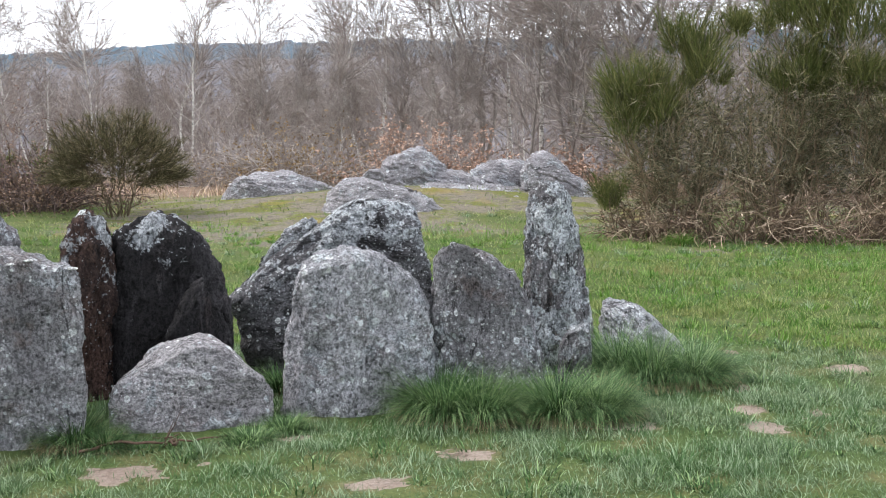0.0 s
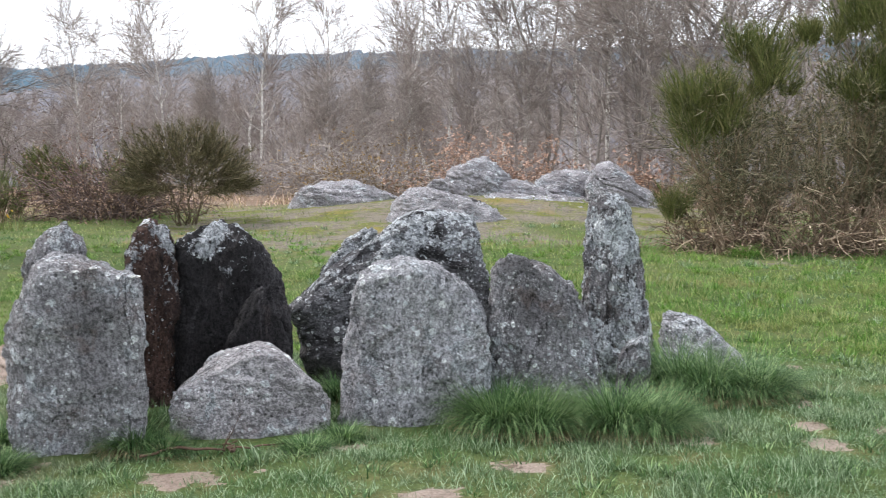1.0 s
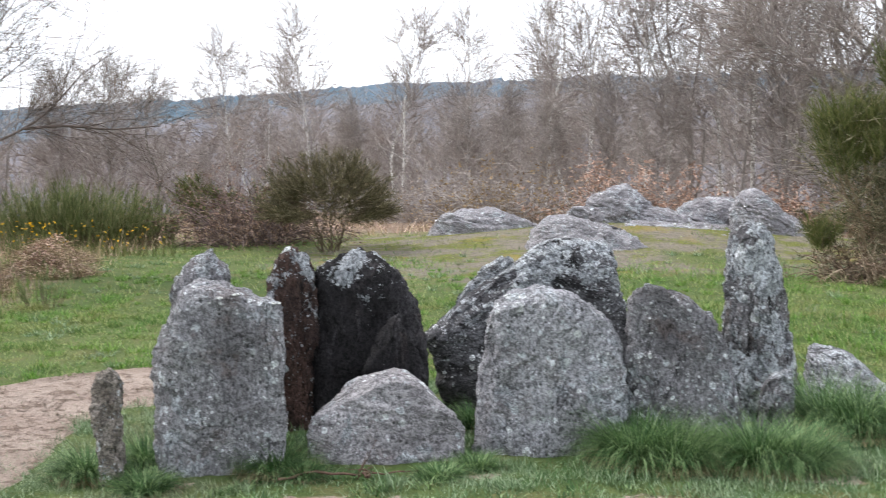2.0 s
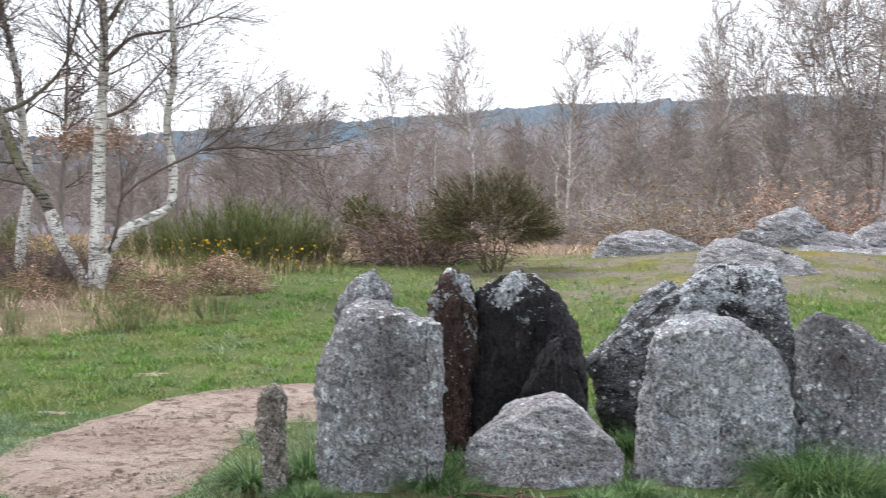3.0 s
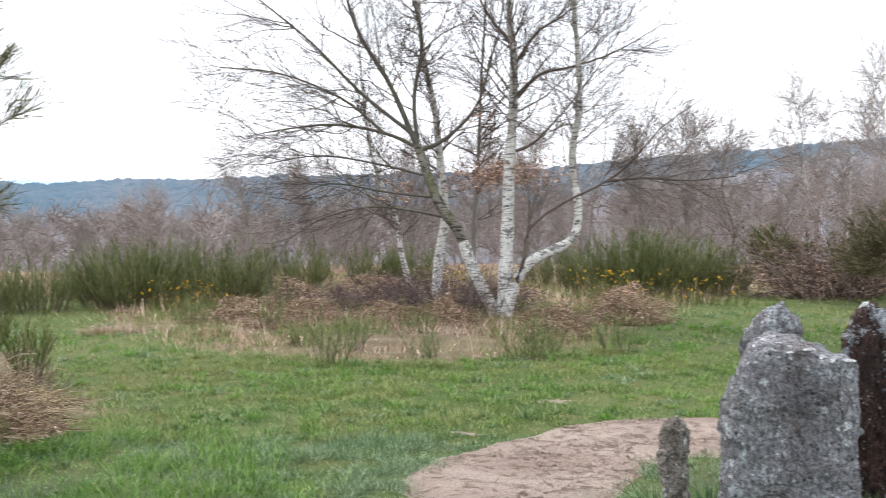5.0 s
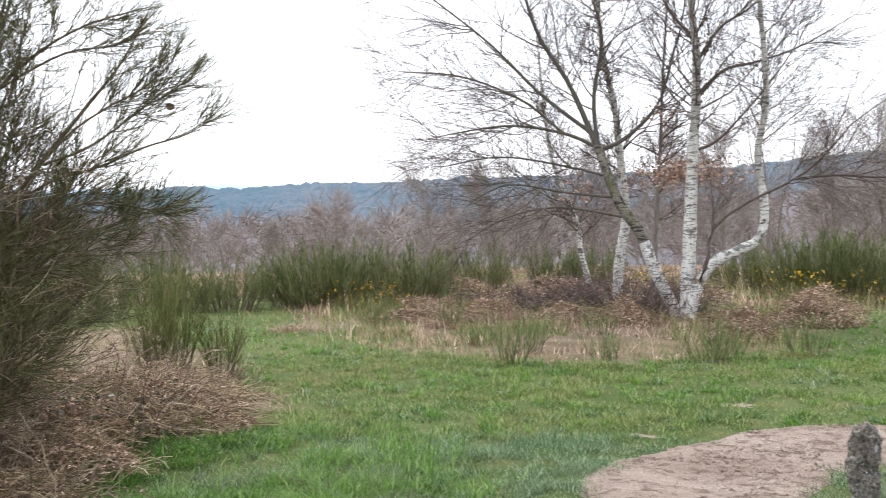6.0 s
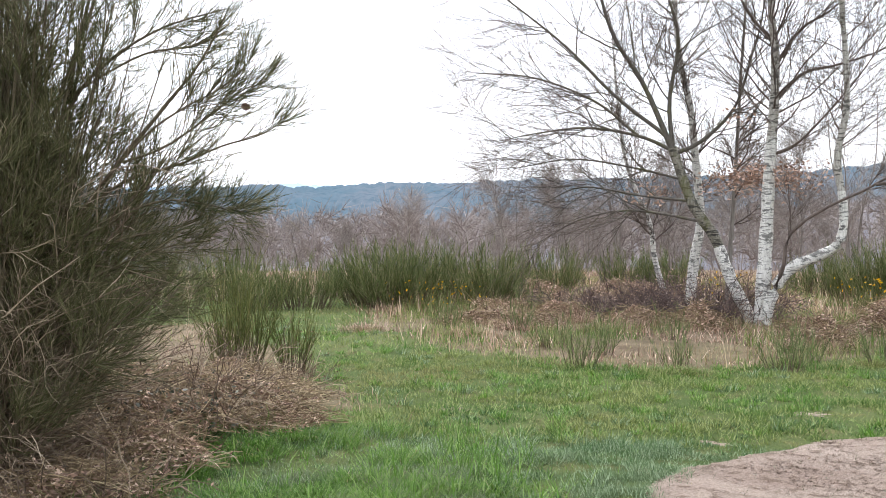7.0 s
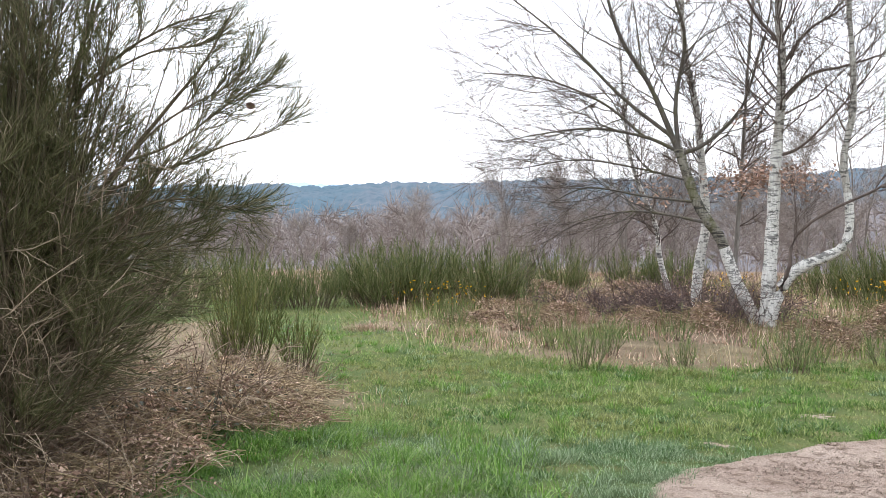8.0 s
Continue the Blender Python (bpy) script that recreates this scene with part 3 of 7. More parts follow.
def box_shell(nx, ny, nz):
    """A box of side 2 about the origin, its faces cut into a welded grid of quads."""
    pts, quads, at = [], [], 0
    for axis, (na, nb) in enumerate(((ny, nz), (nz, nx), (nx, ny))):
        for side in (-1, 1):
            a, b = np.meshgrid(np.linspace(-1, 1, na + 1), np.linspace(-1, 1, nb + 1), indexing="ij")
            q = np.zeros((a.size, 3))
            q[:, axis], q[:, (axis + 1) % 3], q[:, (axis + 2) % 3] = side, a.ravel(), b.ravel()
            pts.append(q)
            i, j = np.meshgrid(np.arange(na), np.arange(nb), indexing="ij")
            f = np.stack([i * (nb + 1) + j, (i + 1) * (nb + 1) + j, (i + 1) * (nb + 1) + j + 1, i * (nb + 1) + j + 1], -1).reshape(-1, 4) + at
            quads.append(f if side > 0 else f[:, ::-1])
            at += len(q)
    _, first, back = np.unique(np.round(np.concatenate(pts), 5), axis=0, return_index=True, return_inverse=True)
    return np.concatenate(pts)[first], back.reshape(-1)[np.concatenate(quads)]


def mesh_normals(p, q):
    fn = np.cross(p[q[:, 2]] - p[q[:, 0]], p[q[:, 3]] - p[q[:, 1]])
    out = np.zeros_like(p)
    for k in range(4):
        np.add.at(out, q[:, k], fn)
    return unit(out)


def face_direction(yaw, pitch):
    """Outward direction of a split face: yaw to the right of the front, pitch upwards."""
    y, e = radians(yaw), radians(pitch)
    return np.array([math.sin(y) * math.cos(e), -math.cos(y) * math.cos(e), math.sin(e)])


def rock_soup(lobes, depth, seed, facets=(), cells=(80, 26, 80), edge=80, lean=0.0, rough=1.0, chips=0.10, scars=1.0,
              layer=(0.0, 0.05, 0.0), flutes=0.0, heart=None):
    """A split and weathered slab: lobes are front outlines (across, up), cut by flat faces, then worn.

    layer: tilt of the bedding in degrees, its step and how far the ledges stand out."""
    rng = np.random.default_rng(seed)
    every = np.concatenate([np.array(o, float) for o in lobes])
    lo, hi = every.min(0), every.max(0)
    c = np.array([heart[0], 0.0, heart[1]]) if heart else np.array([*(lo + hi) / 2, 0.0])[[0, 2, 1]]
    half = np.array([(hi[0] - lo[0]) / 2, depth / 2, (hi[1] - lo[1]) / 2])
    v, q = box_shell(*cells)
    d = v * half
    # the faces wander a little, so that edges are never ruled
    span = float(half.max())
    bend = np.stack([value_noise(c + d, 2.0 / span ** 0.5, seed + k, 3) for k in (40, 41, 42)], -1)
    d = d + bend * 0.035 * half
    reach = None
    for outline in lobes:
        o = np.array(outline, float) - c[[0, 2]]
        planes = []
        area = np.sum(o[:, 0] * np.roll(o[:, 1], -1) - o[:, 1] * np.roll(o[:, 0], -1))
        for a, b in zip(o, np.roll(o, -1, 0)):
            e = (b - a) * (1 if area > 0 else -1)
            n = np.array([e[1], 0.0, -e[0]])
            n /= max(np.linalg.norm(n), 1e-9)
            planes.append((n, 1.0))
            if n[2] > -0.5:
                for front in (-1, 1):
                    m = unit(n + np.array([0, front * rng.uniform(0.5, 1.3), 0]))
                    planes.append((m, 1 - chips * rng.uniform(0.25, 1.2)))
        planes += [(np.array([0, -1.0, 0.0]), 1.0), (np.array([0, 1.0, 0.0]), 1.0)]
        for front in (-1, 1):
            for k in range(5):
                planes.append((unit(np.array([rng.normal(0, 0.22), front, rng.normal(0, 0.16)])), rng.uniform(0.80, 0.97)))
        planes += [(face_direction(a, b), keep) for a, b, keep in facets]
        total = 0.0
        for n, keep in planes:
            h = (np.max(o[:, 0] * n[0] + o[:, 1] * n[2]) + abs(n[1]) * half[1]) * keep
            total = total + np.maximum(d @ n / max(h, 1e-4), 0) ** edge
        r = np.maximum(total, 1e-12) ** (-1 / edge)
        reach = r if reach is None else np.maximum(reach, r)
    p = c + d * reach[:, None]
    nrm = mesh_normals(p, q)
    size = min(1.0, float(half[0] + half[2]))
    tilt, step, ledge = layer
    cs, sn = math.cos(radians(tilt)), math.sin(radians(tilt))
    along, across = p[:, 0] * cs + p[:, 2] * sn, -p[:, 0] * sn + p[:, 2] * cs
    big = value_noise(p, 2.6 / size, seed, 3) * 0.020
    rid = (0.3 - np.abs(value_noise(p, 8 / size, seed + 1, 3))) * 0.016
    fine = value_noise(p, 26, seed + 2, 4, 0.62) * 0.010
    # flakes split off: shallow steps with sharp lips, stretched along the layers
    w = np.stack([along, p[:, 1] * 1.5, across * 1.7], -1)
    g = 3.2 * value_noise(w, 2.7 / size, seed + 20, 3, 0.45)
    lip = np.floor(g) + smooth(g - np.floor(g), 0.80, 1.0)
    g2 = 3.0 * value_noise(w, 7.5 / size, seed + 21, 3, 0.5)
    lip2 = np.floor(g2) + smooth(g2 - np.floor(g2), 0.75, 1.0)
    move = (big + rid + fine + scars * (0.019 * lip + 0.0075 * lip2)) * rough * size
    if ledge:
        # split bedding: ledges that step back along the tilted layers
        u = across / step + 2.6 * value_noise(p, 1.3 / size, seed + 9, 3) + 0.5 * value_noise(np.stack([along * 2, p[:, 1], across * 6], -1), 2.5, seed + 10, 3)
        k = np.floor(u)
        shift = hash3(k.astype(np.int64), 0 * k.astype(np.int64), 0 * k.astype(np.int64), seed)
        move = move - ledge * ((u - k) ** 3 + 0.8 * shift) * (0.5 + 0.6 * value_noise(p, 2.3 / size, seed + 11, 2))
    if flutes:
        g = value_noise(np.stack([along * 0.7, p[:, 1] * 4, across * 9], -1), 2.0, seed + 12, 3)
        move = move + flutes * np.sign(g) * np.abs(g) ** 0.7
    p = p + nrm * move[:, None]
    p[:, 1] += lean * p[:, 2]
    return Soup().add(p, q)


def stone(name, x, y, yaw, outline, depth, mat, label, seed, group="stones of the megalithic tomb", lift=0.0, **how):
    """outline: the front outline from the left foot over the top to the right foot."""
    lobes = [outline] if isinstance(outline[0][0], (int, float)) else outline
    ob = part(name, rock_soup(lobes, depth, seed, **how), mat)
    ob.matrix_basis = pose(x, y, lift, 0, 0, yaw)
    return tagged(ob, label, "standing stone" if "stone" in name else "rock", group)


stone("standing_stone", -2.65, 5.38, 27, [(-.06, -.15), (-.09, .2), (-.10, .50), (-.08, .56), (-.01, .61), (.035, .575), (.06, .45), (.05, -.15)], 0.15,
      M_STONE_TAN, "small thin upright stone, lichen-spotted grey, beside the path", 11, cells=(36, 28, 84), facets=[(-35, 8, .8), (40, 0, .8), (-10, 35, .9)], flutes=.014, layer=(70, .09, .02), chips=.12, rough=1.5)
stone("standing_stone", -2.19, 5.80, 21.7, [(-.32, -.15), (-.385, .25), (-.40, .40), (-.38, .56), (-.21, .98), (-.11, 1.005), (.02, .985), (.16, .94), (.26, .90), (.295, .85), (.30, .55), (.315, .37), (.28, -.15)], 0.46,
      M_STONE_MID, "broad pale grey upright slab with a slanting top, white-spotted edge", 12, facets=[(-48, 6, .80), (-30, 0, .90), (10, 14, .93), (4, 62, .93)], flutes=.006, layer=(86, .06, 0), rough=.8, chips=.06, cells=(90, 34, 96))
stone("standing_stone", -2.56, 6.47, 22.5, [(-.27, -.15), (-.245, .6), (-.19, .96), (-.05, 1.12), (-.01, 1.15), (.03, 1.165), (.07, 1.11), (.13, 1.01), (.14, .88), (.13, -.15)], 0.28,
      M_STONE, "tall pointed grey standing stone behind a broad slab", 13, facets=[(-40, 15, .8), (35, 10, .85)], flutes=.012, layer=(84, .05, .01), cells=(50, 30, 80))
stone("standing_stone", -2.09, 6.78, 18.1, [(-.13, -.15), (-.20, .54), (-.18, .89), (-.14, 1.04), (-.09, 1.11), (-.03, 1.13), (.05, 1.08), (.11, .97), (.13, -.15)], 0.36,
      M_STONE_RED, "narrow rusty-brown slab with vertical flutes and lichen", 14, facets=[(-30, 5, .8), (42, 0, .75)], flutes=.02, layer=(90, .05, .02), cells=(44, 34, 84), rough=1.3)
stone("standing_stone", -1.62, 6.95, 14.2, [(-.43, -.15), (-.39, .93), (-.31, 1.02), (-.27, 1.085), (-.20, 1.12), (-.09, 1.12), (.02, 1.075), (.13, .98), (.22, .81), (.29, .58), (.30, .29), (.29, -.15)], 0.32,
      M_STONE_DARK, "large round-topped blackened slab, lichened at the crown, inside the tomb", 15, facets=[(-18, 30, .88), (30, 8, .82), (-34, 0, .85)], flutes=.006, layer=(80, .08, .012), chips=.12, cells=(84, 30, 88))
stone("leaning_stone", -1.36, 6.58, 12.6, [(-.27, -.1), (-.245, .44), (-.18, .63), (-.10, .71), (-.04, .745), (.0, .67), (.06, .47), (.13, .30), (.15, -.1)], 0.16,
      M_STONE_DARK, "small blackened wedge stone propped against a dark slab", 16, lean=0.12, facets=[(-25, 20, .8), (40, 10, .8)], cells=(50, 20, 60), layer=(60, .06, .012))
stone("boulder", -1.38, 6.18, 13.6, [(-.47, -.15), (-.46, .16), (-.40, .25), (-.28, .34), (-.16, .39), (-.07, .445), (.04, .465), (.14, .435), (.23, .365), (.37, .24), (.44, .15), (.42, -.15)], 0.46,
      M_STONE_BOULDER, "low fallen pinkish grey boulder lying between two slabs", 17, facets=[(-30, 25, .84), (20, 30, .86), (0, 62, .9), (48, 15, .84)], layer=(-12, .07, .008), rough=.7, chips=.08, cells=(84, 44, 56))
stone("leaning_stone", -0.65, 7.54, 5.7, [(-.58, -.2), (-.69, .09), (-.77, .49), (-.55, .70), (-.25, .93), (-.06, 1.075), (.05, 1.13), (.22, 1.14), (.37, 1.115), (.49, 1.05), (.52, .96), (.59, .58), (.60, -.2)], 0.40,
      M_STONE_LEAN, "big dark leaning slab with a slanting edge and white lichen", 18, facets=[(-28, -12, .80), (12, 30, .86), (-20, 48, .90), (38, 5, .84)], layer=(35, .085, .016), lean=.06, cells=(110, 36, 100), rough=.85, chips=.12)
stone("leaning_stone", -1.04, 7.90, 8.6, [(-.25, -.15), (-.27, .53), (-.26, .73), (-.22, .78), (-.11, .84), (.05, 1.0), (.11, 1.025), (.17, .99), (.25, .73), (.25, -.15)], 0.24,
      M_STONE_LEAN, "jagged dark stone showing behind the leaning slab", 19, layer=(35, .06, .03), cells=(50, 24, 70), rough=1.4)
stone("standing_stone", -0.54, 6.45, 5.7, [(-.36, -.2), (-.41, .01), (-.40, .17), (-.37, .47), (-.28, .75), (-.255, .86), (-.18, .905), (.08, .925), (.22, .875), (.36, .76), (.455, .58), (.495, .26), (.50, -.2)], 0.38,
      M_STONE_PALE, "broad pale grey front slab speckled with white lichen discs", 20, facets=[(-38, 4, .84), (30, 22, .83), (6, 12, .95), (16, -4, .94), (-10, 56, .92)], layer=(64, .16, .012), flutes=.005, rough=.9, chips=.08, cells=(96, 32, 96))
stone("standing_stone", 0.20, 6.56, -1.9, [(-.32, -.2), (-.28, .45), (-.27, .81), (-.23, .91), (-.15, .965), (-.08, .96), (.0, .90), (.12, .80), (.23, .765), (.28, .67), (.31, .49), (.39, .19), (.41, -.2)], 0.28,
      M_STONE, "dark grey slab with a peaked sloping top among grass tussocks", 21, facets=[(-24, 4, .86), (26, 10, .88), (4, 24, .92)], flutes=.010, layer=(82, .06, .012), cells=(84, 28, 92))
stone("standing_stone", 0.75, 7.53, -5.7, [(-.23, -.2), (-.225, .58), (-.23, .89), (-.20, 1.04), (-.18, 1.19), (-.13, 1.25), (-.06, 1.275), (.01, 1.25), (.07, 1.17), (.15, .93), (.22, .59), (.25, .29), (.27, -.2)], 0.36,
      M_PILLAR, "tall tapering pillar stone crusted with white lichen", 22, facets=[(-14, 5, .80), (52, 8, .66), (60, 2, .8)], flutes=.012, layer=(84, .055, .014), cells=(64, 40, 110), chips=.14)
stone("broken_stone", 0.83, 7.08, -6.7, [(-.12, -.12), (-.11, .18), (-.08, .30), (-.04, .345), (.06, .395), (.09, .37), (.10, .23), (.11, -.12)], 0.2,
      M_STONE, "small broken stone at the foot of the pillar", 23, flutes=.016, layer=(60, .05, .02), cells=(36, 28, 50))
stone("fallen_stone", 1.38, 7.84, -9.8, [(-.30, .0), (-.29, .33), (-.27, .385), (-.22, .405), (-.13, .385), (-.03, .355), (.05, .30), (.23, .15), (.30, .0)], 0.24,
      M_STONE_PALE, "flat pale slab lying tilted in long grass", 24, facets=[(0, 50, .75)], layer=(-35, .045, .02), lean=.4, cells=(60, 24, 50))

OUT = "rocks of the outcrop"
BED = dict(rough=1.6, chips=.2, edge=24)
stone("outcrop_rock", -3.33, 24.29, 8.2, [(-1.5, -.3), (-1.3, .38), (-1.14, .57), (-.94, .66), (-.27, .68), (-.01, .73), (.33, .64), (.93, .42), (1.5, .1), (1.6, -.3)], 2.0,
      M_CROP, "low flat-topped schist outcrop rock, purplish grey", 31, OUT, layer=(-8, 0.083, 0.054), cells=(96, 46, 44), facets=[(0, 40, .8), (-40, 20, .8)], **BED)
stone("outcrop_rock", -1.22, 21.5, 3.6, [(-1.3, -.4), (-1.1, .14), (-.97, .39), (-.76, .60), (-.51, .72), (-.19, .71), (.18, .60), (.71, .42), (1.35, .14), (1.8, -.4)], 3.0,
      M_CROP, "smooth sloping schist outcrop rock in the turf", 32, OUT, layer=(-12, 0.075, 0.054), cells=(100, 60, 46), facets=[(0, 40, .72), (-45, 30, .8), (10, 62, .86)], **BED)
stone("outcrop_rock", -0.18, 25.0, 0.4, [[(-1.5, -.3), (-1.19, .52), (-1.12, .92), (-1.01, 1.05), (-.6, 1.08), (-.44, 1.22), (-.27, 1.25), (-.07, 1.09), (.35, .68), (.5, -.3)],
                                         [(-1.2, -.3), (-1.1, .62), (-.3, .82), (.26, .76), (.94, .56), (1.68, .32), (1.9, -.3)]], 2.2,
      M_CROP, "peaked schist outcrop rock with slanting layers", 33, OUT, layer=(-16, 0.083, 0.060), cells=(120, 50, 60), heart=(-.4, .3), facets=[(10, 40, .84), (-30, 30, .86)], **BED)
stone("outcrop_rock", 0.95, 23.6, -2.1, [(-2.2, -.3), (-1.68, .34), (-1.21, .50), (-.38, .46), (.44, .40), (.91, .28), (1.4, -.3)], 2.6,
      M_CROP, "low layered schist outcrop rock with moss between", 34, OUT, layer=(-10, 0.068, 0.054), cells=(110, 56, 36), facets=[(0, 35, .7), (8, 62, .85)], **BED)
stone("outcrop_rock", 1.24, 25.3, -2.9, [(-.95, -.2), (-.69, .59), (-.47, .80), (-.16, .88), (.09, .95), (.53, .88), (.77, .70), (1.0, -.2)], 1.6,
      M_CROP, "rounded schist outcrop rock behind lower ledges", 35, OUT, layer=(-14, 0.075, 0.054), cells=(70, 40, 46), **BED)
stone("outcrop_rock", 2.37, 23.7, -5.8, [[(-.85, -.3), (-.76, .46), (-.69, .92), (-.58, 1.11), (-.28, 1.13), (-.02, 1.02), (.30, .69), (.4, -.3)],
                                         [(-.8, -.3), (-.7, .62), (.0, .72), (.40, .62), (.67, .47), (.80, .15), (.95, -.3)]], 1.9,
      M_CROP, "steep-sided schist outcrop rock streaked with white", 36, OUT, layer=(-26, 0.083, 0.060), cells=(80, 46, 60), heart=(-.2, .3), facets=[(-10, 30, .85), (40, 30, .85)], **BED)
stone("outcrop_rock", 0.1, 23.3, -1.0, [(-2.6, -.35), (-2.1, .05), (-1.6, .24), (-.6, .34), (.8, .32), (1.9, .18), (2.7, -.06), (3.3, -.35)], 4.2,
      M_CROP, "broad low ledge of layered schist outcrop", 38, OUT, layer=(-6, 0.053, 0.048), cells=(130, 80, 26), facets=[(0, 20, .6), (0, 66, .8)], **BED)
stone("outcrop_rock", -1.45, 23.45, 3.6, [(-.3, .0), (-.25, .5), (-.19, .69), (-.06, .80), (.13, .80), (.25, .65), (.32, .0)], 0.5,
      M_CROP, "small dark rock wedged behind the outcrop", 37, OUT, layer=(-20, .1, .06), cells=(30, 24, 36))

# ---- grass ----
TRUNKS = [(-2.62, 5.32, .1), (-2.11, 5.6, .33), (-2.51, 6.35, .2), (-2.04, 6.62, .18), (-1.58, 6.8, .36), (-1.33, 5.98, .38), (-.63, 7.36, .55), (-.52, 6.28, .32), (.2, 6.42, .4), (.73, 7.36, .24)]


def scatter(rng, n, r0, r1, a0=-26, a1=78):
    a = np.radians(rng.uniform(a0, a1, n))
    r = np.sqrt(rng.uniform(r0 ** 2, r1 ** 2, n))
    return -np.sin(a) * r, np.cos(a) * r


def free_of_stones(x, y):
    ok = np.ones(len(x), bool)
    for sx, sy, sr in TRUNKS:
        ok &= np.hypot(x - sx, y - sy) > sr * 0.55
    return ok


def turf(name, label, seed, n, r0, r1, tall, wide, mat, segs, keep):
    """A sward of single blades over one ring of the meadow."""
    rng = np.random.default_rng(seed)
    x, y = scatter(rng, n, r0, r1)
    k = keep(x, y, rng)
    x, y = x[k], y[k]
    clumps = noise2(x, y, 5.0, seed + 1, 2)
    tuft = 0.45 + 1.1 * smooth(clumps, -0.3, 0.55) * (0.6 + 0.8 * smooth(noise2(x, y, 0.9, seed + 2, 2), -0.4, 0.5))
    k = rng.uniform(size=len(x)) < 0.35 + 0.65 * smooth(clumps, -0.45, 0.15)
    x, y, tuft = x[k], y[k], tuft[k]
    base = np.stack([x, y, height(x, y) - 0.005], -1)
    m = len(x)
    yaw = rng.uniform(0, 2 * np.pi, m)
    soup = Soup()
    ribbons(soup, base, yaw, tall * tuft * rng.uniform(0.5, 1.3, m), wide * rng.uniform(0.6, 1.3, m), rng.uniform(0.15, 1.25, m), rng.uniform(0.3, 1.4, m), segs)
    return tagged(part(name, soup, mat), label, "grass", kind="stuff")


def meadow(x, y, rng):
    b = bareness(x, y)
    thin = np.where(b > 0.45, 0.10, np.where(b > 0.1, 0.45, np.where(b > -0.2, 0.6, 1.0))) * np.where(in_path(x + rng.normal(0, 0.08, len(x)), y + rng.normal(0, 0.08, len(x))), 0.02, 1.0)
    wild = wildness(x + rng.normal(0, 0.25, len(x)), y + rng.normal(0, 0.25, len(x)))
    thin = thin * np.where(wild > 0.4, 0.12, 1.0)
    thin = thin * np.clip(0.7 + 0.9 * noise2(x, y, 1.3, 71, 3), 0.25, 1)
    crop = (y > 14.5) & (x > -6) & (x < 4.5) & (noise2(x, y, 0.6, 72, 3) > -0.2 + 0.12 * (19 - y))
    thin = np.where(crop, thin * np.where(y > 16.5, 0.28, 0.45), thin)
    return (rng.uniform(size=len(x)) < thin) & free_of_stones(x, y)


turf("turf", "short trodden green meadow grass", 101, 640000, 4.7, 8.6, 0.052, 0.0052, M_TURF, 1, meadow)
turf("turf", "longer blades in the short meadow grass", 105, 170000, 4.7, 8.6, 0.066, 0.0052, M_TURF, 2, meadow)
turf("turf", "short green meadow grass", 102, 620000, 8.4, 14.0, 0.070, 0.0085, M_TURF_FAR, 1, meadow)
turf("turf", "green meadow grass growing further off", 103, 240000, 14.0, 27.0, 0.085, 0.015, M_TURF_FAR, 1, meadow)


def lush_spots(x, y, rng):
    d = np.minimum(np.hypot(x + 6.0, (y - 4.0)), np.hypot(x + 5.6, y - 3.0))
    near = smooth(1.9 - d, 0, 0.8)
    stripe = smooth(noise2(x, y, 0.5, 81, 2), 0.1, 0.5) * (np.hypot(x, y) > 8.5)
    right = smooth(x - 2 - 0.1 * y, 0, 2.0) * (y > 9) * 0.6
    return (rng.uniform(size=len(x)) < np.maximum(np.maximum(near, stripe * 0.35), right)) & (bareness(x, y) < 0.2) & ~in_path(x, y) & (wildness(x, y) < 0.5)


turf("lush_grass", "longer bright green grass in soft tufts", 104, 260000, 4.8, 20.0, 0.17, 0.008, M_LUSH, 2, lush_spots)


def tufts(name, label, seed, n, r0, r1, blades, tall, mat):
    """Small tufts that stand a little proud of the sward."""
    rng = np.random.default_rng(seed)
    x, y = scatter(rng, n, r0, r1)
    k = (rng.uniform(size=n) < 0.35 + 0.65 * smooth(noise2(x, y, 0.7, seed, 2), -0.2, 0.3)) & (bareness(x, y) < 0.3) & ~in_path(x, y) & (wildness(x, y) < 0.5) & free_of_stones(x, y)
    x, y = x[k], y[k]
    size = rng.uniform(0.5, 1.3, len(x))
    own = np.repeat(np.arange(len(x)), blades)
    m = len(own)
    a = rng.uniform(0, 2 * np.pi, m)
    q = np.sqrt(rng.uniform(size=m)) * 0.07 * size[own]
    bx, by = x[own] + np.cos(a) * q, y[own] + np.sin(a) * q
    soup = Soup()
    ribbons(soup, np.stack([bx, by, height(bx, by) - 0.005], -1), a + rng.normal(0, 0.5, m), tall * size[own] * rng.uniform(0.6, 1.2, m), rng.uniform(0.006, 0.010, m), rng.uniform(0.1, 0.7, m), rng.uniform(0.6, 1.8, m), 2)
    return tagged(part(name, soup, mat), label, "grass", kind="stuff")


tufts("grass_tuft", "small bright green tufts in the meadow", 111, 1300, 8.5, 18.0, 42, 0.12, M_LUSH)
tufts("grass_tuft", "small pale yellowish tufts in the meadow", 112, 900, 5.0, 20.0, 40, 0.12, M_TURF)


tufts("grass_tuft", "low dark green tufts in the trodden turf", 113, 1000, 4.8, 10.0, 34, 0.075, M_TUSSOCK)


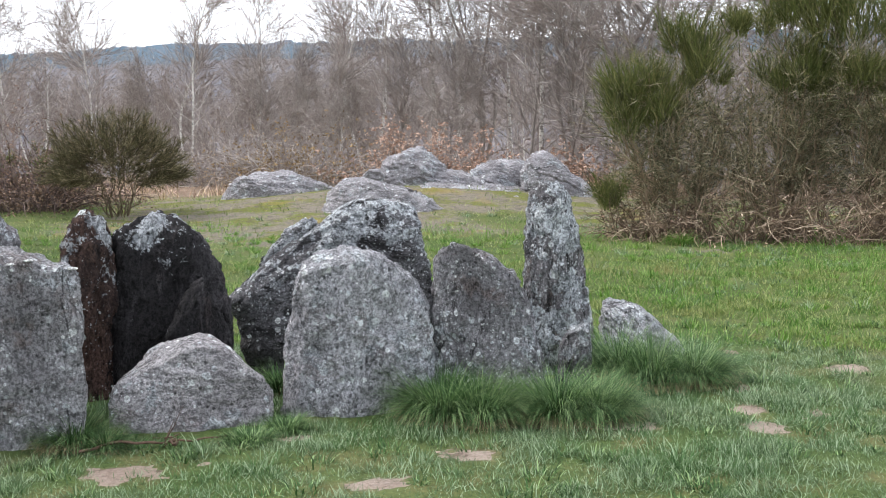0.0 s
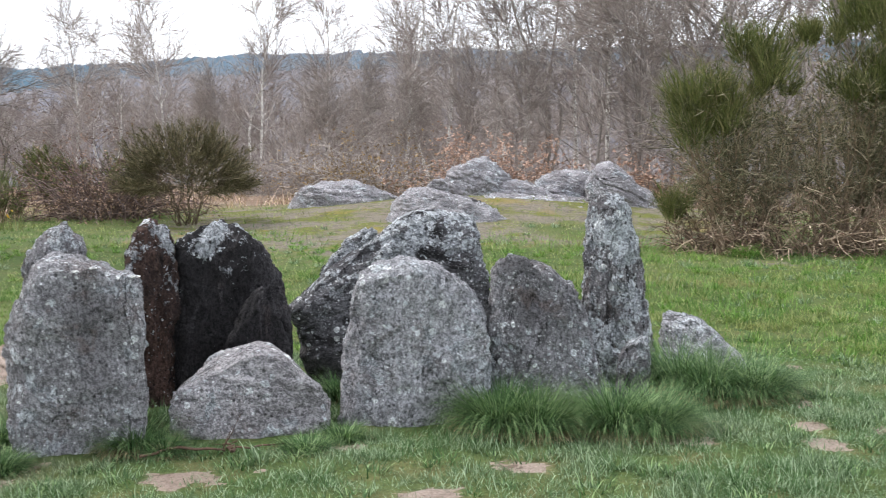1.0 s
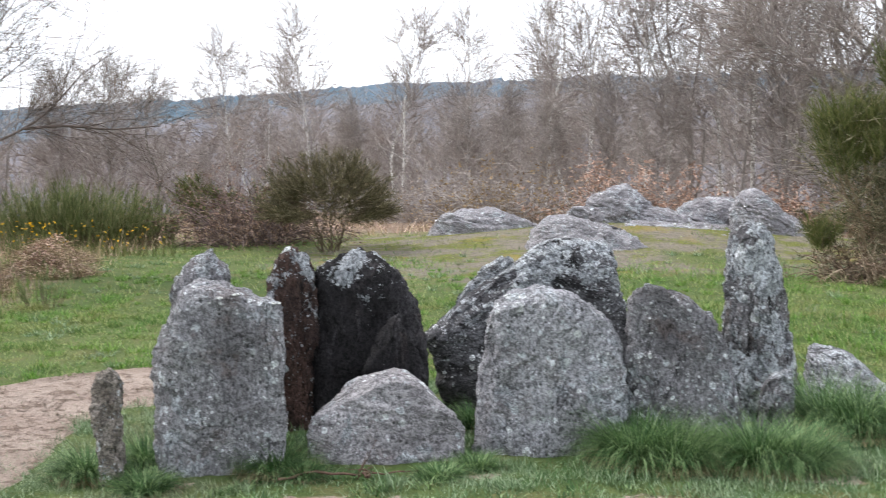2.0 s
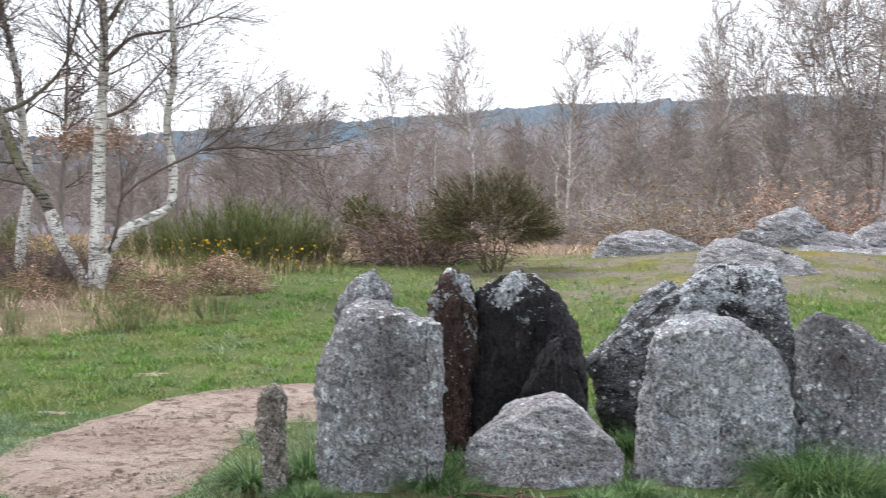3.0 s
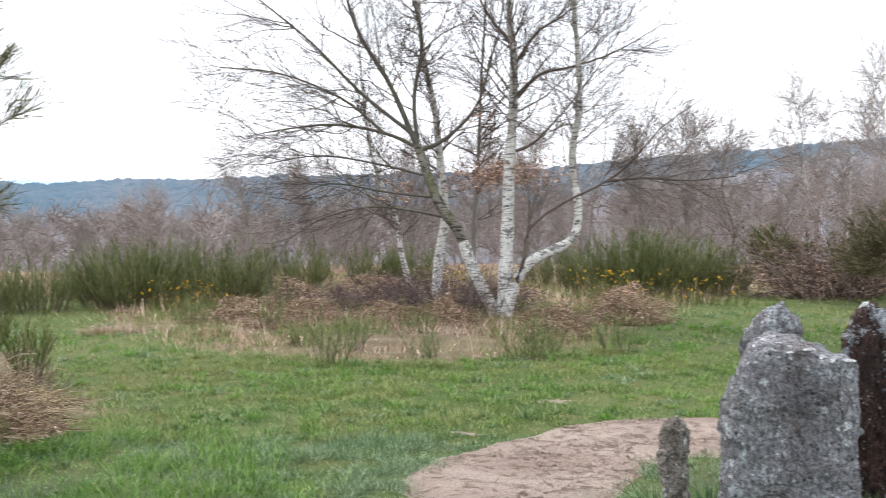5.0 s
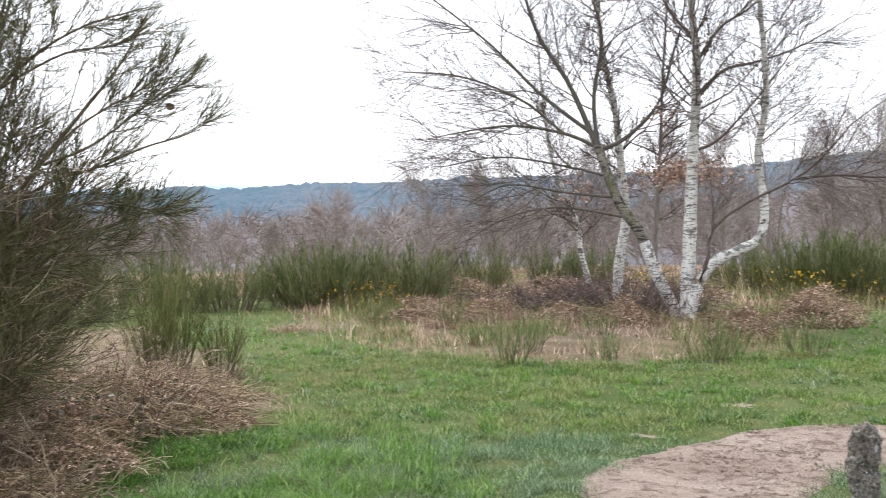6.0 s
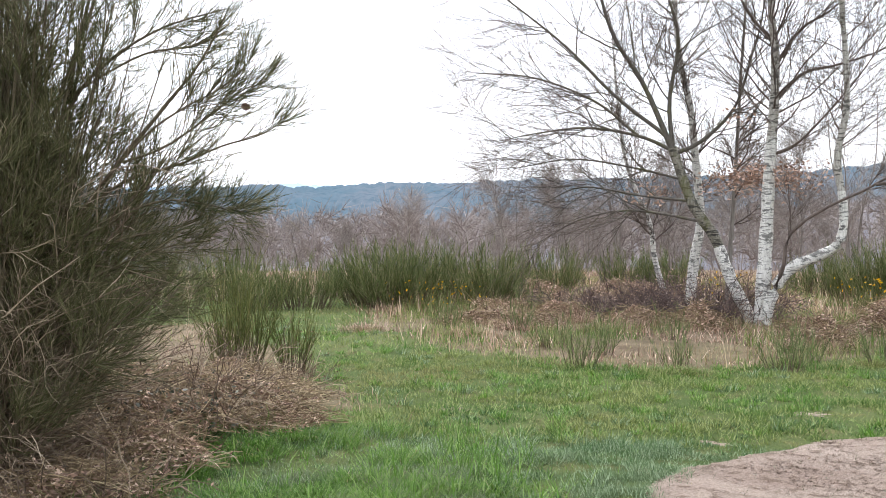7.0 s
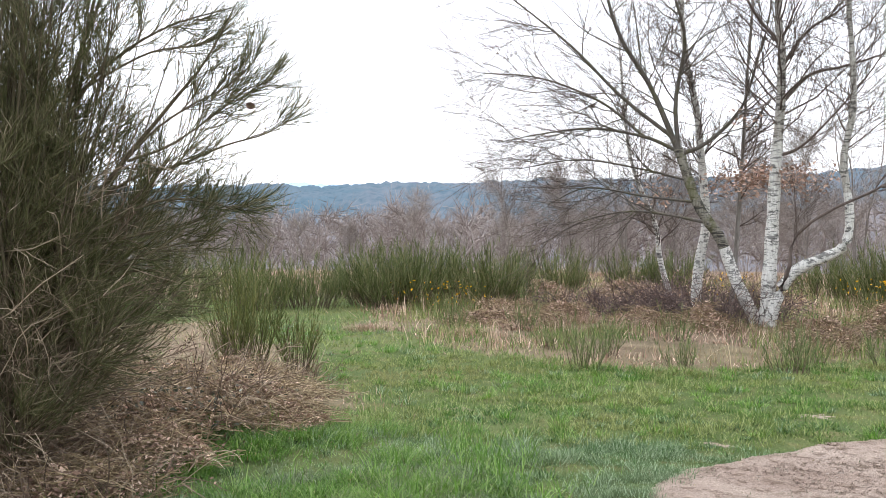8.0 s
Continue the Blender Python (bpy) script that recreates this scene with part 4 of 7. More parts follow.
def tussock(x, y, radius, tall, n, label, straw=0.25, mat=None, seed=1, flat=1.0):
    """A dense tuft of arching blades with straw-coloured dead ones at its foot."""
    core, stray, width = (0.74, 0.40, (0.0036, 0.0068)) if mat is None else (0.8, 0.7, (0.0045, 0.008))
    rng = np.random.default_rng(seed)
    top = thing("grass_tussock", x, y, float(height(np.array([x]), np.array([y]))[0]), label, "grass tuft", "grass tufts")
    for name, share, m, L in (("green_tuft", 1 - straw, mat or M_TUSSOCK, 1.0), ("straw_tuft", straw, M_STRAW, 0.8 if mat else 0.55)):
        k = int((2.1 if mat is None else 1.7) * n * share)
        r = core * radius * np.sqrt(rng.uniform(0.0 if name == "green_tuft" or mat else 0.8, 1.0 if name == "green_tuft" or mat else 2.3, k))
        a = rng.uniform(0, 2 * np.pi, k)
        base = np.stack([r * np.cos(a), r * np.sin(a) * flat, 0 * r - 0.02], -1)
        out = a + rng.normal(0, stray, k)
        le = 1.04 * tall * L * rng.uniform(0.55, 1.15, k)
        soup = Soup()
        ribbons(soup, base, out, le, rng.uniform(*width, k), 0.06 + 0.55 * r / radius * rng.uniform(0.3, 1.2, k), rng.uniform(0.9, 2.7, k) * (1.0 if name == "green_tuft" else 1.2), 3)
        tagged(part(name, soup, m, top, "straw-coloured dead blades" if name == "straw_tuft" else ""), kind="stuff")
    return top


GREEN = "thick arching tuft of long green grass before the stones"
tussock(.00, 6.16, .15, .42, 2000, GREEN, .36, seed=1)
tussock(.20, 6.12, .15, .38, 1500, GREEN, .42, seed=2)
tussock(.64, 6.20, .17, .40, 1900, GREEN, .35, seed=3)
tussock(.85, 6.22, .17, .35, 1600, GREEN, .28, seed=4)
tussock(1.30, 7.05, .18, .46, 1500, "long grass tuft mixed with straw beside the fallen stone", .35, seed=6)
tussock(1.58, 7.10, .18, .40, 1500, "long grass tuft mixed with straw beside the fallen stone", .3, seed=7)
tussock(1.12, 7.25, .15, .50, 1000, "long grass tuft mixed with straw beside the fallen stone", .35, seed=8)
tussock(-1.90, 5.74, .15, .28, 1300, "brownish tuft of half-dead grass between two stones", .6, seed=9)
tussock(-1.72, 5.62, .10, .16, 700, "small tuft of grass at a stone's foot", .4, seed=10)
tussock(-2.84, 5.46, .15, .22, 1400, "green tuft of grass round a small upright stone", .25, seed=11)
tussock(-2.62, 5.70, .12, .26, 900, "dark green tuft of grass between two stones", .1, seed=12)
tussock(-2.45, 5.30, .16, .16, 900, "low green tuft of grass before the stones", .2, seed=13)
tussock(-1.0, 5.72, .15, .12, 1000, "low tuft of grass beside the boulder", .35, seed=14)
tussock(-.84, 5.95, .12, .15, 800, "low tuft of grass beside the boulder", .35, seed=15)
tussock(-1.02, 7.0, .12, .25, 500, "grass growing in the gap between dark stones", .2, seed=16)
tussock(.55, 7.9, .16, .32, 900, "tuft of grass behind the slabs", .2, seed=17)
tussock(3.4, 16.3, .22, .32, 600, "pale green tuft of grass before the broom thicket", .2, M_LUSH, seed=18)



def white_spots():
    """Chalk-white lichen spots along the top edge of the broad pale slab."""
    slab = bpy.data.objects["standing_stone.001"]
    skin = np.empty(len(slab.data.vertices) * 3, np.float32)
    slab.data.vertices.foreach_get("co", skin)
    skin = skin.reshape(-1, 3)
    for u, v, w, r in ((-.10, -.12, .972, .022), (-.03, -.14, .972, .024), (.05, -.15, .972, .028), (.265, -.17, .932, .028)):
        high = skin[(skin[:, 2] > 0.8) & (np.abs(skin[:, 0] - u) < 0.03)]
        lip = high[np.argmin(high[:, 1] - 0.5 * high[:, 2])]
        v, w = float(lip[1]) + 0.035, float(lip[2]) + 0.001
        bm = bmesh.new()
        bmesh.ops.create_icosphere(bm, subdivisions=3, radius=1.0)
        for q in bm.verts:
            q.co = Vector((u + q.co.x * r * (1 + 0.25 * noise.noise(q.co * 2)), v + q.co.y * r * 1.7, w + q.co.z * 0.007))
        me = bpy.data.meshes.new("lichen_spot")
        bm.to_mesh(me)
        bm.free()
        me.materials.append(M_LICHEN)
        spot_ob = new("lichen_spot", me)
        spot_ob.parent = slab
        tagged(spot_ob, "chalk-white lichen spot")


white_spots()


def dead_stick(x, y, yaw, length, label, seed):
    """A fallen dead branch with a few side twigs."""
    rng = np.random.default_rng(seed)
    pts = np.stack([np.linspace(-.5, .5, 12) * length, 0.02 * rng.normal(size=12), 0.02 + 0.012 * np.abs(rng.normal(size=12))], -1)[None]
    rad = np.linspace(0.009, 0.004, 12)[None]
    soup = Soup()
    tubes(soup, pts, rad, 6)
    P1, R1 = grow(rng, pts, rad, 5, (0.2, 0.9), (0.08, 0.22), (25, 60), 0.3, 0.1, 4, 0.7, 0.4, 0, 0.002)
    tubes(soup, P1, R1, 5)
    ob = part("dead_branch", soup, M_STICK)
    ob.matrix_basis = pose(x, y, float(height(np.array([x]), np.array([y]))[0]), 0, 0, yaw)
    tagged(ob, label, "branch")


dead_stick(-1.45, 5.62, 20, 0.75, "thin brown dead branch lying in the turf before the boulder", 4)
dead_stick(-1.38, 5.66, 100, 0.22, "short rusty dead branch leaning by the boulder", 5)

# ---- broom ----


def broom(name, x, y, tall, wide, label, seed, stems=14, shoots=70, sprays=500, twigs=3500, least=0.003, mat=None, dead=0, low=0.25, up=0.7, group="", brush=(0.18, 0.45), lean=(0, 0), reach=1.0, dome=0.55, girth=None, open_angle=(20, 60), dead_mat=None):
    """A broom bush: woody stems that fan out, ending in dense brushes of thin green twigs."""
    rng = np.random.default_rng(seed)
    top = thing(name, x, y, float(height(np.array([x]), np.array([y]))[0]), label, "bush", group)
    a = rng.uniform(0, 2 * np.pi, stems)
    start = np.stack([np.cos(a), np.sin(a), 0 * a], -1) * (0.08 * wide)
    start[:, 2] = -0.05
    ex = wide * rng.uniform(0.15, 0.85, stems)
    end = np.stack([np.cos(a) * ex + lean[0], np.sin(a) * ex + lean[1], tall * np.clip(1.0 - dome * ex / wide + rng.normal(0, 0.08, stems), 0.4, 0.95)], -1)
    midp = start * 0.5 + end * 0.5 + np.stack([np.cos(a) * ex, np.sin(a) * ex, 0 * a], -1) * 0.12
    t = np.linspace(0, 1, 8)[None, :, None]
    P = (1 - t) ** 2 * start[:, None] + 2 * t * (1 - t) * midp[:, None] + t ** 2 * end[:, None]
    P[:, 1:] += rng.normal(0, 0.03 * tall / 3, (stems, 7, 3))
    R = np.linspace(1, 0.35, 8)[None] * (0.007 * tall if tall < 3.6 else 0.019) * rng.uniform(0.5, 1.2, stems)[:, None]
    wood, green = Soup(), Soup()

    def within(Q, S):
        """Only the shoots that end inside the bush's rounded outline."""
        if girth is None:
            return Q, S
        g = np.array(girth)
        ok = np.hypot(Q[:, -1, 0], Q[:, -1, 1]) < np.interp(Q[:, -1, 2], g[:, 0], g[:, 1]) * rng.uniform(0.9, 1.12, len(Q))
        return Q[ok], S[ok]

    if girth is not None:
        g = np.array(girth)
        far = np.hypot(P[..., 0], P[..., 1])
        P[..., :2] *= np.minimum(1, 0.74 * np.interp(P[..., 2], g[:, 0], g[:, 1]) / np.maximum(far, 1e-6))[..., None]
    tubes(wood, P, R, 6)
    P1, R1 = grow(rng, P, R, shoots, (low, 1.0), (0.2 * tall * reach, 0.36 * tall * reach), open_angle, up * 0.5, 0.10, 5, 0.6, 0.4, 0.2, least * 1.5, slim=0.005)
    P1, R1 = within(P1, R1)
    tubes(wood, P1, R1, 3)
    P2, R2 = grow(rng, P1, R1, sprays, (0.15, 1.0), (0.10 * tall, 0.2 * tall), (12, 45), up * 0.7, 0.08, 4, 0.6, 0.5, 0.1, least * 1.1, slim=0.001)
    P2, R2 = within(P2, R2)
    strips(green, rng, P2, R2)
    P3, R3 = grow(rng, P2, R2, twigs, (0.05, 1.0), (brush[0] * 0.5 * tall / 2, brush[1] * 0.5 * tall / 2), (8, 36), up * 0.6, 0.05, 1 if tall < 2.2 else 2, 0.8, 0.6, 0.0, least, slim=0.0005)
    P3, R3 = within(P3, R3)
    strips(green, rng, P3, R3)
    part("woody_base", wood, M_BROOM_WOOD, top, "brown woody stems")
    part("foliage", green, mat or M_BROOM, top)
    if dead:
        bare = Soup()
        D1, E1 = grow(rng, P, R, dead // 8, (0.05, 0.7), (0.15 * tall, 0.35 * tall), (30, 85), -0.2, 0.2, 5, 0.5, 0.4, 0, least, slim=0.003)
        D1, E1 = within(D1, E1)
        D2, E2 = grow(rng, D1, E1, dead, (0.1, 1.0), (0.06 * tall, 0.18 * tall), (20, 70), -0.1, 0.2, 3, 0.6, 0.5, 0, least * 0.8, slim=0.001)
        D2, E2 = within(D2, E2)
        tubes(bare, D1, E1, 4)
        strips(bare, rng, D2, E2)
        part("dead_growth", bare, dead_mat or M_OLD_TWIG, top, "dry grey-brown dead twigs")
    return top


def upright_broom(name, x, y, tall, wide, label, seed, stems=120, twigs=1600, least=0.003, mat=None, group="", fan=0.28):
    """Young broom: a sheaf of straight green rods from a brown foot."""
    rng = np.random.default_rng(seed)
    top = thing(name, x, y, float(height(np.array([x]), np.array([y]))[0]), label, "bush", group)
    a, q = rng.uniform(0, 2 * np.pi, stems), np.sqrt(rng.uniform(size=stems))
    radial = np.stack([np.cos(a), np.sin(a), 0 * a], -1)
    P = np.zeros((stems, 7, 3))
    P[:, 0] = radial * (0.45 * wide * q)[:, None] - (0, 0, 0.03)
    d = unit(radial * (fan * q)[:, None] + rng.normal(0, 0.07, (stems, 3)) + (0, 0, 1))
    L = tall * rng.uniform(0.35, 1.08, stems) * (1.05 - 0.35 * q)
    for k in range(6):
        P[:, k + 1] = P[:, k] + d * (L / 6)[:, None]
        d = unit(d + rng.normal(0, 0.05, (stems, 3)) + (0, 0, 0.08))
    R = np.full((stems, 7), least) * np.linspace(1.6, 0.7, 7)
    wood, green = Soup(), Soup()
    tubes(wood, P[:, :4], R[:, :4] * 1.1, 3)
    strips(green, rng, P[:, 2:], R[:, 2:])
    P1, R1 = grow(rng, P, R, twigs, (0.22, 1.0), (0.14 * tall, 0.34 * tall), (6, 24), 0.35, 0.05, 3, 0.9, 0.6, 0.3, least, slim=0.0005)
    strips(green, rng, P1, R1)
    P2, R2 = grow(rng, P1, R1, int(twigs * 1.6), (0.1, 1.0), (0.06 * tall, 0.16 * tall), (8, 28), 0.3, 0.05, 2, 0.9, 0.6, 0.0, least * 0.9, slim=0.0005)
    strips(green, rng, P2, R2)
    part("woody_base", wood, M_BROOM_WOOD, top, "brown woody stems")
    part("foliage", green, mat or M_BROOM, top)
    return top


def dome_bush(name, x, y, tall, wide, waist, label, seed, shoots=420, sprays=3200, twigs=20000, least=0.004, mat=None):
    """A rounded bush: a dense dome of brushes on bare spreading stems."""
    rng = np.random.default_rng(seed)
    top = thing(name, x, y, float(height(np.array([x]), np.array([y]))[0]), label, "bush")
    zc = waist + (tall - waist) * 0.30
    v = unit(rng.normal(size=(shoots * 3, 3)))
    v = v[v[:, 2] > -0.45][:shoots]
    n = len(v)
    span = np.stack([np.full(n, wide), np.full(n, wide), np.where(v[:, 2] > 0, tall - zc, zc - waist * 0.7)], -1)
    swell = 0.84 + 0.30 * value_noise(v, 3.0, seed, 2) + rng.uniform(-0.05, 0.05, n)
    tip = v * span * swell[:, None] + (0, 0, zc)
    start = v * span * 0.42 + (0, 0, zc - 0.12)
    t = np.linspace(0, 1, 6)[None, :, None]
    bow = (start + tip) / 2 - (0, 0, 0.06) + rng.normal(0, 0.05, (n, 3))
    P1 = (1 - t) ** 2 * start[:, None] + 2 * t * (1 - t) * bow[:, None] + t ** 2 * tip[:, None]
    R1 = np.full((n, 6), least * 1.5) * np.linspace(1.5, 0.6, 6)
    k = rng.integers(0, n, 22)
    root = start[k] * (0.25, 0.25, 0) + rng.normal(0, 0.08, (22, 3)) * (1, 1, 0) - (0, 0, 0.05)
    mid = (root + start[k]) / 2 * (1.1, 1.1, 0.9)
    P0 = (1 - t) ** 2 * root[:, None] + 2 * t * (1 - t) * mid[:, None] + t ** 2 * start[k][:, None]
    P0[:, 1:] += rng.normal(0, 0.035, P0[:, 1:].shape)
    R0 = np.linspace(0.013, 0.006, 6)[None] * rng.uniform(0.5, 1.3, 22)[:, None]
    wood, green = Soup(), Soup()
    tubes(wood, P0, R0, 5)
    tubes(wood, P1, R1, 3)
    P2, R2 = grow(rng, P1, R1, sprays, (0.3, 1.0), (0.10, 0.28), (12, 45), 0.3, 0.08, 3, 0.8, 0.5, 0.2, least, slim=0.0005)
    strips(green, rng, P2, R2)
    P3, R3 = grow(rng, P2, R2, twigs, (0.05, 1.0), (0.07, 0.2), (10, 40), 0.3, 0.05, 1, 0.9, 0.7, 0.0, least * 0.9, slim=0.0005)
    strips(green, rng, P3, R3)
    part("woody_base", wood, M_BROOM_WOOD, top, "bare brown spreading stems")
    part("foliage", green, mat or M_BROOM_DOME, top)
    return top


def near_broom():
    """The tall broom beside the viewer: arching limbs, each with sprays of thin upswept twigs."""
    x0, y0 = -6.95, 2.2
    rng = np.random.default_rng(201)
    base = np.array([x0, y0, 0.0])
    top = thing("broom_bush", x0, y0, place_z(x0, y0), "tall dark olive broom bush with arching limbs and bare lower twigs", "bush")
    foot = (x0, y0, -0.1)
    limbs = [([foot, (-6.80, 2.3, 1.2), (-6.78, 2.31, 1.96), (-6.79, 2.29, 2.8), (-6.81, 2.27, 3.6)], .026, .008),
             ([foot, (-6.83, 2.37, 1.07), (-6.63, 2.7, 1.79), (-6.42, 3.03, 2.3), (-6.29, 3.23, 2.6), (-6.2, 3.37, 2.9)], .024, .004),
             ([(-6.66, 2.65, 1.72), (-6.48, 2.87, 1.9), (-6.34, 3.1, 1.98), (-6.19, 3.33, 2.1), (-6.07, 3.53, 2.17), (-5.99, 3.66, 2.26)], .011, .003),
             ([foot, (-6.95, 2.38, 1.6), (-6.82, 2.61, 2.32), (-6.69, 2.82, 2.63), (-6.51, 3.11, 2.85), (-6.3, 3.43, 2.97)], .018, .004),
             ([foot, (-6.57, 2.52, 1.38), (-6.45, 2.72, 1.62), (-6.29, 2.97, 1.76), (-6.14, 3.22, 1.74), (-6.04, 3.38, 1.68)], .014, .003),
             ([foot, (-6.72, 2.3, .95), (-6.58, 2.46, 1.18), (-6.42, 2.7, 1.35), (-6.25, 2.98, 1.48), (-6.12, 3.2, 1.52)], .013, .003),
             ([(-6.55, 2.85, 2.0), (-6.45, 3.08, 2.1), (-6.33, 3.33, 2.3), (-6.22, 3.5, 2.46), (-6.15, 3.6, 2.5)], .009, .003),
             ([foot, (-7.04, 2.31, 1.44), (-6.92, 2.51, 2.14), (-6.81, 2.68, 2.74), (-6.7, 2.85, 3.25), (-6.6, 3.02, 3.6)], .02, .005),
             ([foot, (-6.65, 2.5, 1.3), (-6.45, 2.78, 1.52), (-6.27, 3.07, 1.6), (-6.1, 3.33, 1.72)], .013, .003),
             ([(-6.55, 2.7, 1.85), (-6.39, 2.94, 2.17), (-6.26, 3.14, 2.34), (-6.15, 3.31, 2.45), (-6.08, 3.44, 2.58)], .009, .003),
             ([(-6.86, 2.6, 2.4), (-6.63, 3.01, 2.68), (-6.46, 3.28, 2.74), (-6.35, 3.46, 2.84)], .009, .003)]
    P, R = lines([([np.array(p) - base for p in pts], a, b) for pts, a, b in limbs], 18)
    # the hidden side of the bush, and its dense heart
    n = 110
    across, deep = np.array([0.53, 0.85, 0]), np.array([-0.85, 0.53, 0])
    end = rng.uniform(-0.4, 1.05, n)[:, None] * across + rng.uniform(-0.5, 1.1, n)[:, None] * deep + np.array([0, 0, 1.0]) * (0.5 + 3.7 * rng.uniform(size=n) ** 0.7)[:, None]
    mid = end * (0.45, 0.45, 0.50) + rng.normal(0, 0.12, (n, 3))
    t = np.linspace(0, 1, 18)[None, :, None]
    Q = 2 * t * (1 - t) * mid[:, None] + t ** 2 * end[:, None] - (0, 0, 0.05)
    S = np.linspace(0.016, 0.004, 18)[None] * rng.uniform(0.6, 1.3, n)[:, None]
    wood, green, bare = Soup(), Soup(), Soup()
    tubes(wood, P, R, 7)
    tubes(wood, Q, S, 6)
    A1 = grow(rng, P[:, 5:], R[:, 5:], 210, (0.05, 1.0), (0.22, 0.55), (18, 50), 0.30, 0.10, 5, 0.6, 0.4, 0.55, 0.0026, lift=0.4, slim=0.004)
    B1 = grow(rng, Q[:, 7:], S[:, 7:], 1900, (0.0, 1.0), (0.25, 0.6), (20, 65), 0.16, 0.12, 5, 0.6, 0.4, 0.3, 0.0026, slim=0.004)
    P1, R1 = (np.concatenate(v) for v in zip(A1, B1))
    tubes(wood, P1, R1, 3)
    P2, R2 = grow(rng, P1, R1, 19000, (0.08, 1.0), (0.13, 0.34), (12, 40), 0.22, 0.07, 4, 0.7, 0.5, 0.3, 0.0018, lift=0.3, slim=0.001)
    strips(green, rng, P2, R2)
    P3, R3 = grow(rng, P2, R2, 75000, (0.08, 1.0), (0.05, 0.17), (10, 34), 0.16, 0.05, 1, 0.8, 0.6, 0.2, 0.0015, lift=0.2, slim=0.0005)
    strips(green, rng, P3, R3)
    low = np.concatenate([P[[1, 4, 5, 8], :10], Q[:60, :10]])
    thin = np.concatenate([R[[1, 4, 5, 8], :10], S[:60, :10]])
    D1, E1 = grow(rng, low, thin, 420, (0.1, 1.0), (0.35, 1.0), (30, 80), -0.10, 0.14, 6, 0.5, 0.4, 0, 0.0028, slim=0.003)
    D2, E2 = grow(rng, D1, E1, 4200, (0.1, 1.0), (0.12, 0.4), (20, 65), -0.15, 0.15, 4, 0.6, 0.5, 0, 0.0016, slim=0.001)
    for line in (D1, D2):
        line[..., 2] = np.maximum(line[..., 2], 0.03)
    tubes(bare, D1, E1, 4)
    strips(bare, rng, D2, E2)
    part("woody_base", wood, M_BROOM_WOOD, top, "brown woody limbs")
    part("foliage", green, M_BROOM_DARK, top)
    part("dead_growth", bare, M_DEAD_TWIG, top, "dry brown dead twigs")


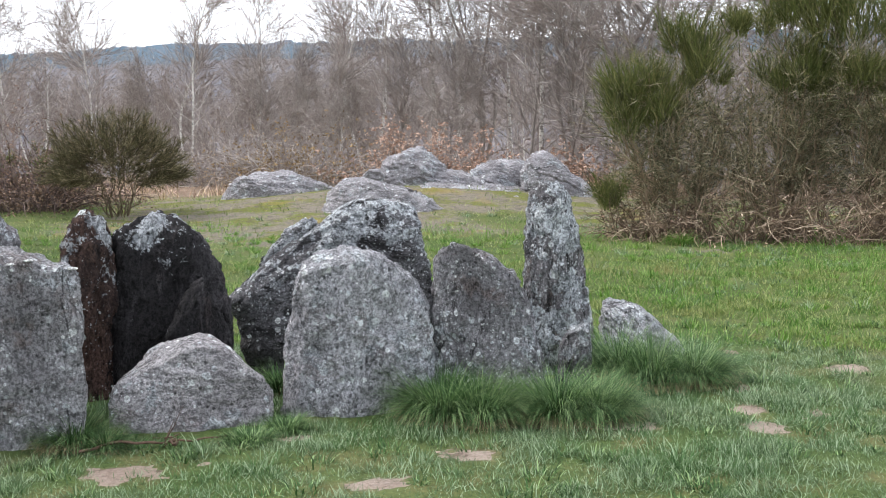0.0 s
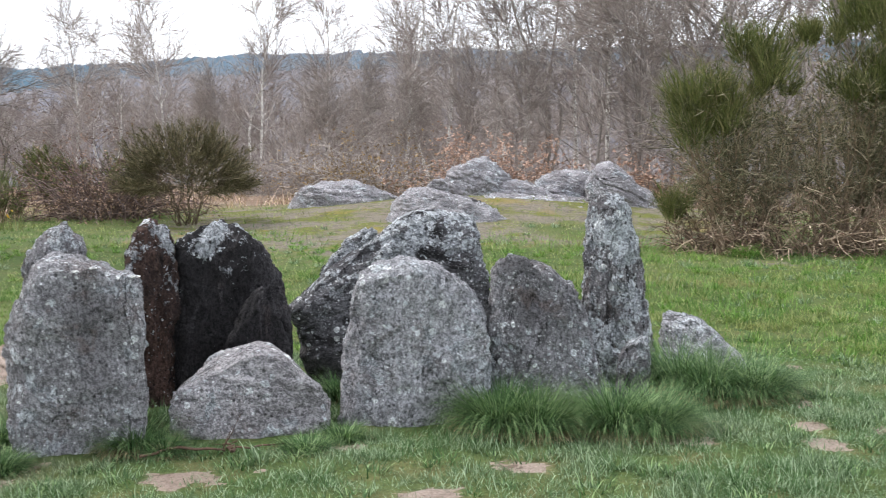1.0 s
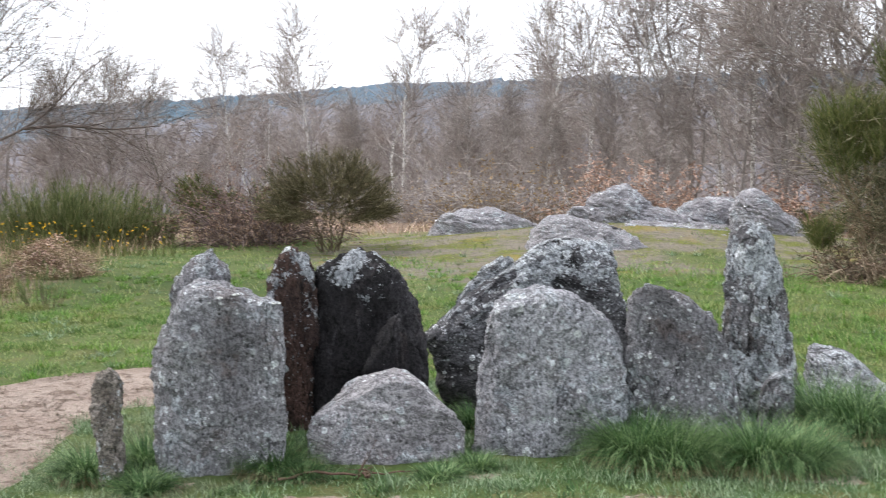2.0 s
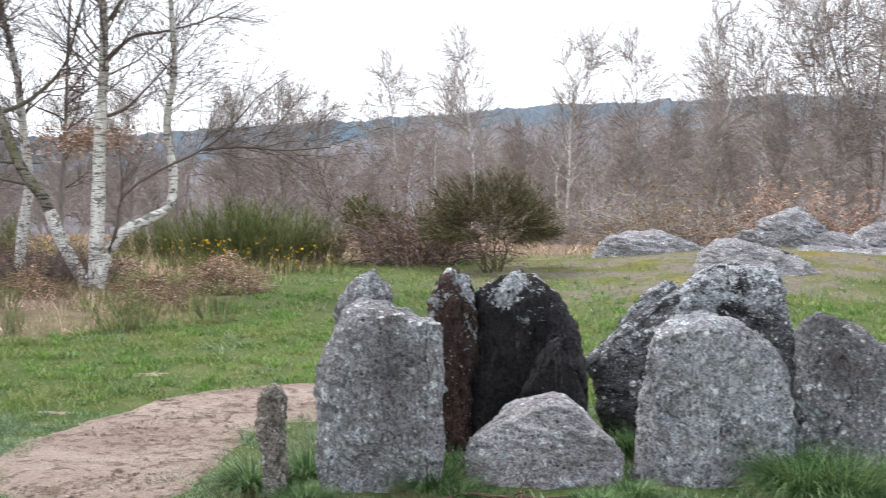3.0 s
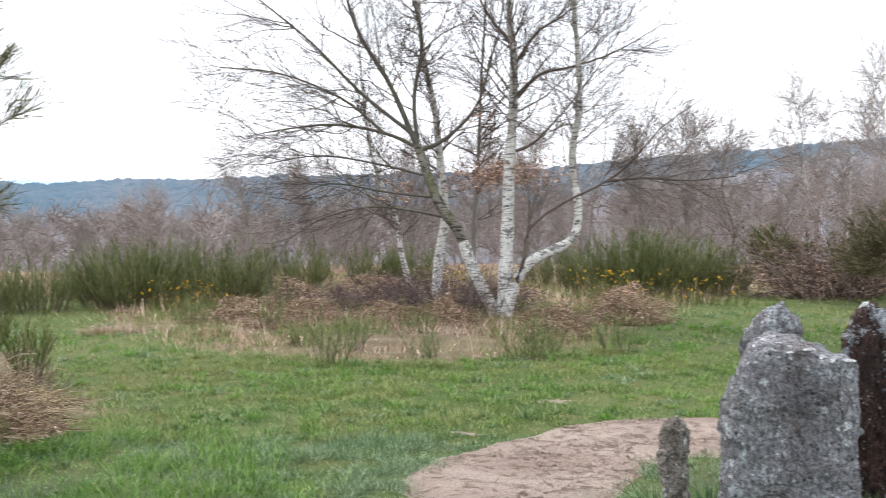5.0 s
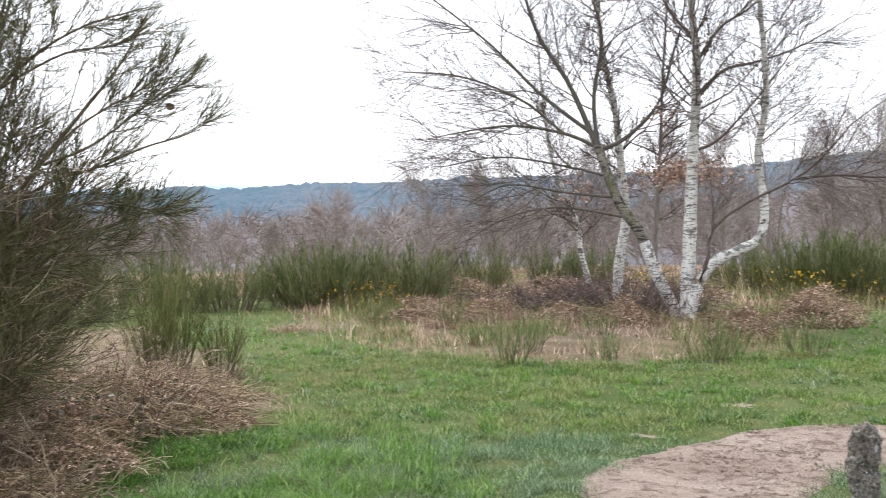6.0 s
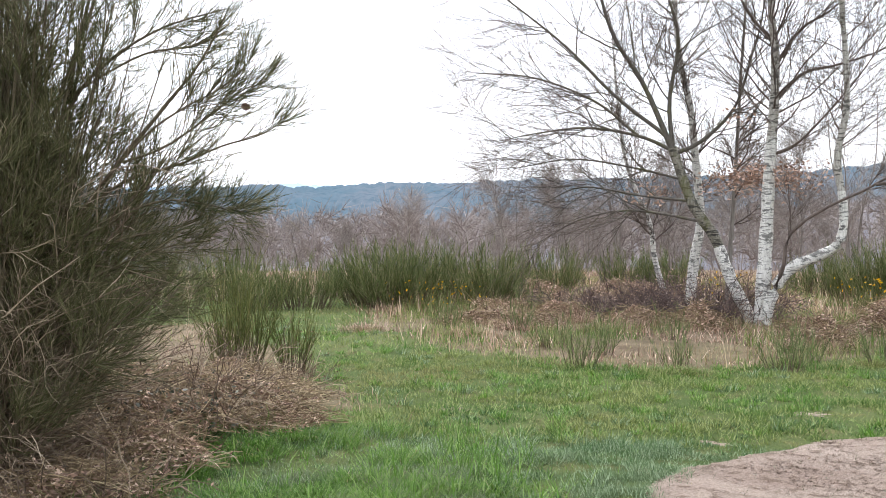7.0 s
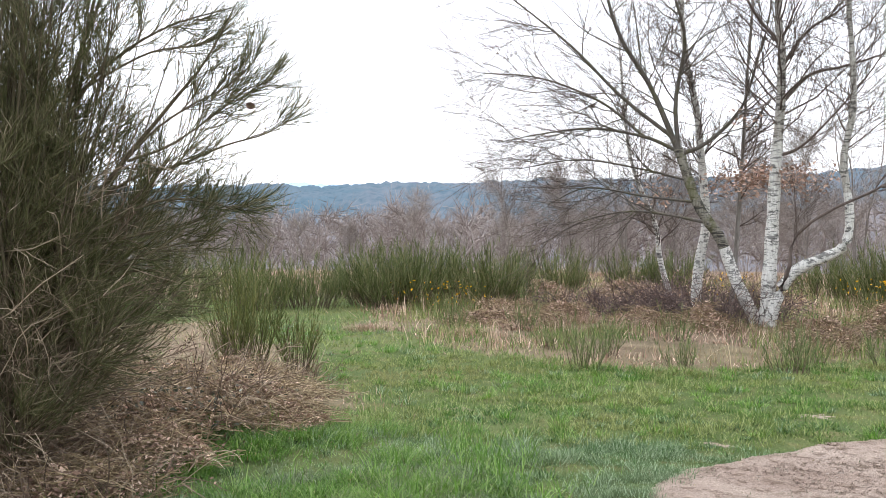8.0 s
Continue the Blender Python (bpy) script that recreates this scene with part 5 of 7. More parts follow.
def old_broom(x, y, label, seed, wide, tall, brushes, stems=16, fill=1900):
    """An old broom gone bare below: tan stems, a haze of dull twigs, a few dense green brushes (across, up, size)."""
    rng = np.random.default_rng(seed)
    top = thing("broom_bush", x, y, place_z(x, y), label, "bush")
    wood, green, haze, bare = Soup(), Soup(), Soup(), Soup()
    a = rng.uniform(-1, 1, stems)
    end = np.stack([a * wide, rng.uniform(-0.5, 0.5, stems), tall * rng.uniform(0.55, 0.95, stems) * (1 - 0.25 * np.abs(a))], -1)
    mid = end * (0.45, 0.4, 0.45) + rng.normal(0, 0.16, (stems, 3))
    root = np.stack([a * 0.35 * wide, rng.normal(0, 0.15, stems), 0 * a - 0.05], -1)
    for dx, dz, size in brushes:
        end = np.concatenate([end, [(dx, -0.35, dz - size * 0.5)]])
        mid = np.concatenate([mid, [(dx * 0.6, -0.2, dz * 0.45)]])
        root = np.concatenate([root, [(dx * 0.35, -0.1, -0.05)]])
    t = np.linspace(0, 1, 12)[None, :, None]
    P = (1 - t) ** 2 * root[:, None] + 2 * t * (1 - t) * mid[:, None] + t ** 2 * end[:, None]
    P[:, 1:] += rng.normal(0, 0.03, P[:, 1:].shape)
    R = np.linspace(0.022, 0.008, 12)[None] * rng.uniform(0.5, 1.2, len(P))[:, None]
    tubes(wood, P, R, 6)
    # dull twigs all through the bush
    P1, R1 = grow(rng, P, R, fill // 6, (0.2, 1.0), (0.35, 1.0), (20, 70), 0.15, 0.14, 5, 0.5, 0.4, 0.2, 0.005, slim=0.004)
    P2, R2 = grow(rng, P1, R1, fill, (0.05, 1.0), (0.18, 0.5), (18, 60), 0.15, 0.14, 3, 0.6, 0.5, 0.1, 0.0036, slim=0.001)
    P3, R3 = grow(rng, P2, R2, fill * 5, (0.05, 1.0), (0.07, 0.22), (15, 60), 0.1, 0.1, 1, 0.8, 0.6, 0.0, 0.0034, slim=0.0005)
    tubes(bare, P1, R1, 3)
    strips(haze, rng, P2, R2)
    strips(haze, rng, P3, R3)
    # green brushes: loose sheaves of upswept twigs, several to a limb
    for dx, dz, size in brushes:
        for k in range(6):
            sx, sy, sz = rng.normal(0, 0.36, 3) * size * (1.1, 0.8, 0.6)
            sub = size * rng.uniform(0.7, 1.25)
            n = int(52 * size / 0.5)
            v = unit(rng.normal(size=(n, 3)) * (1, 0.8, 0.5))
            start = v * (sub * 0.34) * rng.uniform(0.2, 1, n)[:, None] + (dx + sx, sy - 0.35, dz + sz - sub * 0.55)
            d = unit(v * (0.5, 0.4, 0.2) + (0.25 * sx / size, 0, 1.0) + rng.normal(0, 0.16, (n, 3)))
            L = sub * rng.uniform(0.45, 1.1, n)
            G = start[:, None] + d[:, None] * (L[:, None] * np.linspace(0, 1, 5))[..., None]
            G[:, 1:] += rng.normal(0, 0.012, G[:, 1:].shape)
            H = np.full((n, 5), 0.0045) * np.linspace(1, 0.6, 5)
            strips(green, rng, G, H)
            G2, H2 = grow(rng, G, H, n * 7, (0.0, 1.0), (0.08, 0.26), (8, 32), 0.2, 0.05, 1, 0.9, 0.7, 0.0, 0.0034, slim=0.0005)
            strips(green, rng, G2, H2)
    # bare branches arching down to the ground
    D1, E1 = grow(rng, P[:, :6], R[:, :6], 46, (0.05, 1.0), (0.6, 1.5), (35, 85), -0.35, 0.16, 7, 0.6, 0.35, 0, 0.0055, slim=0.006)
    D2, E2 = grow(rng, D1, E1, 700, (0.1, 1.0), (0.15, 0.5), (25, 75), -0.15, 0.2, 3, 0.6, 0.5, 0, 0.0038, slim=0.001)
    for line in (D1, D2):
        line[..., 2] = np.maximum(line[..., 2], 0.02)
    tubes(bare, D1, E1, 5)
    strips(haze, rng, D2, E2)
    part("woody_base", wood, M_TAN_WOOD, top, "tan woody stems")
    part("foliage", green, M_BROOM, top, "dense green brushes")
    part("dull_growth", haze, M_HAZE_TWIG, top, "haze of dull olive-brown twigs")
    part("dead_growth", bare, M_TAN_WOOD, top, "bare tan branches")


near_broom()
broom("broom_bush", -7.9, 1.2, 2.0, 1.3, "dark olive broom bush with drooping bare lower twigs", 202, 12, 140, 2200, 13000, 0.0024, M_BROOM_DARK, 900, 0.15, 0.45, brush=(0.11, 0.26))
# upright young broom behind it
upright_broom("broom_bush", -10.95, 6.0, 1.5, 0.55, "upright green broom clump with bare brown feet", 203, 70, 480, 0.0028, M_BROOM, fan=0.34)
upright_broom("broom_bush", -10.62, 6.5, 0.85, 0.32, "short upright green broom clump", 204, 44, 280, 0.0028, M_BROOM, fan=0.36)
# thicket at the meadow's edge
old_broom(3.45, 17.4, "old broom bush with bright green brushes over a bare tangled foot", 205, 1.05, 2.9, [(-.72, 2.12, .62), (-.45, 2.45, .5), (-.1, 2.05, .42), (.12, 3.05, .5), (-.9, .75, .35), (.35, 2.7, .4)])
old_broom(4.95, 17.3, "tall old broom bush, sparse olive twigs over a bare tangled foot", 206, 1.3, 3.5, [(.2, 2.65, .5), (.45, 2.45, .4), (.1, 3.6, .6), (-.5, 3.3, .35)], fill=2600)
old_broom(6.45, 17.0, "tall dark broom bush over a bare tangled foot", 207, 1.3, 3.6, [(-.7, 3.55, .7), (.0, 3.6, .75), (.6, 3.5, .7), (-.35, 2.55, .4), (.15, 2.4, .35)], fill=2600)
old_broom(8.3, 17.2, "tall dark broom bush beside bramble tangles", 208, 1.3, 3.6, [(-.4, 3.2, .6), (.3, 3.3, .6)], fill=700)
# round bush in front of the wood and its neighbours
dome_bush("broom_bush", -5.95, 20.85, 2.0, 1.42, 0.38, "round dark olive broom bush with bare spreading stems", 209)
broom("gorse_bush", -9.9, 24.4, 1.5, 0.7, "small dark green gorse bush", 210, 12, 60, 700, 8000, 0.005, M_BROOM, 0, 0.3, 0.9)
broom("gorse_bush", -8.3, 24.2, 1.25, 0.8, "low brownish gorse bush", 211, 12, 60, 450, 4000, 0.005, M_BROOM, 700, 0.3, 0.6)

# belt of young broom: one clump, copied along the meadow's far edge
clump = upright_broom("broom_clump", -19.6, 13.9, 1.35, 1.5, "green young broom clump at the meadow's far edge", 212, 120, 1200, 0.0042, M_BROOM_MID, "broom belt", 0.6)
rng_belt = np.random.default_rng(5)
for a, r, s in [(62, 25, .9), (60.6, 22.5, .7), (58.2, 23, .9), (53.6, 23.6, 1.2), (52.4, 24.4, 1.0), (49.4, 23.6, 1.15), (48.6, 25, .8), (45.8, 27, .9), (65, 22, 1), (69, 21, 1.1), (73, 20, 1.1), (56.2, 26, .7),
                (29.5, 24.5, 1.05), (28, 24.2, 1.0), (26.6, 24.6, 1.1), (25.2, 25, .95), (31, 25.5, .95), (27.2, 25.6, 1.15), (33, 27.5, .8), (40, 28, .8), (42, 28, .8)]:
    bx, by = -math.sin(radians(a)) * r, math.cos(radians(a)) * r
    m = pose(bx, by, float(height(np.array([bx]), np.array([by]))[0]), 0, 0, rng_belt.uniform(0, 360))
    o = copy_thing(clump, m)
    o.scale = (s, s, s * rng_belt.uniform(0.85, 1.1))

# ---- trees ----


def hero_birch():
    """A birch with an elbowed second stem."""
    x0, y0 = -10.9, 15.1
    rng = np.random.default_rng(77)
    off = np.array([x0, y0, 0.0])
    top = thing("birch_tree", x0, y0, place_z(x0, y0), "white-barked birch with an elbowed second stem and bare twigs", "tree")
    trunk = [(-10.76, 15.09, -.15), (-10.72, 15.13, .74), (-10.68, 15.15, 1.63), (-10.65, 15.17, 2.51), (-10.6, 15.21, 3.4), (-10.59, 15.22, 4.28), (-10.64, 15.18, 5.2), (-10.5, 15.3, 7.5), (-10.6, 15.2, 9.6)]
    bent = [(-10.66, 15.0, -.15), (-10.49, 15.04, .49), (-10.27, 15.2, .89), (-9.93, 15.43, 1.09), (-9.68, 15.58, 1.30), (-9.63, 15.61, 1.8), (-9.71, 15.56, 2.57), (-9.6, 15.63, 3.34), (-9.62, 15.62, 4.2), (-9.67, 15.59, 5.06), (-9.6, 15.6, 6.6)]
    limbs = [([(-10.4, 14.98, .6), (-10.24, 14.97, .95), (-10.19, 15.01, 1.38), (-9.83, 15.25, 1.76), (-9.14, 15.68, 2.16), (-8.75, 15.91, 2.52), (-8.39, 16.1, 3.0), (-7.8, 16.4, 3.44)], .036, .005),
             ([(-9.14, 15.68, 2.16), (-8.6, 15.9, 2.2), (-8.0, 16.2, 2.15), (-7.3, 16.4, 2.2)], .025, .008),
             ([(-10.59, 15.22, 3.48), (-10.25, 15.45, 3.91), (-9.84, 15.72, 4.02), (-9.23, 16.09, 4.24), (-8.5, 16.5, 4.7)], .034, .005),
             ([(-10.57, 15.23, 4.1), (-10.26, 15.45, 4.61), (-9.84, 15.72, 4.93), (-9.2, 16.0, 5.6)], .03, .005),
             ([(-10.64, 15.18, 2.66), (-10.39, 15.36, 2.77), (-10.1, 15.5, 3.05), (-9.5, 15.9, 3.9), (-8.9, 16.2, 5.0)], .03, .005),
             ([(-10.6, 15.2, 4.4), (-11.0, 15.0, 5.0), (-11.3, 14.8, 5.9), (-11.6, 14.6, 7.0)], .03, .005),
             ([(-10.6, 15.2, 5.2), (-10.2, 15.4, 5.9), (-9.7, 15.7, 6.8), (-9.2, 15.9, 8.0)], .028, .005)]
    for key, pts, r in (("trunk", trunk, .125), ("bent_stem", bent, .10)):
        s = Soup()
        P, R = lines([([np.array(p) - off for p in pts], r, .03)], 40)
        R[0] *= 1 + 0.08 * np.sin(np.arange(40) * 1.7)
        cut = 17 if key == "trunk" else 21
        tubes(s, P[:, :cut + 1], R[:, :cut + 1], 12)
        part(key, s, M_BIRCH, top, "peeling white bark with dark bands")
        s = Soup()
        tubes(s, P[:, cut:], R[:, cut:], 10)
        part("upper_" + key, s, M_BIRCH_UPPER, top, "grey-brown upper bark")
        if key == "trunk":
            PT, RT = P, R
        else:
            PT2, RT2 = P, R
    s, tw = Soup(), Soup()
    PL, RL = lines([([np.array(p) - off for p in pts], a, b) for pts, a, b in limbs], 14)
    tubes(s, PL, RL, 7)
    A1 = grow(rng, PT[:, 16:], RT[:, 16:], 40, (0.05, 1), (1.0, 2.6), (30, 65), 0.35, 0.12, 7, 0.4, 0.3, 0.5, 0.006, slim=0.005)
    A2 = grow(rng, PT2[:, 22:], RT2[:, 22:], 22, (0.05, 1), (0.6, 1.6), (30, 65), 0.3, 0.12, 7, 0.4, 0.3, 0.4, 0.006, slim=0.005)
    A3 = grow(rng, PL, RL, 66, (0.2, 1), (0.45, 1.3), (22, 52), 0.25, 0.12, 7, 0.6, 0.3, 0.3, 0.005, slim=0.005)
    P1, R1 = (np.concatenate(v) for v in zip(A1, A2, A3))
    tubes(s, P1, R1, 5)
    P2, R2 = grow(rng, P1, R1, 900, (0.12, 1), (0.5, 1.3), (18, 46), 0.08, 0.08, 5, 0.6, 0.5, 0.25, 0.0040, slim=0.003)
    P3, R3 = grow(rng, P2, R2, 4200, (0.1, 1), (0.3, 0.85), (12, 36), -0.06, 0.06, 3, 0.7, 0.6, 0.1, 0.0026, slim=0.001)
    tubes(tw, P2, R2, 3)
    tubes(tw, P3, R3, 3)
    part("limb_crown", s, M_BIRCH_TOP, top, "dark brown upper limbs")
    part("twig_crown", tw, M_TWIG_DARK, top)


def leaning_birch():
    x0, y0 = -11.05, 15.25
    rng = np.random.default_rng(78)
    off = np.array([x0, y0, 0.0])
    top = thing("birch_tree", x0, y0, place_z(x0, y0), "old leaning mossy birch forking widely beside a white one", "tree")
    stem = [(-10.98, 15.3, -.12), (-11.31, 15.06, .72), (-11.5, 14.91, 1.36), (-11.78, 14.69, 1.91), (-12.03, 14.49, 2.82)]
    limbs = [([(-12.03, 14.49, 2.78), (-12.44, 14.13, 3.02), (-13.04, 13.57, 3.16), (-13.62, 12.98, 3.08), (-14.12, 12.42, 2.93)], .034, .005),
             ([(-12.02, 14.5, 2.75), (-12.37, 14.19, 3.84), (-12.71, 13.88, 4.59), (-12.9, 13.7, 5.4), (-13.1, 13.5, 7.0)], .05, .016),
             ([(-12.1, 14.43, 3.01), (-12.71, 13.88, 3.67), (-13.3, 13.31, 4.51), (-13.94, 12.63, 5.27), (-14.5, 12.0, 5.9)], .036, .005),
             ([(-11.99, 14.51, 2.73), (-11.68, 14.77, 2.91), (-11.26, 15.09, 3.44), (-11.06, 15.25, 4.24), (-10.92, 15.35, 4.9), (-10.8, 15.4, 6.0)], .04, .005),
             ([(-12.03, 14.5, 2.8), (-12.1, 14.5, 3.6), (-12.0, 14.6, 4.6), (-12.2, 14.5, 5.6), (-12.2, 14.5, 7.2)], .042, .014),
             ([(-11.62, 14.82, 1.6), (-12.16, 14.37, 1.75), (-12.64, 13.95, 1.80), (-13.17, 13.44, 1.63), (-13.62, 12.98, 1.26)], .024, .008),
             ([(-11.8, 14.66, 1.95), (-12.43, 14.13, 2.05), (-13.1, 13.5, 2.19), (-13.56, 13.04, 1.91)], .022, .008),
             ([(-12.44, 14.13, 3.02), (-13.0, 13.7, 3.6), (-13.7, 13.0, 4.0), (-14.4, 12.3, 4.1)], .026, .008),
             ([(-11.9, 14.6, 2.3), (-12.5, 14.1, 2.5), (-13.2, 13.4, 2.65), (-13.9, 12.7, 2.5)], .022, .008)]
    s = Soup()
    P, R = lines([([np.array(p) - off for p in stem], .105, .075)], 26)
    R[0] *= 1 + 0.06 * np.sin(np.arange(26) * 2.1)
    tubes(s, P[:, :12], R[:, :12], 12)
    part("trunk", s, M_BIRCH, top, "peeling white bark with dark bands")
    s = Soup()
    tubes(s, P[:, 11:], R[:, 11:], 12)
    part("upper_trunk", s, M_BIRCH_OLD, top, "mossy lichened pale bark")
    s, tw = Soup(), Soup()
    PL, RL = lines([([np.array(p) - off for p in pts], a, b) for pts, a, b in limbs], 16)
    tubes(s, PL, RL, 8)
    P1, R1 = grow(rng, PL, RL, 140, (0.15, 1), (0.8, 2.1), (25, 65), 0.25, 0.13, 7, 0.6, 0.3, 0.4, 0.006, slim=0.005)
    tubes(s, P1, R1, 5)
    P2, R2 = grow(rng, P1, R1, 1000, (0.12, 1), (0.5, 1.3), (18, 48), 0.1, 0.10, 5, 0.6, 0.5, 0.25, 0.0040, slim=0.003)
    P3, R3 = grow(rng, P2, R2, 4600, (0.1, 1), (0.3, 0.8), (12, 38), 0.0, 0.07, 3, 0.7, 0.6, 0.1, 0.0026, slim=0.001)
    tubes(tw, P2, R2, 3)
    tubes(tw, P3, R3, 3)
    part("limb_crown", s, M_LIMB, top)
    part("twig_crown", tw, M_TWIG_DARK, top)
    # dead leaves still hanging low in the crown
    lf = Soup()
    spots = np.array([(-11.2, 15.4, 2.35), (-10.9, 15.5, 2.3), (-11.5, 15.2, 2.25), (-11.0, 15.0, 3.3), (-10.3, 15.4, 2.3), (-12.6, 14.6, 2.1)]) - off
    at = np.concatenate([c + rng.normal(0, 1, (n, 3)) * (0.22, 0.22, 0.12) for c, n in zip(spots, (420, 330, 230, 60, 320, 140))])
    scraps(lf, rng, at, rng.uniform(0.022, 0.05, len(at)))
    part("dead_foliage", lf, M_LEAF_RUST, top, "clusters of rusty dead leaves")


def back_stem(name, label, pts, r, seed, mat, twigs=900):
    rng = np.random.default_rng(seed)
    x0, y0 = pts[0][0], pts[0][1]
    off = np.array([x0, y0, 0.0])
    top = thing(name, x0, y0, place_z(x0, y0), label, "tree", "stems behind the birch")
    s = Soup()
    P, R = lines([([np.array(p) - off for p in pts], r, r * 0.3)], 30)
    tubes(s, P, R, 10)
    part("trunk", s, mat, top)
    tw = Soup()
    P1, R1 = grow(rng, P[:, 8:], R[:, 8:], 26, (0.05, 1), (0.5, 1.3), (30, 60), 0.3, 0.12, 6, 0.5, 0.3, 0.4, 0.006)
    P2, R2 = grow(rng, P1, R1, twigs // 4, (0.1, 1), (0.25, 0.7), (20, 60), 0.1, 0.15, 4, 0.6, 0.5, 0.2, 0.0045)
    P3, R3 = grow(rng, P2, R2, twigs, (0.1, 1), (0.12, 0.4), (15, 60), 0.0, 0.15, 3, 0.7, 0.6, 0, 0.0032, slim=0.001)
    tubes(tw, P1, R1, 4)
    strips(tw, rng, P2, R2)
    strips(tw, rng, P3, R3)
    part("twig_crown", tw, M_TWIG_DARK, top)


hero_birch()
leaning_birch()
back_stem("birch_tree", "slender white birch behind the leaning tree", [(-12.52, 15.5, -.1), (-12.45, 15.56, .95), (-12.37, 15.63, 1.63), (-12.43, 15.58, 2.6), (-12.5, 15.52, 3.57), (-12.63, 15.42, 4.34), (-12.7, 15.35, 5.5), (-12.6, 15.4, 8)], .10, 301, M_BIRCH, 1600)
back_stem("birch_tree", "thin leaning white birch sapling", [(-13.4, 16.1, -.1), (-13.5, 16.0, .4), (-13.62, 15.89, 1.02), (-13.68, 15.83, 1.63), (-13.98, 15.56, 2.66), (-14.1, 15.46, 3.69), (-14.2, 15.4, 5)], .065, 302, M_BIRCH, 900)
back_stem("sapling", "thin straight grey sapling between the birch stems", [(-12.05, 15.85, -.1), (-12.0, 15.9, .5), (-11.95, 15.95, 1.63), (-11.9, 16.0, 2.78), (-11.85, 16.03, 4.02), (-11.78, 16.08, 5.45), (-11.8, 16.1, 7)], .05, 303, M_WOODBARK, 700)


def bare_tree(name, label, tall, seed, bark, twig, spread=0.35, limbs=16, mids=110, fine=900, up=0.5, forks=1, least=0.0075, low=0.10, group="bare wood"):
    """A leafless tree: trunk and a crown of fine twigs."""
    rng = np.random.default_rng(seed)
    top = thing(name, 0, 0, 0, label, "tree", group)
    stems = []
    for k in range(forks):
        a = rng.uniform(0, 2 * np.pi)
        d = np.array([math.cos(a), math.sin(a), 0]) * (0.10 * tall if forks > 1 else 0.02 * tall)
        w = rng.normal(0, 0.028 * tall, (3, 3)) * (1, 1, 0)
        stems.append(([(d * 0.15) + (0, 0, -.4), d * 0.5 + w[0] + (0, 0, .3 * tall), d + w[1] + (0, 0, .6 * tall), d * 1.5 + w[2] + (0, 0, .95 * tall)], .0055 * tall + .012, .002 * tall))
    P, R = lines(stems, 14)
    s, tw = Soup(), Soup()
    tubes(s, P, R, 7)
    P1, R1 = grow(rng, P, R, limbs * forks, (low, 0.98), (spread * tall * 0.6, spread * tall * 1.15), (28, 62), up, 0.12, 5, 0.5, 0.35, 0.55, least * 1.3, slim=0.004)
    tubes(s, P1, R1, 3)
    P2, R2 = grow(rng, P1, R1, mids * forks, (0.1, 1), (0.12 * tall, 0.26 * tall), (20, 60), up * 0.6, 0.14, 3, 0.6, 0.5, 0.2, least, slim=0.002)
    strips(tw, rng, P2, R2)
    P3, R3 = grow(rng, P2, R2, fine * forks, (0.05, 1), (0.04 * tall, 0.12 * tall), (12, 46), up * 0.5, 0.12, 1, 0.7, 0.7, 0.0, least * 0.85, slim=0.0005)
    strips(tw, rng, P3, R3)
    part("trunk", s, bark, top)
    part("crown", tw, twig, top, "crown of fine bare twigs")
    return top


KINDS = [bare_tree("bare_tree", "leafless grey-brown tree in the wood below the meadow", 8.0, 401, M_WOODBARK, M_TWIG, 0.32, 32, 380, 3000, 0.5),
         bare_tree("bare_tree", "leafless grey-brown tree with a twiggy round crown", 7.0, 402, M_LIMB, M_TWIG, 0.42, 36, 460, 3800, 0.3, 1),
         bare_tree("bare_tree", "leafless several-stemmed tree with reddish twigs", 8.5, 403, M_WOODBARK, M_TWIG, 0.30, 11, 90, 620, 0.5, 3, least=0.0065),
         bare_tree("birch_tree", "slender bare birch with a white trunk in the wood", 8.5, 404, M_BIRCH, M_TWIG_GREY, 0.24, 32, 380, 3000, 0.55, 1, low=0.3),
         bare_tree("birch_tree", "forked bare birch with white trunks in the wood", 8.5, 405, M_BIRCH, M_TWIG_GREY, 0.2, 18, 210, 1600, 0.6, 2, low=0.25)]
KINDS.append(bare_tree("bare_tree", "wide-spreading leafless tree with level limbs and fine twigs", 7.0, 406, M_WOODBARK, M_TWIG_GREY, 0.52, 40, 420, 3000, 0.16, 1, low=0.06, least=0.0065))
KINDS.append(bare_tree("bare_tree", "rounded leafless tree with a dense pale twig crown", 7.0, 407, M_WOODBARK, M_TWIG, 0.50, 60, 800, 6000, 0.35, 1, low=0.08, least=0.0068))
placed = set()


def plant(kind, yaw, r, s, seed):
    rng = np.random.default_rng(seed)
    x, y = -math.sin(radians(yaw)) * r, math.cos(radians(yaw)) * r
    m = pose(x, y, place_z(x, y), rng.uniform(-3, 3), rng.uniform(-3, 3), rng.uniform(0, 360))
    if kind not in placed:
        placed.add(kind)
        o = KINDS[kind]
        o.matrix_basis = m
    else:
        o = copy_thing(KINDS[kind], m)
    o.scale = (s * rng.uniform(0.9, 1.1), s * rng.uniform(0.9, 1.1), s)
    return o


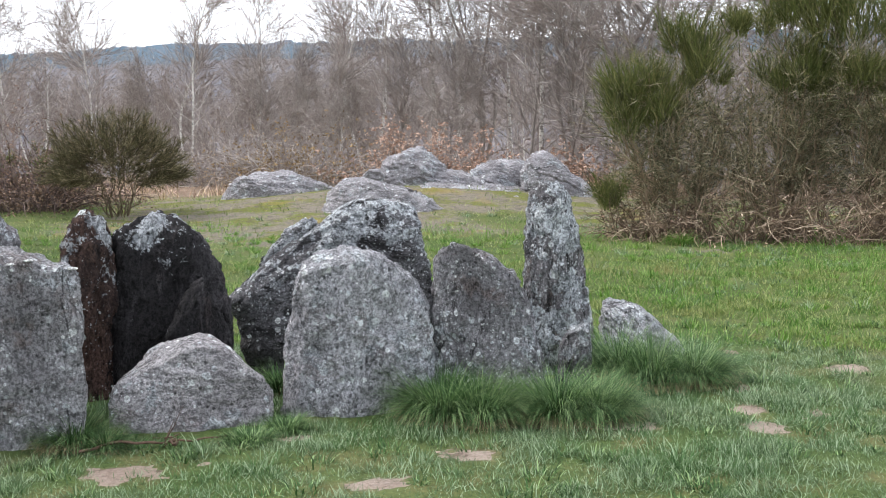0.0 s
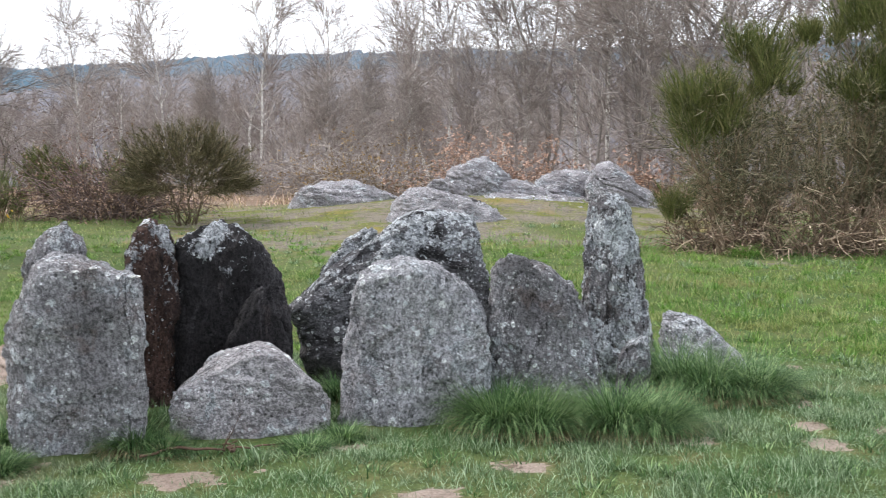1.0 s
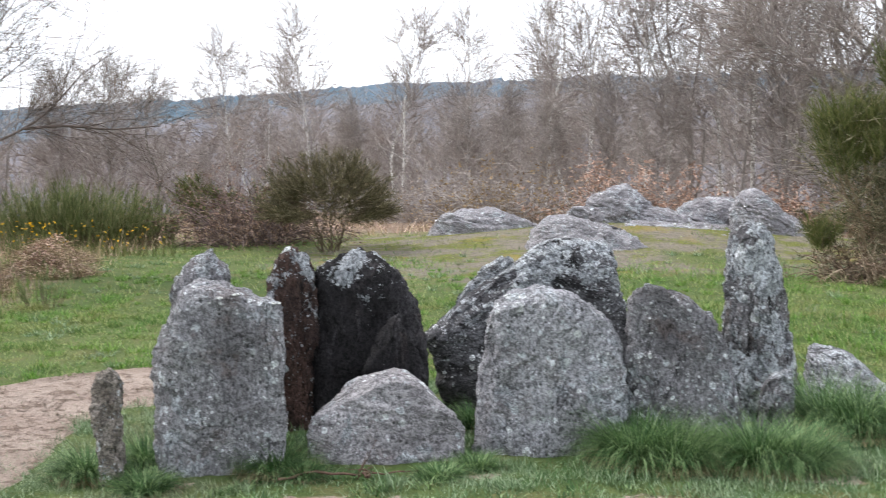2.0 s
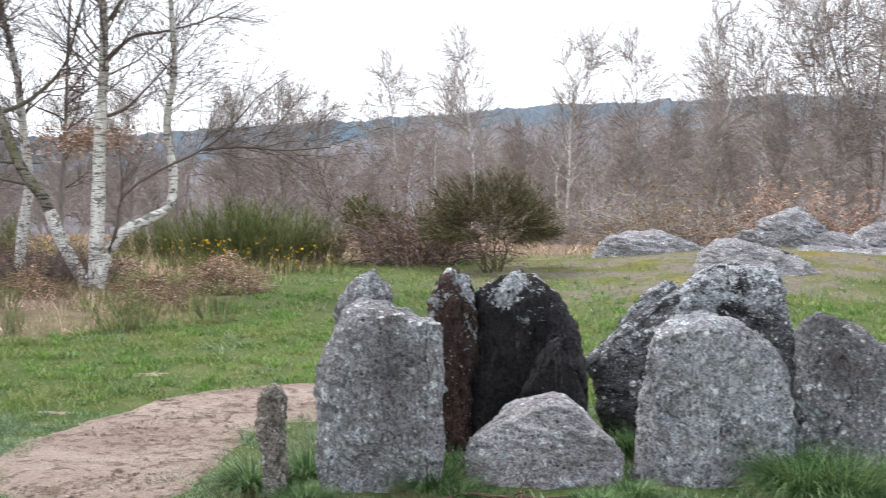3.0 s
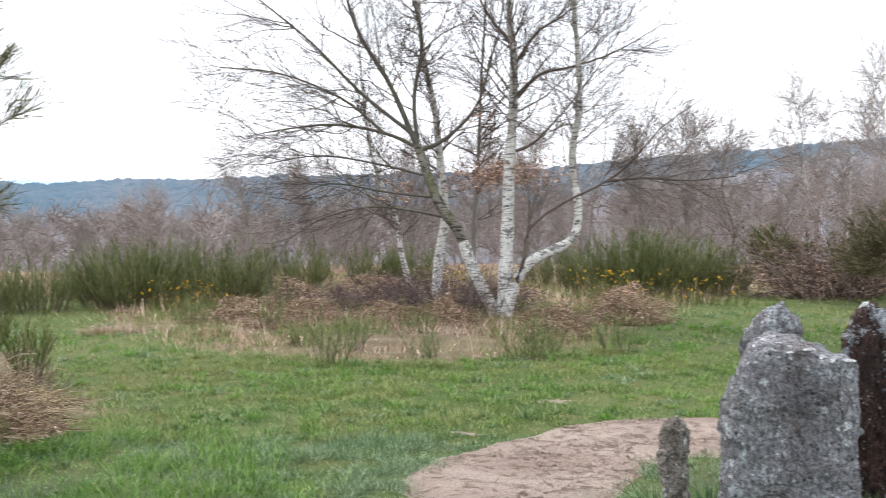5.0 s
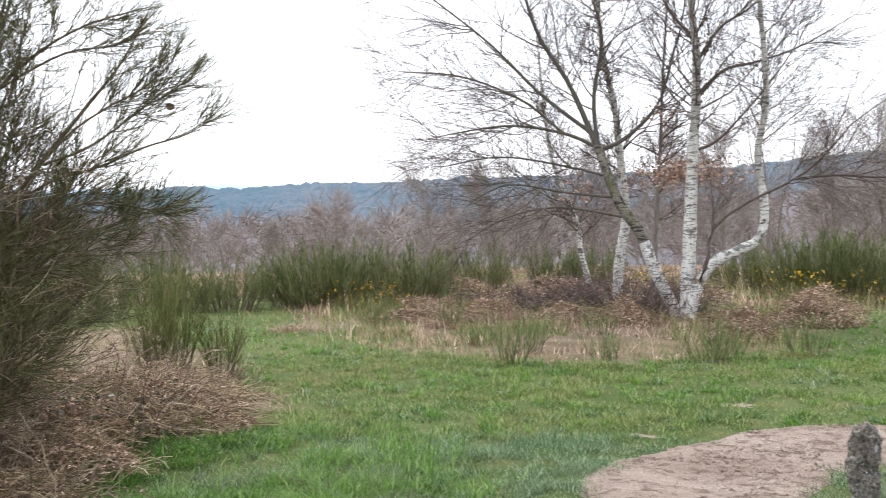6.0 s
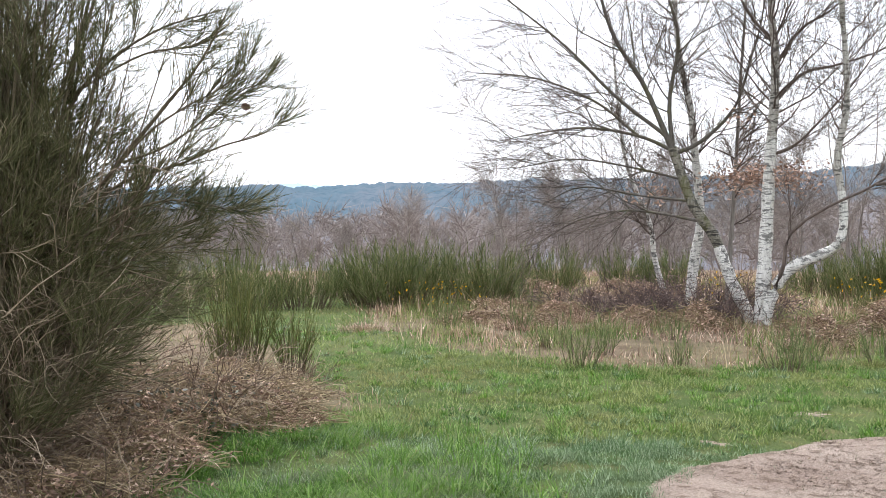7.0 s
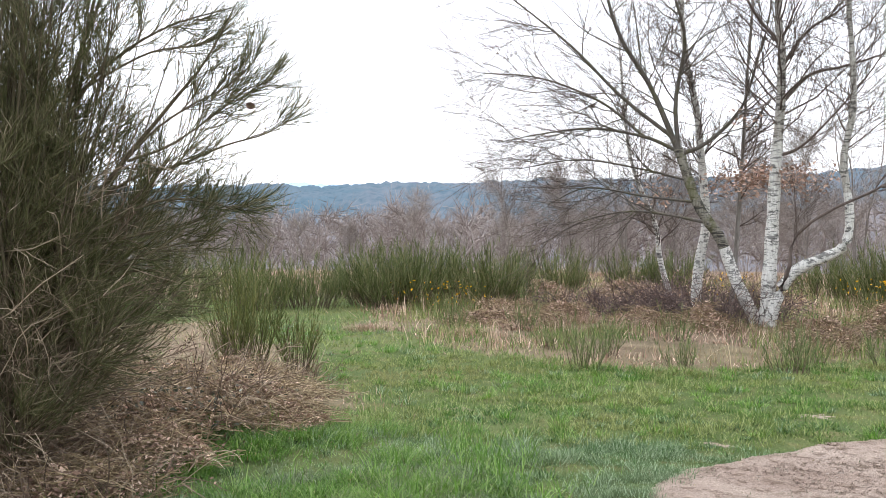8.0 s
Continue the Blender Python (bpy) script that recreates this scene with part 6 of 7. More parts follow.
# kind, yaw, distance, size: trees that stand out
for k, (kind, yaw, r, s) in enumerate([
        (3, 17.2, 55, 1.12), (4, 12.6, 57, 1.18), (3, 9.3, 56, 1.12), (3, 21.3, 58, 1.05), (4, 19.5, 62, 1.0), (6, 9.2, 39, .5),
        (6, 7.0, 40, .62), (4, 3.5, 42, 1.15), (4, -0.2, 39, 1.2), (2, -2.0, 37, 1.05), (3, -3.6, 38, 1.2), (3, -5.0, 34, 1.25), (2, -6.6, 33, 1.2), (5, -8.0, 33, 1.15),
        (2, -9.5, 30, 1.2), (5, -11.5, 29, 1.3), (2, -13.5, 29, 1.2), (5, -16, 28, 1.3), (2, -19, 28, 1.2), (5, -4.2, 31, .85), (6, -0.6, 33, .55), (3, 5.2, 46, 1.05), (6, 2.2, 35, .6), (6, 4.8, 36, .5), (5, -6.3, 30, 1.0),
        (6, 14.5, 40, .55), (5, 17.5, 41, .5), (1, 24.6, 36, .62), (6, 26.6, 38, .72), (6, 29.0, 40, .68), (2, 31.5, 44, .8), (5, 48.4, 34, .55), (6, 45.6, 40, .52), (2, 44.0, 44, .6), (0, 53, 46, .4), (6, 37, 40, .66), (6, 40, 42, .62), (2, 42.5, 44, .72), (6, 34, 42, .7)]):
    plant(kind, yaw, r, s, 500 + k)
def crown_height(yaw, r, z, share):
    """How tall the wood stands: higher on the right, where the land rises, lower over the open valley."""
    top = 1.6 + r * np.tan(np.radians(np.interp(yaw, [-25, 0, 8, 20, 33, 40, 75], [4.2, 3.6, 2.9, 2.3, 1.5, 0.75, 0.45]))) * share
    return np.clip(top - z, 3.5, 15)


# the wood behind them
rng_wood = np.random.default_rng(9)
for k in range(62):
    yaw = -24 + k * 1.62 + rng_wood.uniform(-0.8, 0.8)
    r = rng_wood.uniform(46, 78) if yaw < 22 else rng_wood.uniform(48, 84)
    wx, wy = -math.sin(radians(yaw)) * r, math.cos(radians(yaw)) * r
    s = float(crown_height(yaw, r, place_z(wx, wy), rng_wood.uniform(0.6, 1.15))) / 8.5
    plant(int(rng_wood.choice([0, 1, 2, 6, 5, 3, 4] if yaw < 30 else [1, 6, 6])), yaw, r, s, 700 + k)


def far_wood():
    """The unbroken leafless wood that fills the valley."""
    rng = np.random.default_rng(12)
    n = 1100
    yaw = np.radians(rng.uniform(-26, 76, n))
    r = 62 * (300 / 62) ** rng.uniform(0, 1, n)
    x, y = -np.sin(yaw) * r, np.cos(yaw) * r
    z = height(x, y)
    tall = crown_height(np.degrees(yaw), r, z, rng.uniform(0.45, 1.0, n))
    t = np.linspace(0, 1, 5)
    P = np.stack([x[:, None] + 0 * t, y[:, None] + 0 * t, z[:, None] + tall[:, None] * t * 0.95], -1)
    P[:, 1:, :2] += rng.normal(0, 0.25, (n, 4, 2))
    R = np.linspace(0.08, 0.03, 5)[None] * np.ones((n, 1))
    soup = Soup()
    tubes(soup, P, R, 3)
    P1, R1 = grow(rng, P, R, n * 11, (0.12, 1), (1.4, 3.6), (25, 65), 0.5, 0.12, 2, 0.5, 0.5, 0.5, 0.03)
    strips(soup, rng, P1, R1)
    P2, R2 = grow(rng, P1, R1, n * 150, (0.1, 1), (0.5, 1.4), (20, 70), 0.3, 0.1, 1, 0.6, 0.7, 0.0, 0.024, slim=0.002)
    strips(soup, rng, P2, R2)
    tagged(part("far_wood", soup, M_FARWOOD), "hazy grey-brown leafless wood filling the valley", "woodland", kind="stuff")


far_wood()

# ---- hills ----


def hill(name, label, mat, r, crest, a0, a1, seed, tree, deep):
    """A wooded ridge far off; crest: pairs of yaw and height."""
    az = np.linspace(a0, a1, 1900)
    c = np.array(crest, float)
    top = np.interp(az, c[:, 0], c[:, 1])
    f = np.linspace(0, 1, 14)
    A, F = np.meshgrid(np.radians(az), f, indexing="ij")
    rr = r + deep * F
    z = -30 + (top[:, None] + 30) * np.sin(F * np.pi / 2) ** 0.8
    X, Y = -np.sin(A) * rr, np.cos(A) * rr
    q = np.stack([X.ravel(), Y.ravel(), 0 * X.ravel()], -1)
    z = z.ravel() + tree * (value_noise(q, 1 / (1.5 * tree), seed, 3, 0.7) * 0.75 + value_noise(q, 1 / (11 * tree), seed + 1, 2) * 0.8)
    n, k = X.shape
    i, j = np.meshgrid(np.arange(n - 1), np.arange(k - 1), indexing="ij")
    soup = Soup().add(np.stack([X.ravel(), Y.ravel(), z], -1), np.stack([i * k + j, (i + 1) * k + j, (i + 1) * k + j + 1, i * k + j + 1], -1).reshape(-1, 4))
    tagged(part(name, soup, mat), label, "hill", kind="structure")


# the bluish and pale tones of these ridges are haze painted into the materials
hill("backdrop_hill", "leafless purplish wooded hillside across the valley, faint haze in its colour", M_HILL, 420, [(-40, 46), (0, 43), (8, 42), (16, 38), (24, 28), (32, 15), (40, 4), (90, -2)], -40, 90, 61, 3.5, 260)
hill("backdrop_hill", "dark pine-covered ridge, blue-green with haze in its colour", M_HILL_BLUE, 800, [(-40, 92), (0, 82), (8, 80), (14, 75), (20, 68), (28, 56), (36, 48), (46, 45), (54, 42), (60, 37), (70, 32), (90, 30)], -40, 95, 62, 5, 260)
hill("backdrop_hill", "distant hills on the horizon, pale blue haze in their colour", M_HILL_FAR, 2600, [(-40, 120), (30, 110), (50, 118), (60, 112), (66, 104), (90, 90)], -40, 95, 63, 9, 500)

# ---- undergrowth ----


def in_area(rng, n, test, x0, x1, y0, y1):
    x, y = rng.uniform(x0, x1, n), rng.uniform(y0, y1, n)
    k = test(x + rng.normal(0, 0.3, n), y + rng.normal(0, 0.3, n))
    return x[k], y[k]


def dry_grass(name, label, seed, n, test, box, tall, wide, mat, lean=0.6):
    rng = np.random.default_rng(seed)
    x, y = in_area(rng, n, test, *box)
    dens = smooth(noise2(x, y, 0.8, seed, 3), -0.15, 0.3)
    k = rng.uniform(size=len(x)) < dens
    x, y = x[k], y[k]
    m = len(x)
    soup = Soup()
    ribbons(soup, np.stack([x, y, height(x, y) - 0.01], -1), rng.uniform(0, 2 * np.pi, m), tall * rng.uniform(0.4, 1.2, m) * (0.45 + 1.1 * smooth(noise2(x, y, 1.6, seed + 3, 2), -0.4, 0.5)), wide * rng.uniform(0.6, 1.4, m), rng.uniform(0, lean, m), rng.uniform(0.1, 1.2, m), 2)
    tagged(part(name, soup, mat), label, "dry grass", kind="stuff")


HB, TB = (-30, -6.5, 8, 28), (-18, -5, -2, 10)
dry_grass("dry_grass", "tall straw-coloured dry grass round the birch", 801, 60000, in_heath, HB, 0.30, 0.007, M_STRAW, 0.9)
dry_grass("dead_bracken", "collapsed rust-brown dead bracken round the birch", 802, 120000, in_heath, HB, 0.20, 0.014, M_BRACKEN, 1.6)
dry_grass("green_grass", "green grass growing through the heath", 803, 140000, in_heath, HB, 0.22, 0.009, M_TURF_FAR)
dry_grass("dead_bracken", "collapsed rust-brown dead bracken under the broom", 804, 26000, in_thicket, TB, 0.14, 0.008, M_BRACKEN, 1.6)
dry_grass("dry_grass", "straw-coloured dry grass under the broom", 805, 14000, in_thicket, TB, 0.24, 0.005, M_STRAW, 0.9)


def far_edge(x, y):
    r = np.hypot(x, y)
    return (r > 20) & (r < 40) & (wildness(x, y) > 0.4)


dry_grass("dry_grass", "pale dry grass along the far edge of the meadow", 806, 60000, far_edge, (-34, 12, 10, 38), 0.35, 0.018, M_STRAW)
dry_grass("dead_bracken", "rust-brown bracken along the far edge of the meadow", 807, 60000, far_edge, (-34, 12, 10, 38), 0.35, 0.022, M_BRACKEN, 1.0)


def tangle(name, label, seed, x, y, rx, ry, tall, n, mat, leaf=None, least=0.004, group="", leaves=0, leaf_size=1.0):
    """A low tangle of arching stems, with or without leaves."""
    rng = np.random.default_rng(seed)
    top = thing(name, x, y, place_z(x, y), label, "bush", group)
    r = np.sqrt(rng.uniform(size=n))
    a = rng.uniform(0, 2 * np.pi, n)
    base = np.stack([r * np.cos(a) * rx, r * np.sin(a) * ry, 0 * r - .02], -1)
    d = unit(np.stack([np.cos(a) * 0.5, np.sin(a) * 0.5, 0 * a], -1) + rng.normal(0, 0.4, (n, 3)) + (0, 0, 1.0))
    L = tall * rng.uniform(0.7, 1.5, n)
    P = np.zeros((n, 7, 3))
    P[:, 0] = base
    for k in range(6):
        P[:, k + 1] = P[:, k] + d * (L / 6)[:, None]
        d = unit(d + rng.normal(0, 0.2, (n, 3)) + (0, 0, -0.22))
    P[:, :, 2] = np.maximum(P[:, :, 2], -0.02)
    R = np.full((n, 7), least) * np.linspace(1.3, 0.6, 7) * rng.uniform(0.7, 1.6, n)[:, None]
    s = Soup()
    tubes(s, P, R, 4)
    P1, R1 = grow(rng, P, R, n * 4, (0.1, 1), (0.15 * tall, 0.5 * tall), (25, 75), 0.1, 0.2, 3, 0.7, 0.5, 0, least * 0.7)
    strips(s, rng, P1, R1)
    part("stem_tangle", s, mat, top)
    if leaf:
        lf = Soup()
        k = rng.integers(0, len(P1), leaves)
        at = P1[k, rng.integers(1, 4, leaves)] + rng.normal(0, 0.03, (leaves, 3))
        scraps(lf, rng, at, rng.uniform(0.010, 0.024, leaves) * (1 + least * 40) * leaf_size, 0.8)
        tagged(part("leaf_litter", lf, leaf, top), kind="stuff")
    return top


tangle("bramble", "dark tangle of bramble stems under the birch", 901, -12.0, 15.2, 1.4, 0.9, 0.8, 420, M_DARK_TWIG, M_BRACKEN, 0.0045, leaves=500)
tangle("bramble", "dark tangle of bramble stems behind the birch", 902, -13.7, 15.0, 1.6, 0.9, 0.6, 340, M_DARK_TWIG, M_BRACKEN, 0.0045, leaves=600)
tangle("bramble", "tangle of dry stems and brown leaves under the broom", 903, -8.0, 3.7, 1.0, 0.8, 0.5, 150, M_DEAD_TWIG, M_LEAF_DULL, 0.003, leaves=1500, leaf_size=0.6)
tangle("bramble", "tangle of dry stems and brown leaves under the broom", 904, -6.7, 2.6, 0.7, 0.6, 0.5, 150, M_DEAD_TWIG, M_LEAF_DULL, 0.003, leaves=1000, leaf_size=0.6)
tangle("bramble", "tangle of dry stems and brown leaves beside broom clumps", 905, -9.6, 5.3, 1.2, 0.8, 0.4, 150, M_DEAD_TWIG, M_LEAF_DULL, 0.003, leaves=1500, leaf_size=0.6)
for k, (tx, ty, rx, ry, th) in enumerate([(3.1, 17.1, 0.6, 0.5, 0.6), (4.3, 16.8, 0.8, 0.6, 0.8), (5.7, 16.5, 0.9, 0.6, 1.0), (7.1, 16.5, 0.9, 0.7, 1.0)]):
    tangle("bramble", "tangle of bare brown stems at the thicket's foot", 910 + k, tx, ty, rx, ry, th, 150, M_DEAD_TWIG, M_BRACKEN, 0.006, "thicket foot", 500)
tangle("beech_bush", "low bush holding rusty pink dead leaves behind the outcrop", 920, -0.4, 28.5, 1.25, 0.8, 1.45, 260, M_TWIG, M_LEAF_RUST, 0.007, leaves=15000, leaf_size=1.7)
tangle("beech_bush", "low bush holding rusty pink dead leaves at the wood's edge", 921, 3.6, 29.0, 1.2, 0.8, 1.2, 120, M_TWIG, M_LEAF_RUST, 0.008, leaves=5000, leaf_size=2.2)
tangle("thorn_bush", "brown twiggy thorn bush with yellowed leaves", 922, -3.7, 29.5, 1.3, 0.9, 1.6, 240, M_TWIG, M_LEAF_OCHRE, 0.007, leaves=5000, leaf_size=1.5)
tangle("thorn_bush", "brown twiggy thorn bush beside the round broom", 923, -8.1, 22.6, 0.85, 0.7, 1.5, 220, M_DARK_TWIG, M_LEAF_DULL, 0.006, leaves=7000, leaf_size=1.3)
tangle("thorn_bush", "grey twiggy thorn bush at the wood's edge", 924, -6.4, 33.0, 1.8, 1.0, 2.4, 260, M_TWIG_GREY, M_LEAF_DULL, 0.007, leaves=900)


def flowers(name, label, seed, spots, spread, n):
    """Gorse in bloom: spiny green twigs with yellow flowers."""
    rng = np.random.default_rng(seed)
    for x, y, s in spots:
        top = thing(name, x, y, place_z(x, y), label, "bush", "gorse in bloom")
        m = int(260 * s)
        base = np.stack([rng.normal(0, spread, m), rng.normal(0, spread * 0.6, m), 0 * np.arange(m)], -1)
        green = Soup()
        ribbons(green, base, rng.uniform(0, 6.28, m), rng.uniform(0.25, 0.75, m) * s, np.full(m, 0.014), rng.uniform(0, 0.5, m), rng.uniform(0, 0.5, m), 2)
        part("foliage", green, M_BROOM, top)
        fl = Soup()
        k = int(n * s)
        at = np.stack([rng.normal(0, spread, k), rng.normal(0, spread * 0.6, k), rng.uniform(0.2, 0.7, k) * s], -1)
        scraps(fl, rng, at, rng.uniform(0.02, 0.042, k), 1.0)
        part("blossom", fl, M_FLOWER, top, "yellow flowers")


flowers("gorse_bush", "low gorse bush dotted with yellow flowers", 950, [(-10.4, 18.6, .9), (-9.4, 19.6, .8), (-11.2, 19.4, .9), (-17.0, 13.6, .9), (-17.6, 14.4, .7), (-19.0, 14.2, .7), (-13.0, 17.2, 1.1)], 0.5, 45)
for k, (gx, gy, s) in enumerate([(-13.9, 11.3, .75), (-9.0, 9.3, .8), (-9.6, 10.3, .6), (-7.3, 10.8, .7), (-7.6, 11.5, .7), (-8.3, 10.2, .5), (-10.6, 10.4, .5), (-12.6, 11.6, .6), (-15.4, 14.5, .9), (-6.9, 12.2, .6), (-10.2, 12.3, .6)]):
    upright_broom("broom_clump", gx, gy, s, 0.42, "small sparse broom shoots in dry grass", 960 + k, 22, 110, 0.0030, M_BROOM_BRIGHT, "small broom shoots", 0.5)


def caught_leaf():
    rng = np.random.default_rng(8)
    top = thing("dead_leaf", -5.99, 3.40, 2.34, "curled brown dead leaf caught on a broom twig", "leaf")
    soup = Soup()
    u, v = np.meshgrid(np.linspace(-1, 1, 9), np.linspace(-1, 1, 7), indexing="ij")
    wide = 0.022 * np.sqrt(np.clip(1.02 - u ** 2, 0, 1))
    V = np.stack([0.03 * u, wide * v, 0.012 * v ** 2 + 0.01 * u ** 2 + 0.003 * np.sin(9 * u + 5 * v)], -1).reshape(-1, 3)
    i, j = np.meshgrid(np.arange(8), np.arange(6), indexing="ij")
    b = i * 7 + j
    soup.add(V, np.stack([b, b + 7, b + 8, b + 1], -1).reshape(-1, 4))
    blade = part("leaf_blade", soup, M_STICK, top)
    blade.matrix_basis = pose(0, 0, 0, 70, 20, 35)


caught_leaf()


# ---- heaps of collapsed bracken and pale dry tufts ----
for k, (hx, hy, hr, ht) in enumerate([(-17.4, 16.9, .7, .45), (-15.9, 17.7, .7, .45), (-11.6, 13.6, .45, .30), (-10.9, 13.9, .5, .32), (-12.6, 11.9, .5, .3), (-12.6, 10.6, .45, .28), (-8.9, 14.2, .45, .36),
                                      (-8.6, 15.4, .5, .4), (-14.6, 10.2, .5, .26), (-11.6, 12.4, .45, .3), (-8.3, 12.8, .4, .34), (-16.6, 15.4, .6, .36), (-14.6, 13.4, .6, .34), (-9.6, 17.6, .5, .4), (-13.3, 13.4, .55, .34)]):
    tussock(hx, hy, hr, ht, 650, ("rounded heap of collapsed pinkish-brown bracken", "pale straw-coloured tuft of dry grass")[k % 2], (0.35, 0.85)[k % 2], (M_BRACKEN, M_TURF_FAR)[k % 2], seed=40 + k)
def bracken_heap(x, y, radius, tall, seed, leaves=0, coarse=1.0, label="matted heap of pinkish-brown dead bracken below the broom"):
    """A matted heap: broken stems lying all ways, curled frond scraps, a few bramble leaves."""
    rng = np.random.default_rng(seed)
    top = thing("bracken_heap", x, y, place_z(x, y), label + (" with bramble leaves" if leaves else ""), "dead bracken", "bracken heaps")

    def spread(n, share=1.0):
        a, q = rng.uniform(0, 2 * np.pi, n), np.sqrt(rng.uniform(size=n))
        lump = 0.75 + 0.5 * noise2(q * np.cos(a), q * np.sin(a), 2.5, seed, 2)
        z = tall * (1 - q ** 2) * lump * share * rng.uniform(0.75, 1.0, n)
        return np.stack([q * np.cos(a) * radius, q * np.sin(a) * radius, z], -1)

    n = int(1700 * radius / coarse)
    start = spread(n)
    yaw = rng.uniform(0, 2 * np.pi, n)
    d = np.stack([np.cos(yaw), np.sin(yaw), rng.normal(0.05, 0.3, n)], -1)
    P = np.zeros((n, 5, 3))
    P[:, 0] = start
    for k in range(4):
        P[:, k + 1] = P[:, k] + unit(d) * rng.uniform(0.03, 0.09, n)[:, None]
        d = d + rng.normal(0, 0.25, (n, 3)) - (0, 0, 0.12)
    P[..., 2] = np.maximum(P[..., 2], 0.005)
    stems, scrap = Soup(), Soup()
    tubes(stems, P, np.full((n, 5), 0.0022 * coarse) * rng.uniform(0.6, 1.6, n)[:, None], 3)
    m = int(5200 * radius / coarse ** 0.5)
    scraps(scrap, rng, spread(m), rng.uniform(0.008, 0.030, m) * coarse, 0.5)
    part("stem_tangle", stems, M_STRAW, top, "pale broken stems")
    tagged(part("frond_litter", scrap, M_BRACKEN, top), kind="stuff")
    if leaves:
        leaf = Soup()
        scraps(leaf, rng, spread(leaves, 1.1) + (0, 0, 0.02), rng.uniform(0.018, 0.034, leaves), 0.35)
        tagged(part("bramble_foliage", leaf, M_BRAMBLE, top, "dull green bramble leaves"), kind="stuff")


for k, (hx, hy, hr, ht, hl) in enumerate([(-8.6, 3.6, .6, .34, 260), (-7.9, 4.3, .55, .26, 120), (-8.5, 4.8, .6, .26, 0), (-9.4, 5.1, .6, .3, 160), (-6.95, 3.1, .5, .34, 0), (-6.35, 2.5, .45, .28, 0),
                                          (-7.5, 3.6, .55, .32, 320), (-10.2, 5.6, .6, .3, 0), (-8.1, 3.2, .6, .34, 200), (-9.1, 4.3, .6, .3, 100), (-7.2, 2.6, .5, .3, 0), (-10.0, 4.8, .6, .26, 0), (-7.35, 4.35, .4, .16, 0)]):
    bracken_heap(hx, hy, hr, ht, 60 + k, hl)
for k, (hx, hy, hr, ht) in enumerate([(-17.6, 16.7, 1.0, .55), (-15.9, 17.6, 1.0, .6), (-12.2, 13.9, .6, .34), (-11.0, 13.8, .6, .38), (-12.9, 12.3, .6, .3), (-9.3, 14.3, .6, .4),
                                      (-8.8, 15.6, .7, .45), (-14.6, 12.6, .7, .3), (-9.8, 17.4, .8, .5), (-13.9, 13.8, .7, .4), (-8.5, 13.2, .5, .3), (-16.4, 14.6, .8, .35)]):
    bracken_heap(hx, hy, hr, ht, 160 + k, 0, 1.25, "heap of collapsed pinkish-brown bracken round the birch")

for k, (hx, hy) in enumerate([(-8.6, 9.7), (-8.2, 9.5), (-8.1, 9.9), (-7.8, 10.0), (-7.8, 10.7), (-7.6, 11.2), (-7.1, 11.5), (-9.5, 9.4), (-10.1, 9.2), (-7.0, 12.0), (-8.9, 9.3)]):
    tussock(hx, hy, .22 + 0.06 * (k % 4), .09 + 0.035 * (k * 7 % 4), 420, "loose green grass growing at the heath's front edge", 0.25, M_TURF_FAR, seed=120 + k)
rng_soft = np.random.default_rng(33)
for k in range(22):
    hx, hy = [(-6.8, 3.9), (-6.5, 4.3), (-6.1, 3.6), (-6.0, 4.3), (-5.6, 3.4), (-5.5, 4.0), (-5.3, 4.6), (-7.4, 4.6), (-7.0, 5.0), (-5.1, 3.6), (-6.4, 3.2)][k % 11]
    tussock(hx + rng_soft.normal(0, 0.22), hy + rng_soft.normal(0, 0.22), rng_soft.uniform(.2, .34), rng_soft.uniform(.09, .15), 520, "soft tuft of bright green grass below the bracken", 0.06, M_LUSH, seed=80 + k)


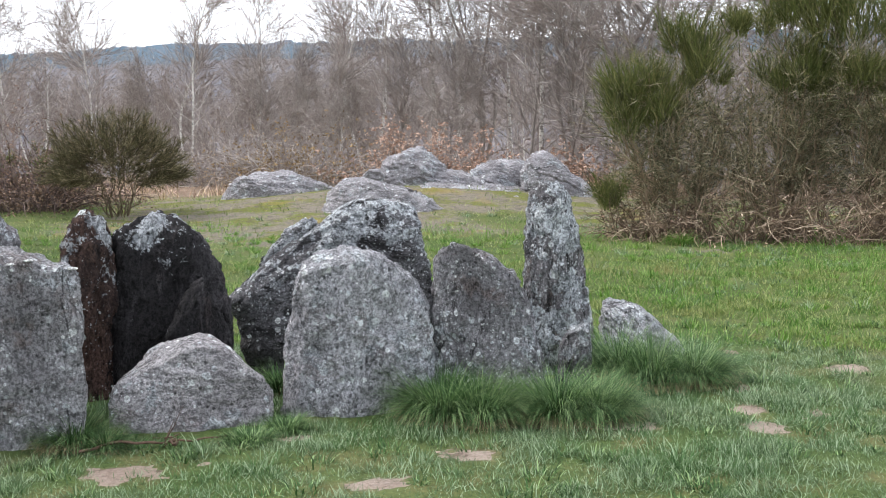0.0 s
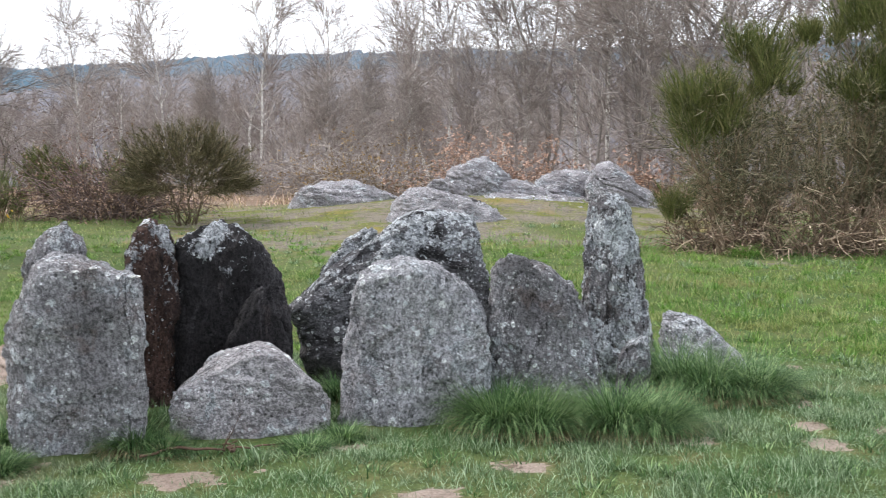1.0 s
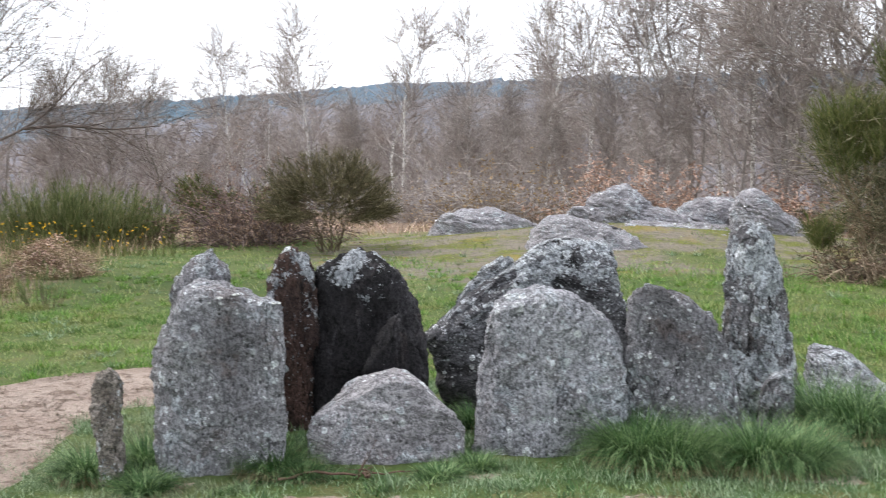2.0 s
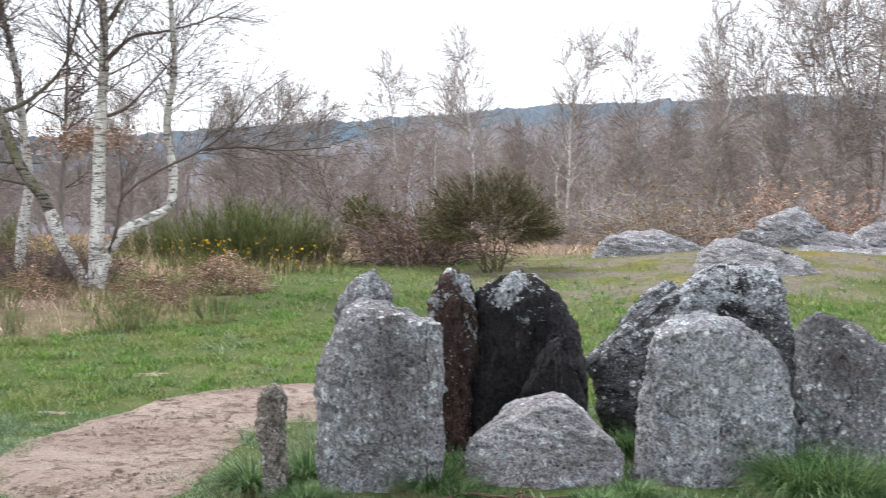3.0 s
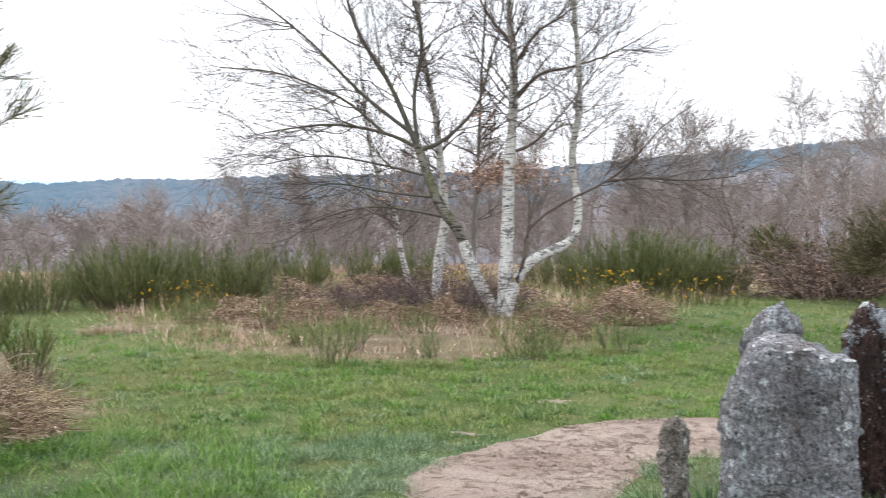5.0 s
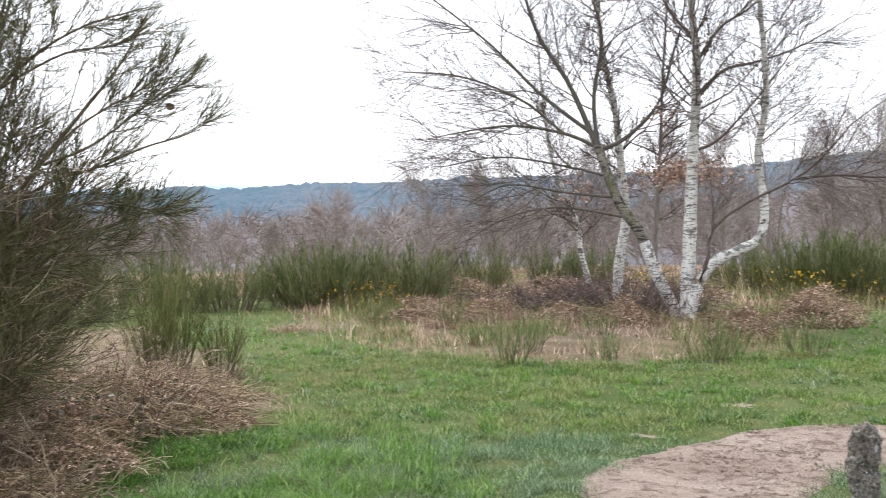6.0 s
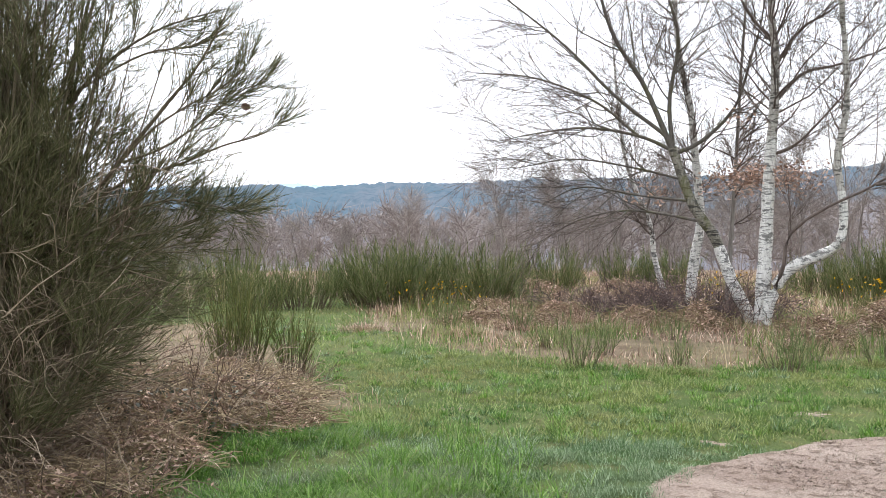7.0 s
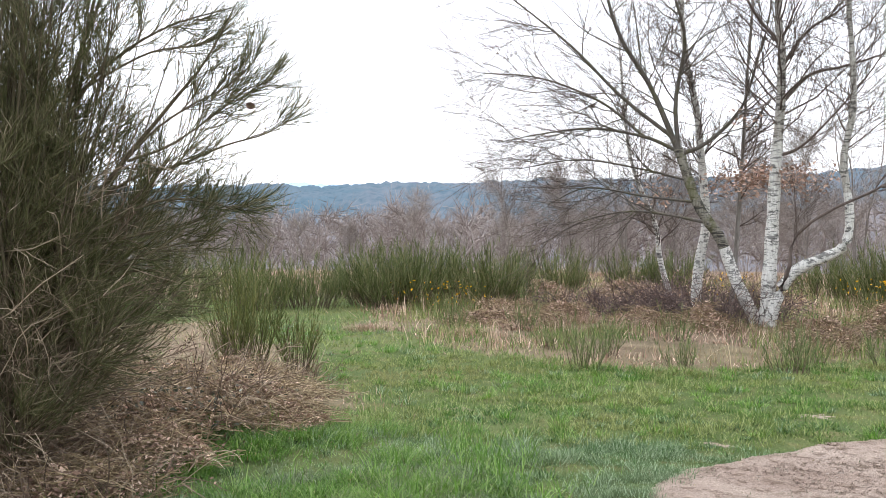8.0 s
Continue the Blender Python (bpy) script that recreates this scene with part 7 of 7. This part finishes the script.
# ---- twigs, leaf scraps and crumbs on the trodden earth ----
def path_litter(name, label, seed, n, lo, hi, mat):
    rng = np.random.default_rng(seed)
    x, y = rng.uniform(-8, 0.5, n), rng.uniform(3.0, 13, n)
    k = in_path(x, y) & (np.hypot(x, y) > 4.5) & (noise2(x, y, 1.4, seed, 2) > -0.1)
    x, y = x[k], y[k]
    soup = Soup()
    m = len(x)
    ribbons(soup, np.stack([x, y, height(x, y) + 0.012], -1), rng.uniform(0, 6.28, m), rng.uniform(lo, hi, m), rng.uniform(0.006, 0.016, m), rng.uniform(1.2, 1.5, m), rng.uniform(0, 0.2, m), 1)
    tagged(part(name, soup, mat), label, "litter", kind="stuff")


path_litter("leaf_litter", "brown scraps of leaf and twig scattered on the path", 991, 9000, 0.015, 0.05, M_STICK)
path_litter("straw_litter", "pale straw scraps scattered on the path", 992, 6000, 0.02, 0.06, M_STRAW)


def clods(name, label, seed, n, mat):
    """Crumbs of dry earth and small stones lying on the path."""
    rng = np.random.default_rng(seed)
    x, y = rng.uniform(-5.2, -2.2, n), rng.uniform(4.0, 9.3, n)
    k = in_path(x, y) & (rng.uniform(size=n) < 0.3 + 0.7 * smooth(noise2(x, y, 2.5, seed, 2), -0.1, 0.3))
    x, y = x[k], y[k]
    m = len(x)
    size = 0.004 + 0.014 * rng.uniform(size=m) ** 2.5
    axes = np.array([(1, 0, 0), (0, 1, 0), (-1, 0, 0), (0, -1, 0), (0, 0, 0.7), (0, 0, -0.5)])
    yaw = rng.uniform(0, 2 * np.pi, m)
    V = axes[None] * size[:, None, None] * rng.uniform(0.6, 1.4, (m, 6, 1))
    c, q = np.cos(yaw)[:, None], np.sin(yaw)[:, None]
    V = np.stack([V[..., 0] * c - V[..., 1] * q, V[..., 0] * q + V[..., 1] * c, V[..., 2]], -1)
    V = V + np.stack([x, y, height(x, y) + 0.018], -1)[:, None]
    faces = np.array([(0, 1, 4), (1, 2, 4), (2, 3, 4), (3, 0, 4), (1, 0, 5), (2, 1, 5), (3, 2, 5), (0, 3, 5)])
    soup = Soup().add(V, (np.arange(m)[:, None, None] * 6 + faces[None]).reshape(-1, 3))
    tagged(part(name, soup, mat, soft=False), label, "crumbs", kind="stuff")


clods("earth_crumbs", "small crumbs of dry earth and grit on the path", 993, 14000, M_EARTH)


def path_tufts():
    """A few low tufts that have taken root in the trodden earth."""
    for k, (hx, hy) in enumerate([(-3.55, 4.85), (-3.75, 5.05), (-3.3, 4.6), (-4.35, 6.4), (-3.05, 5.55)]):
        tussock(hx, hy, .09 + .02 * (k % 3), .05, 260, "low tuft of trodden grass rooted in the path", 0.3, M_TURF, seed=300 + k)


path_tufts()
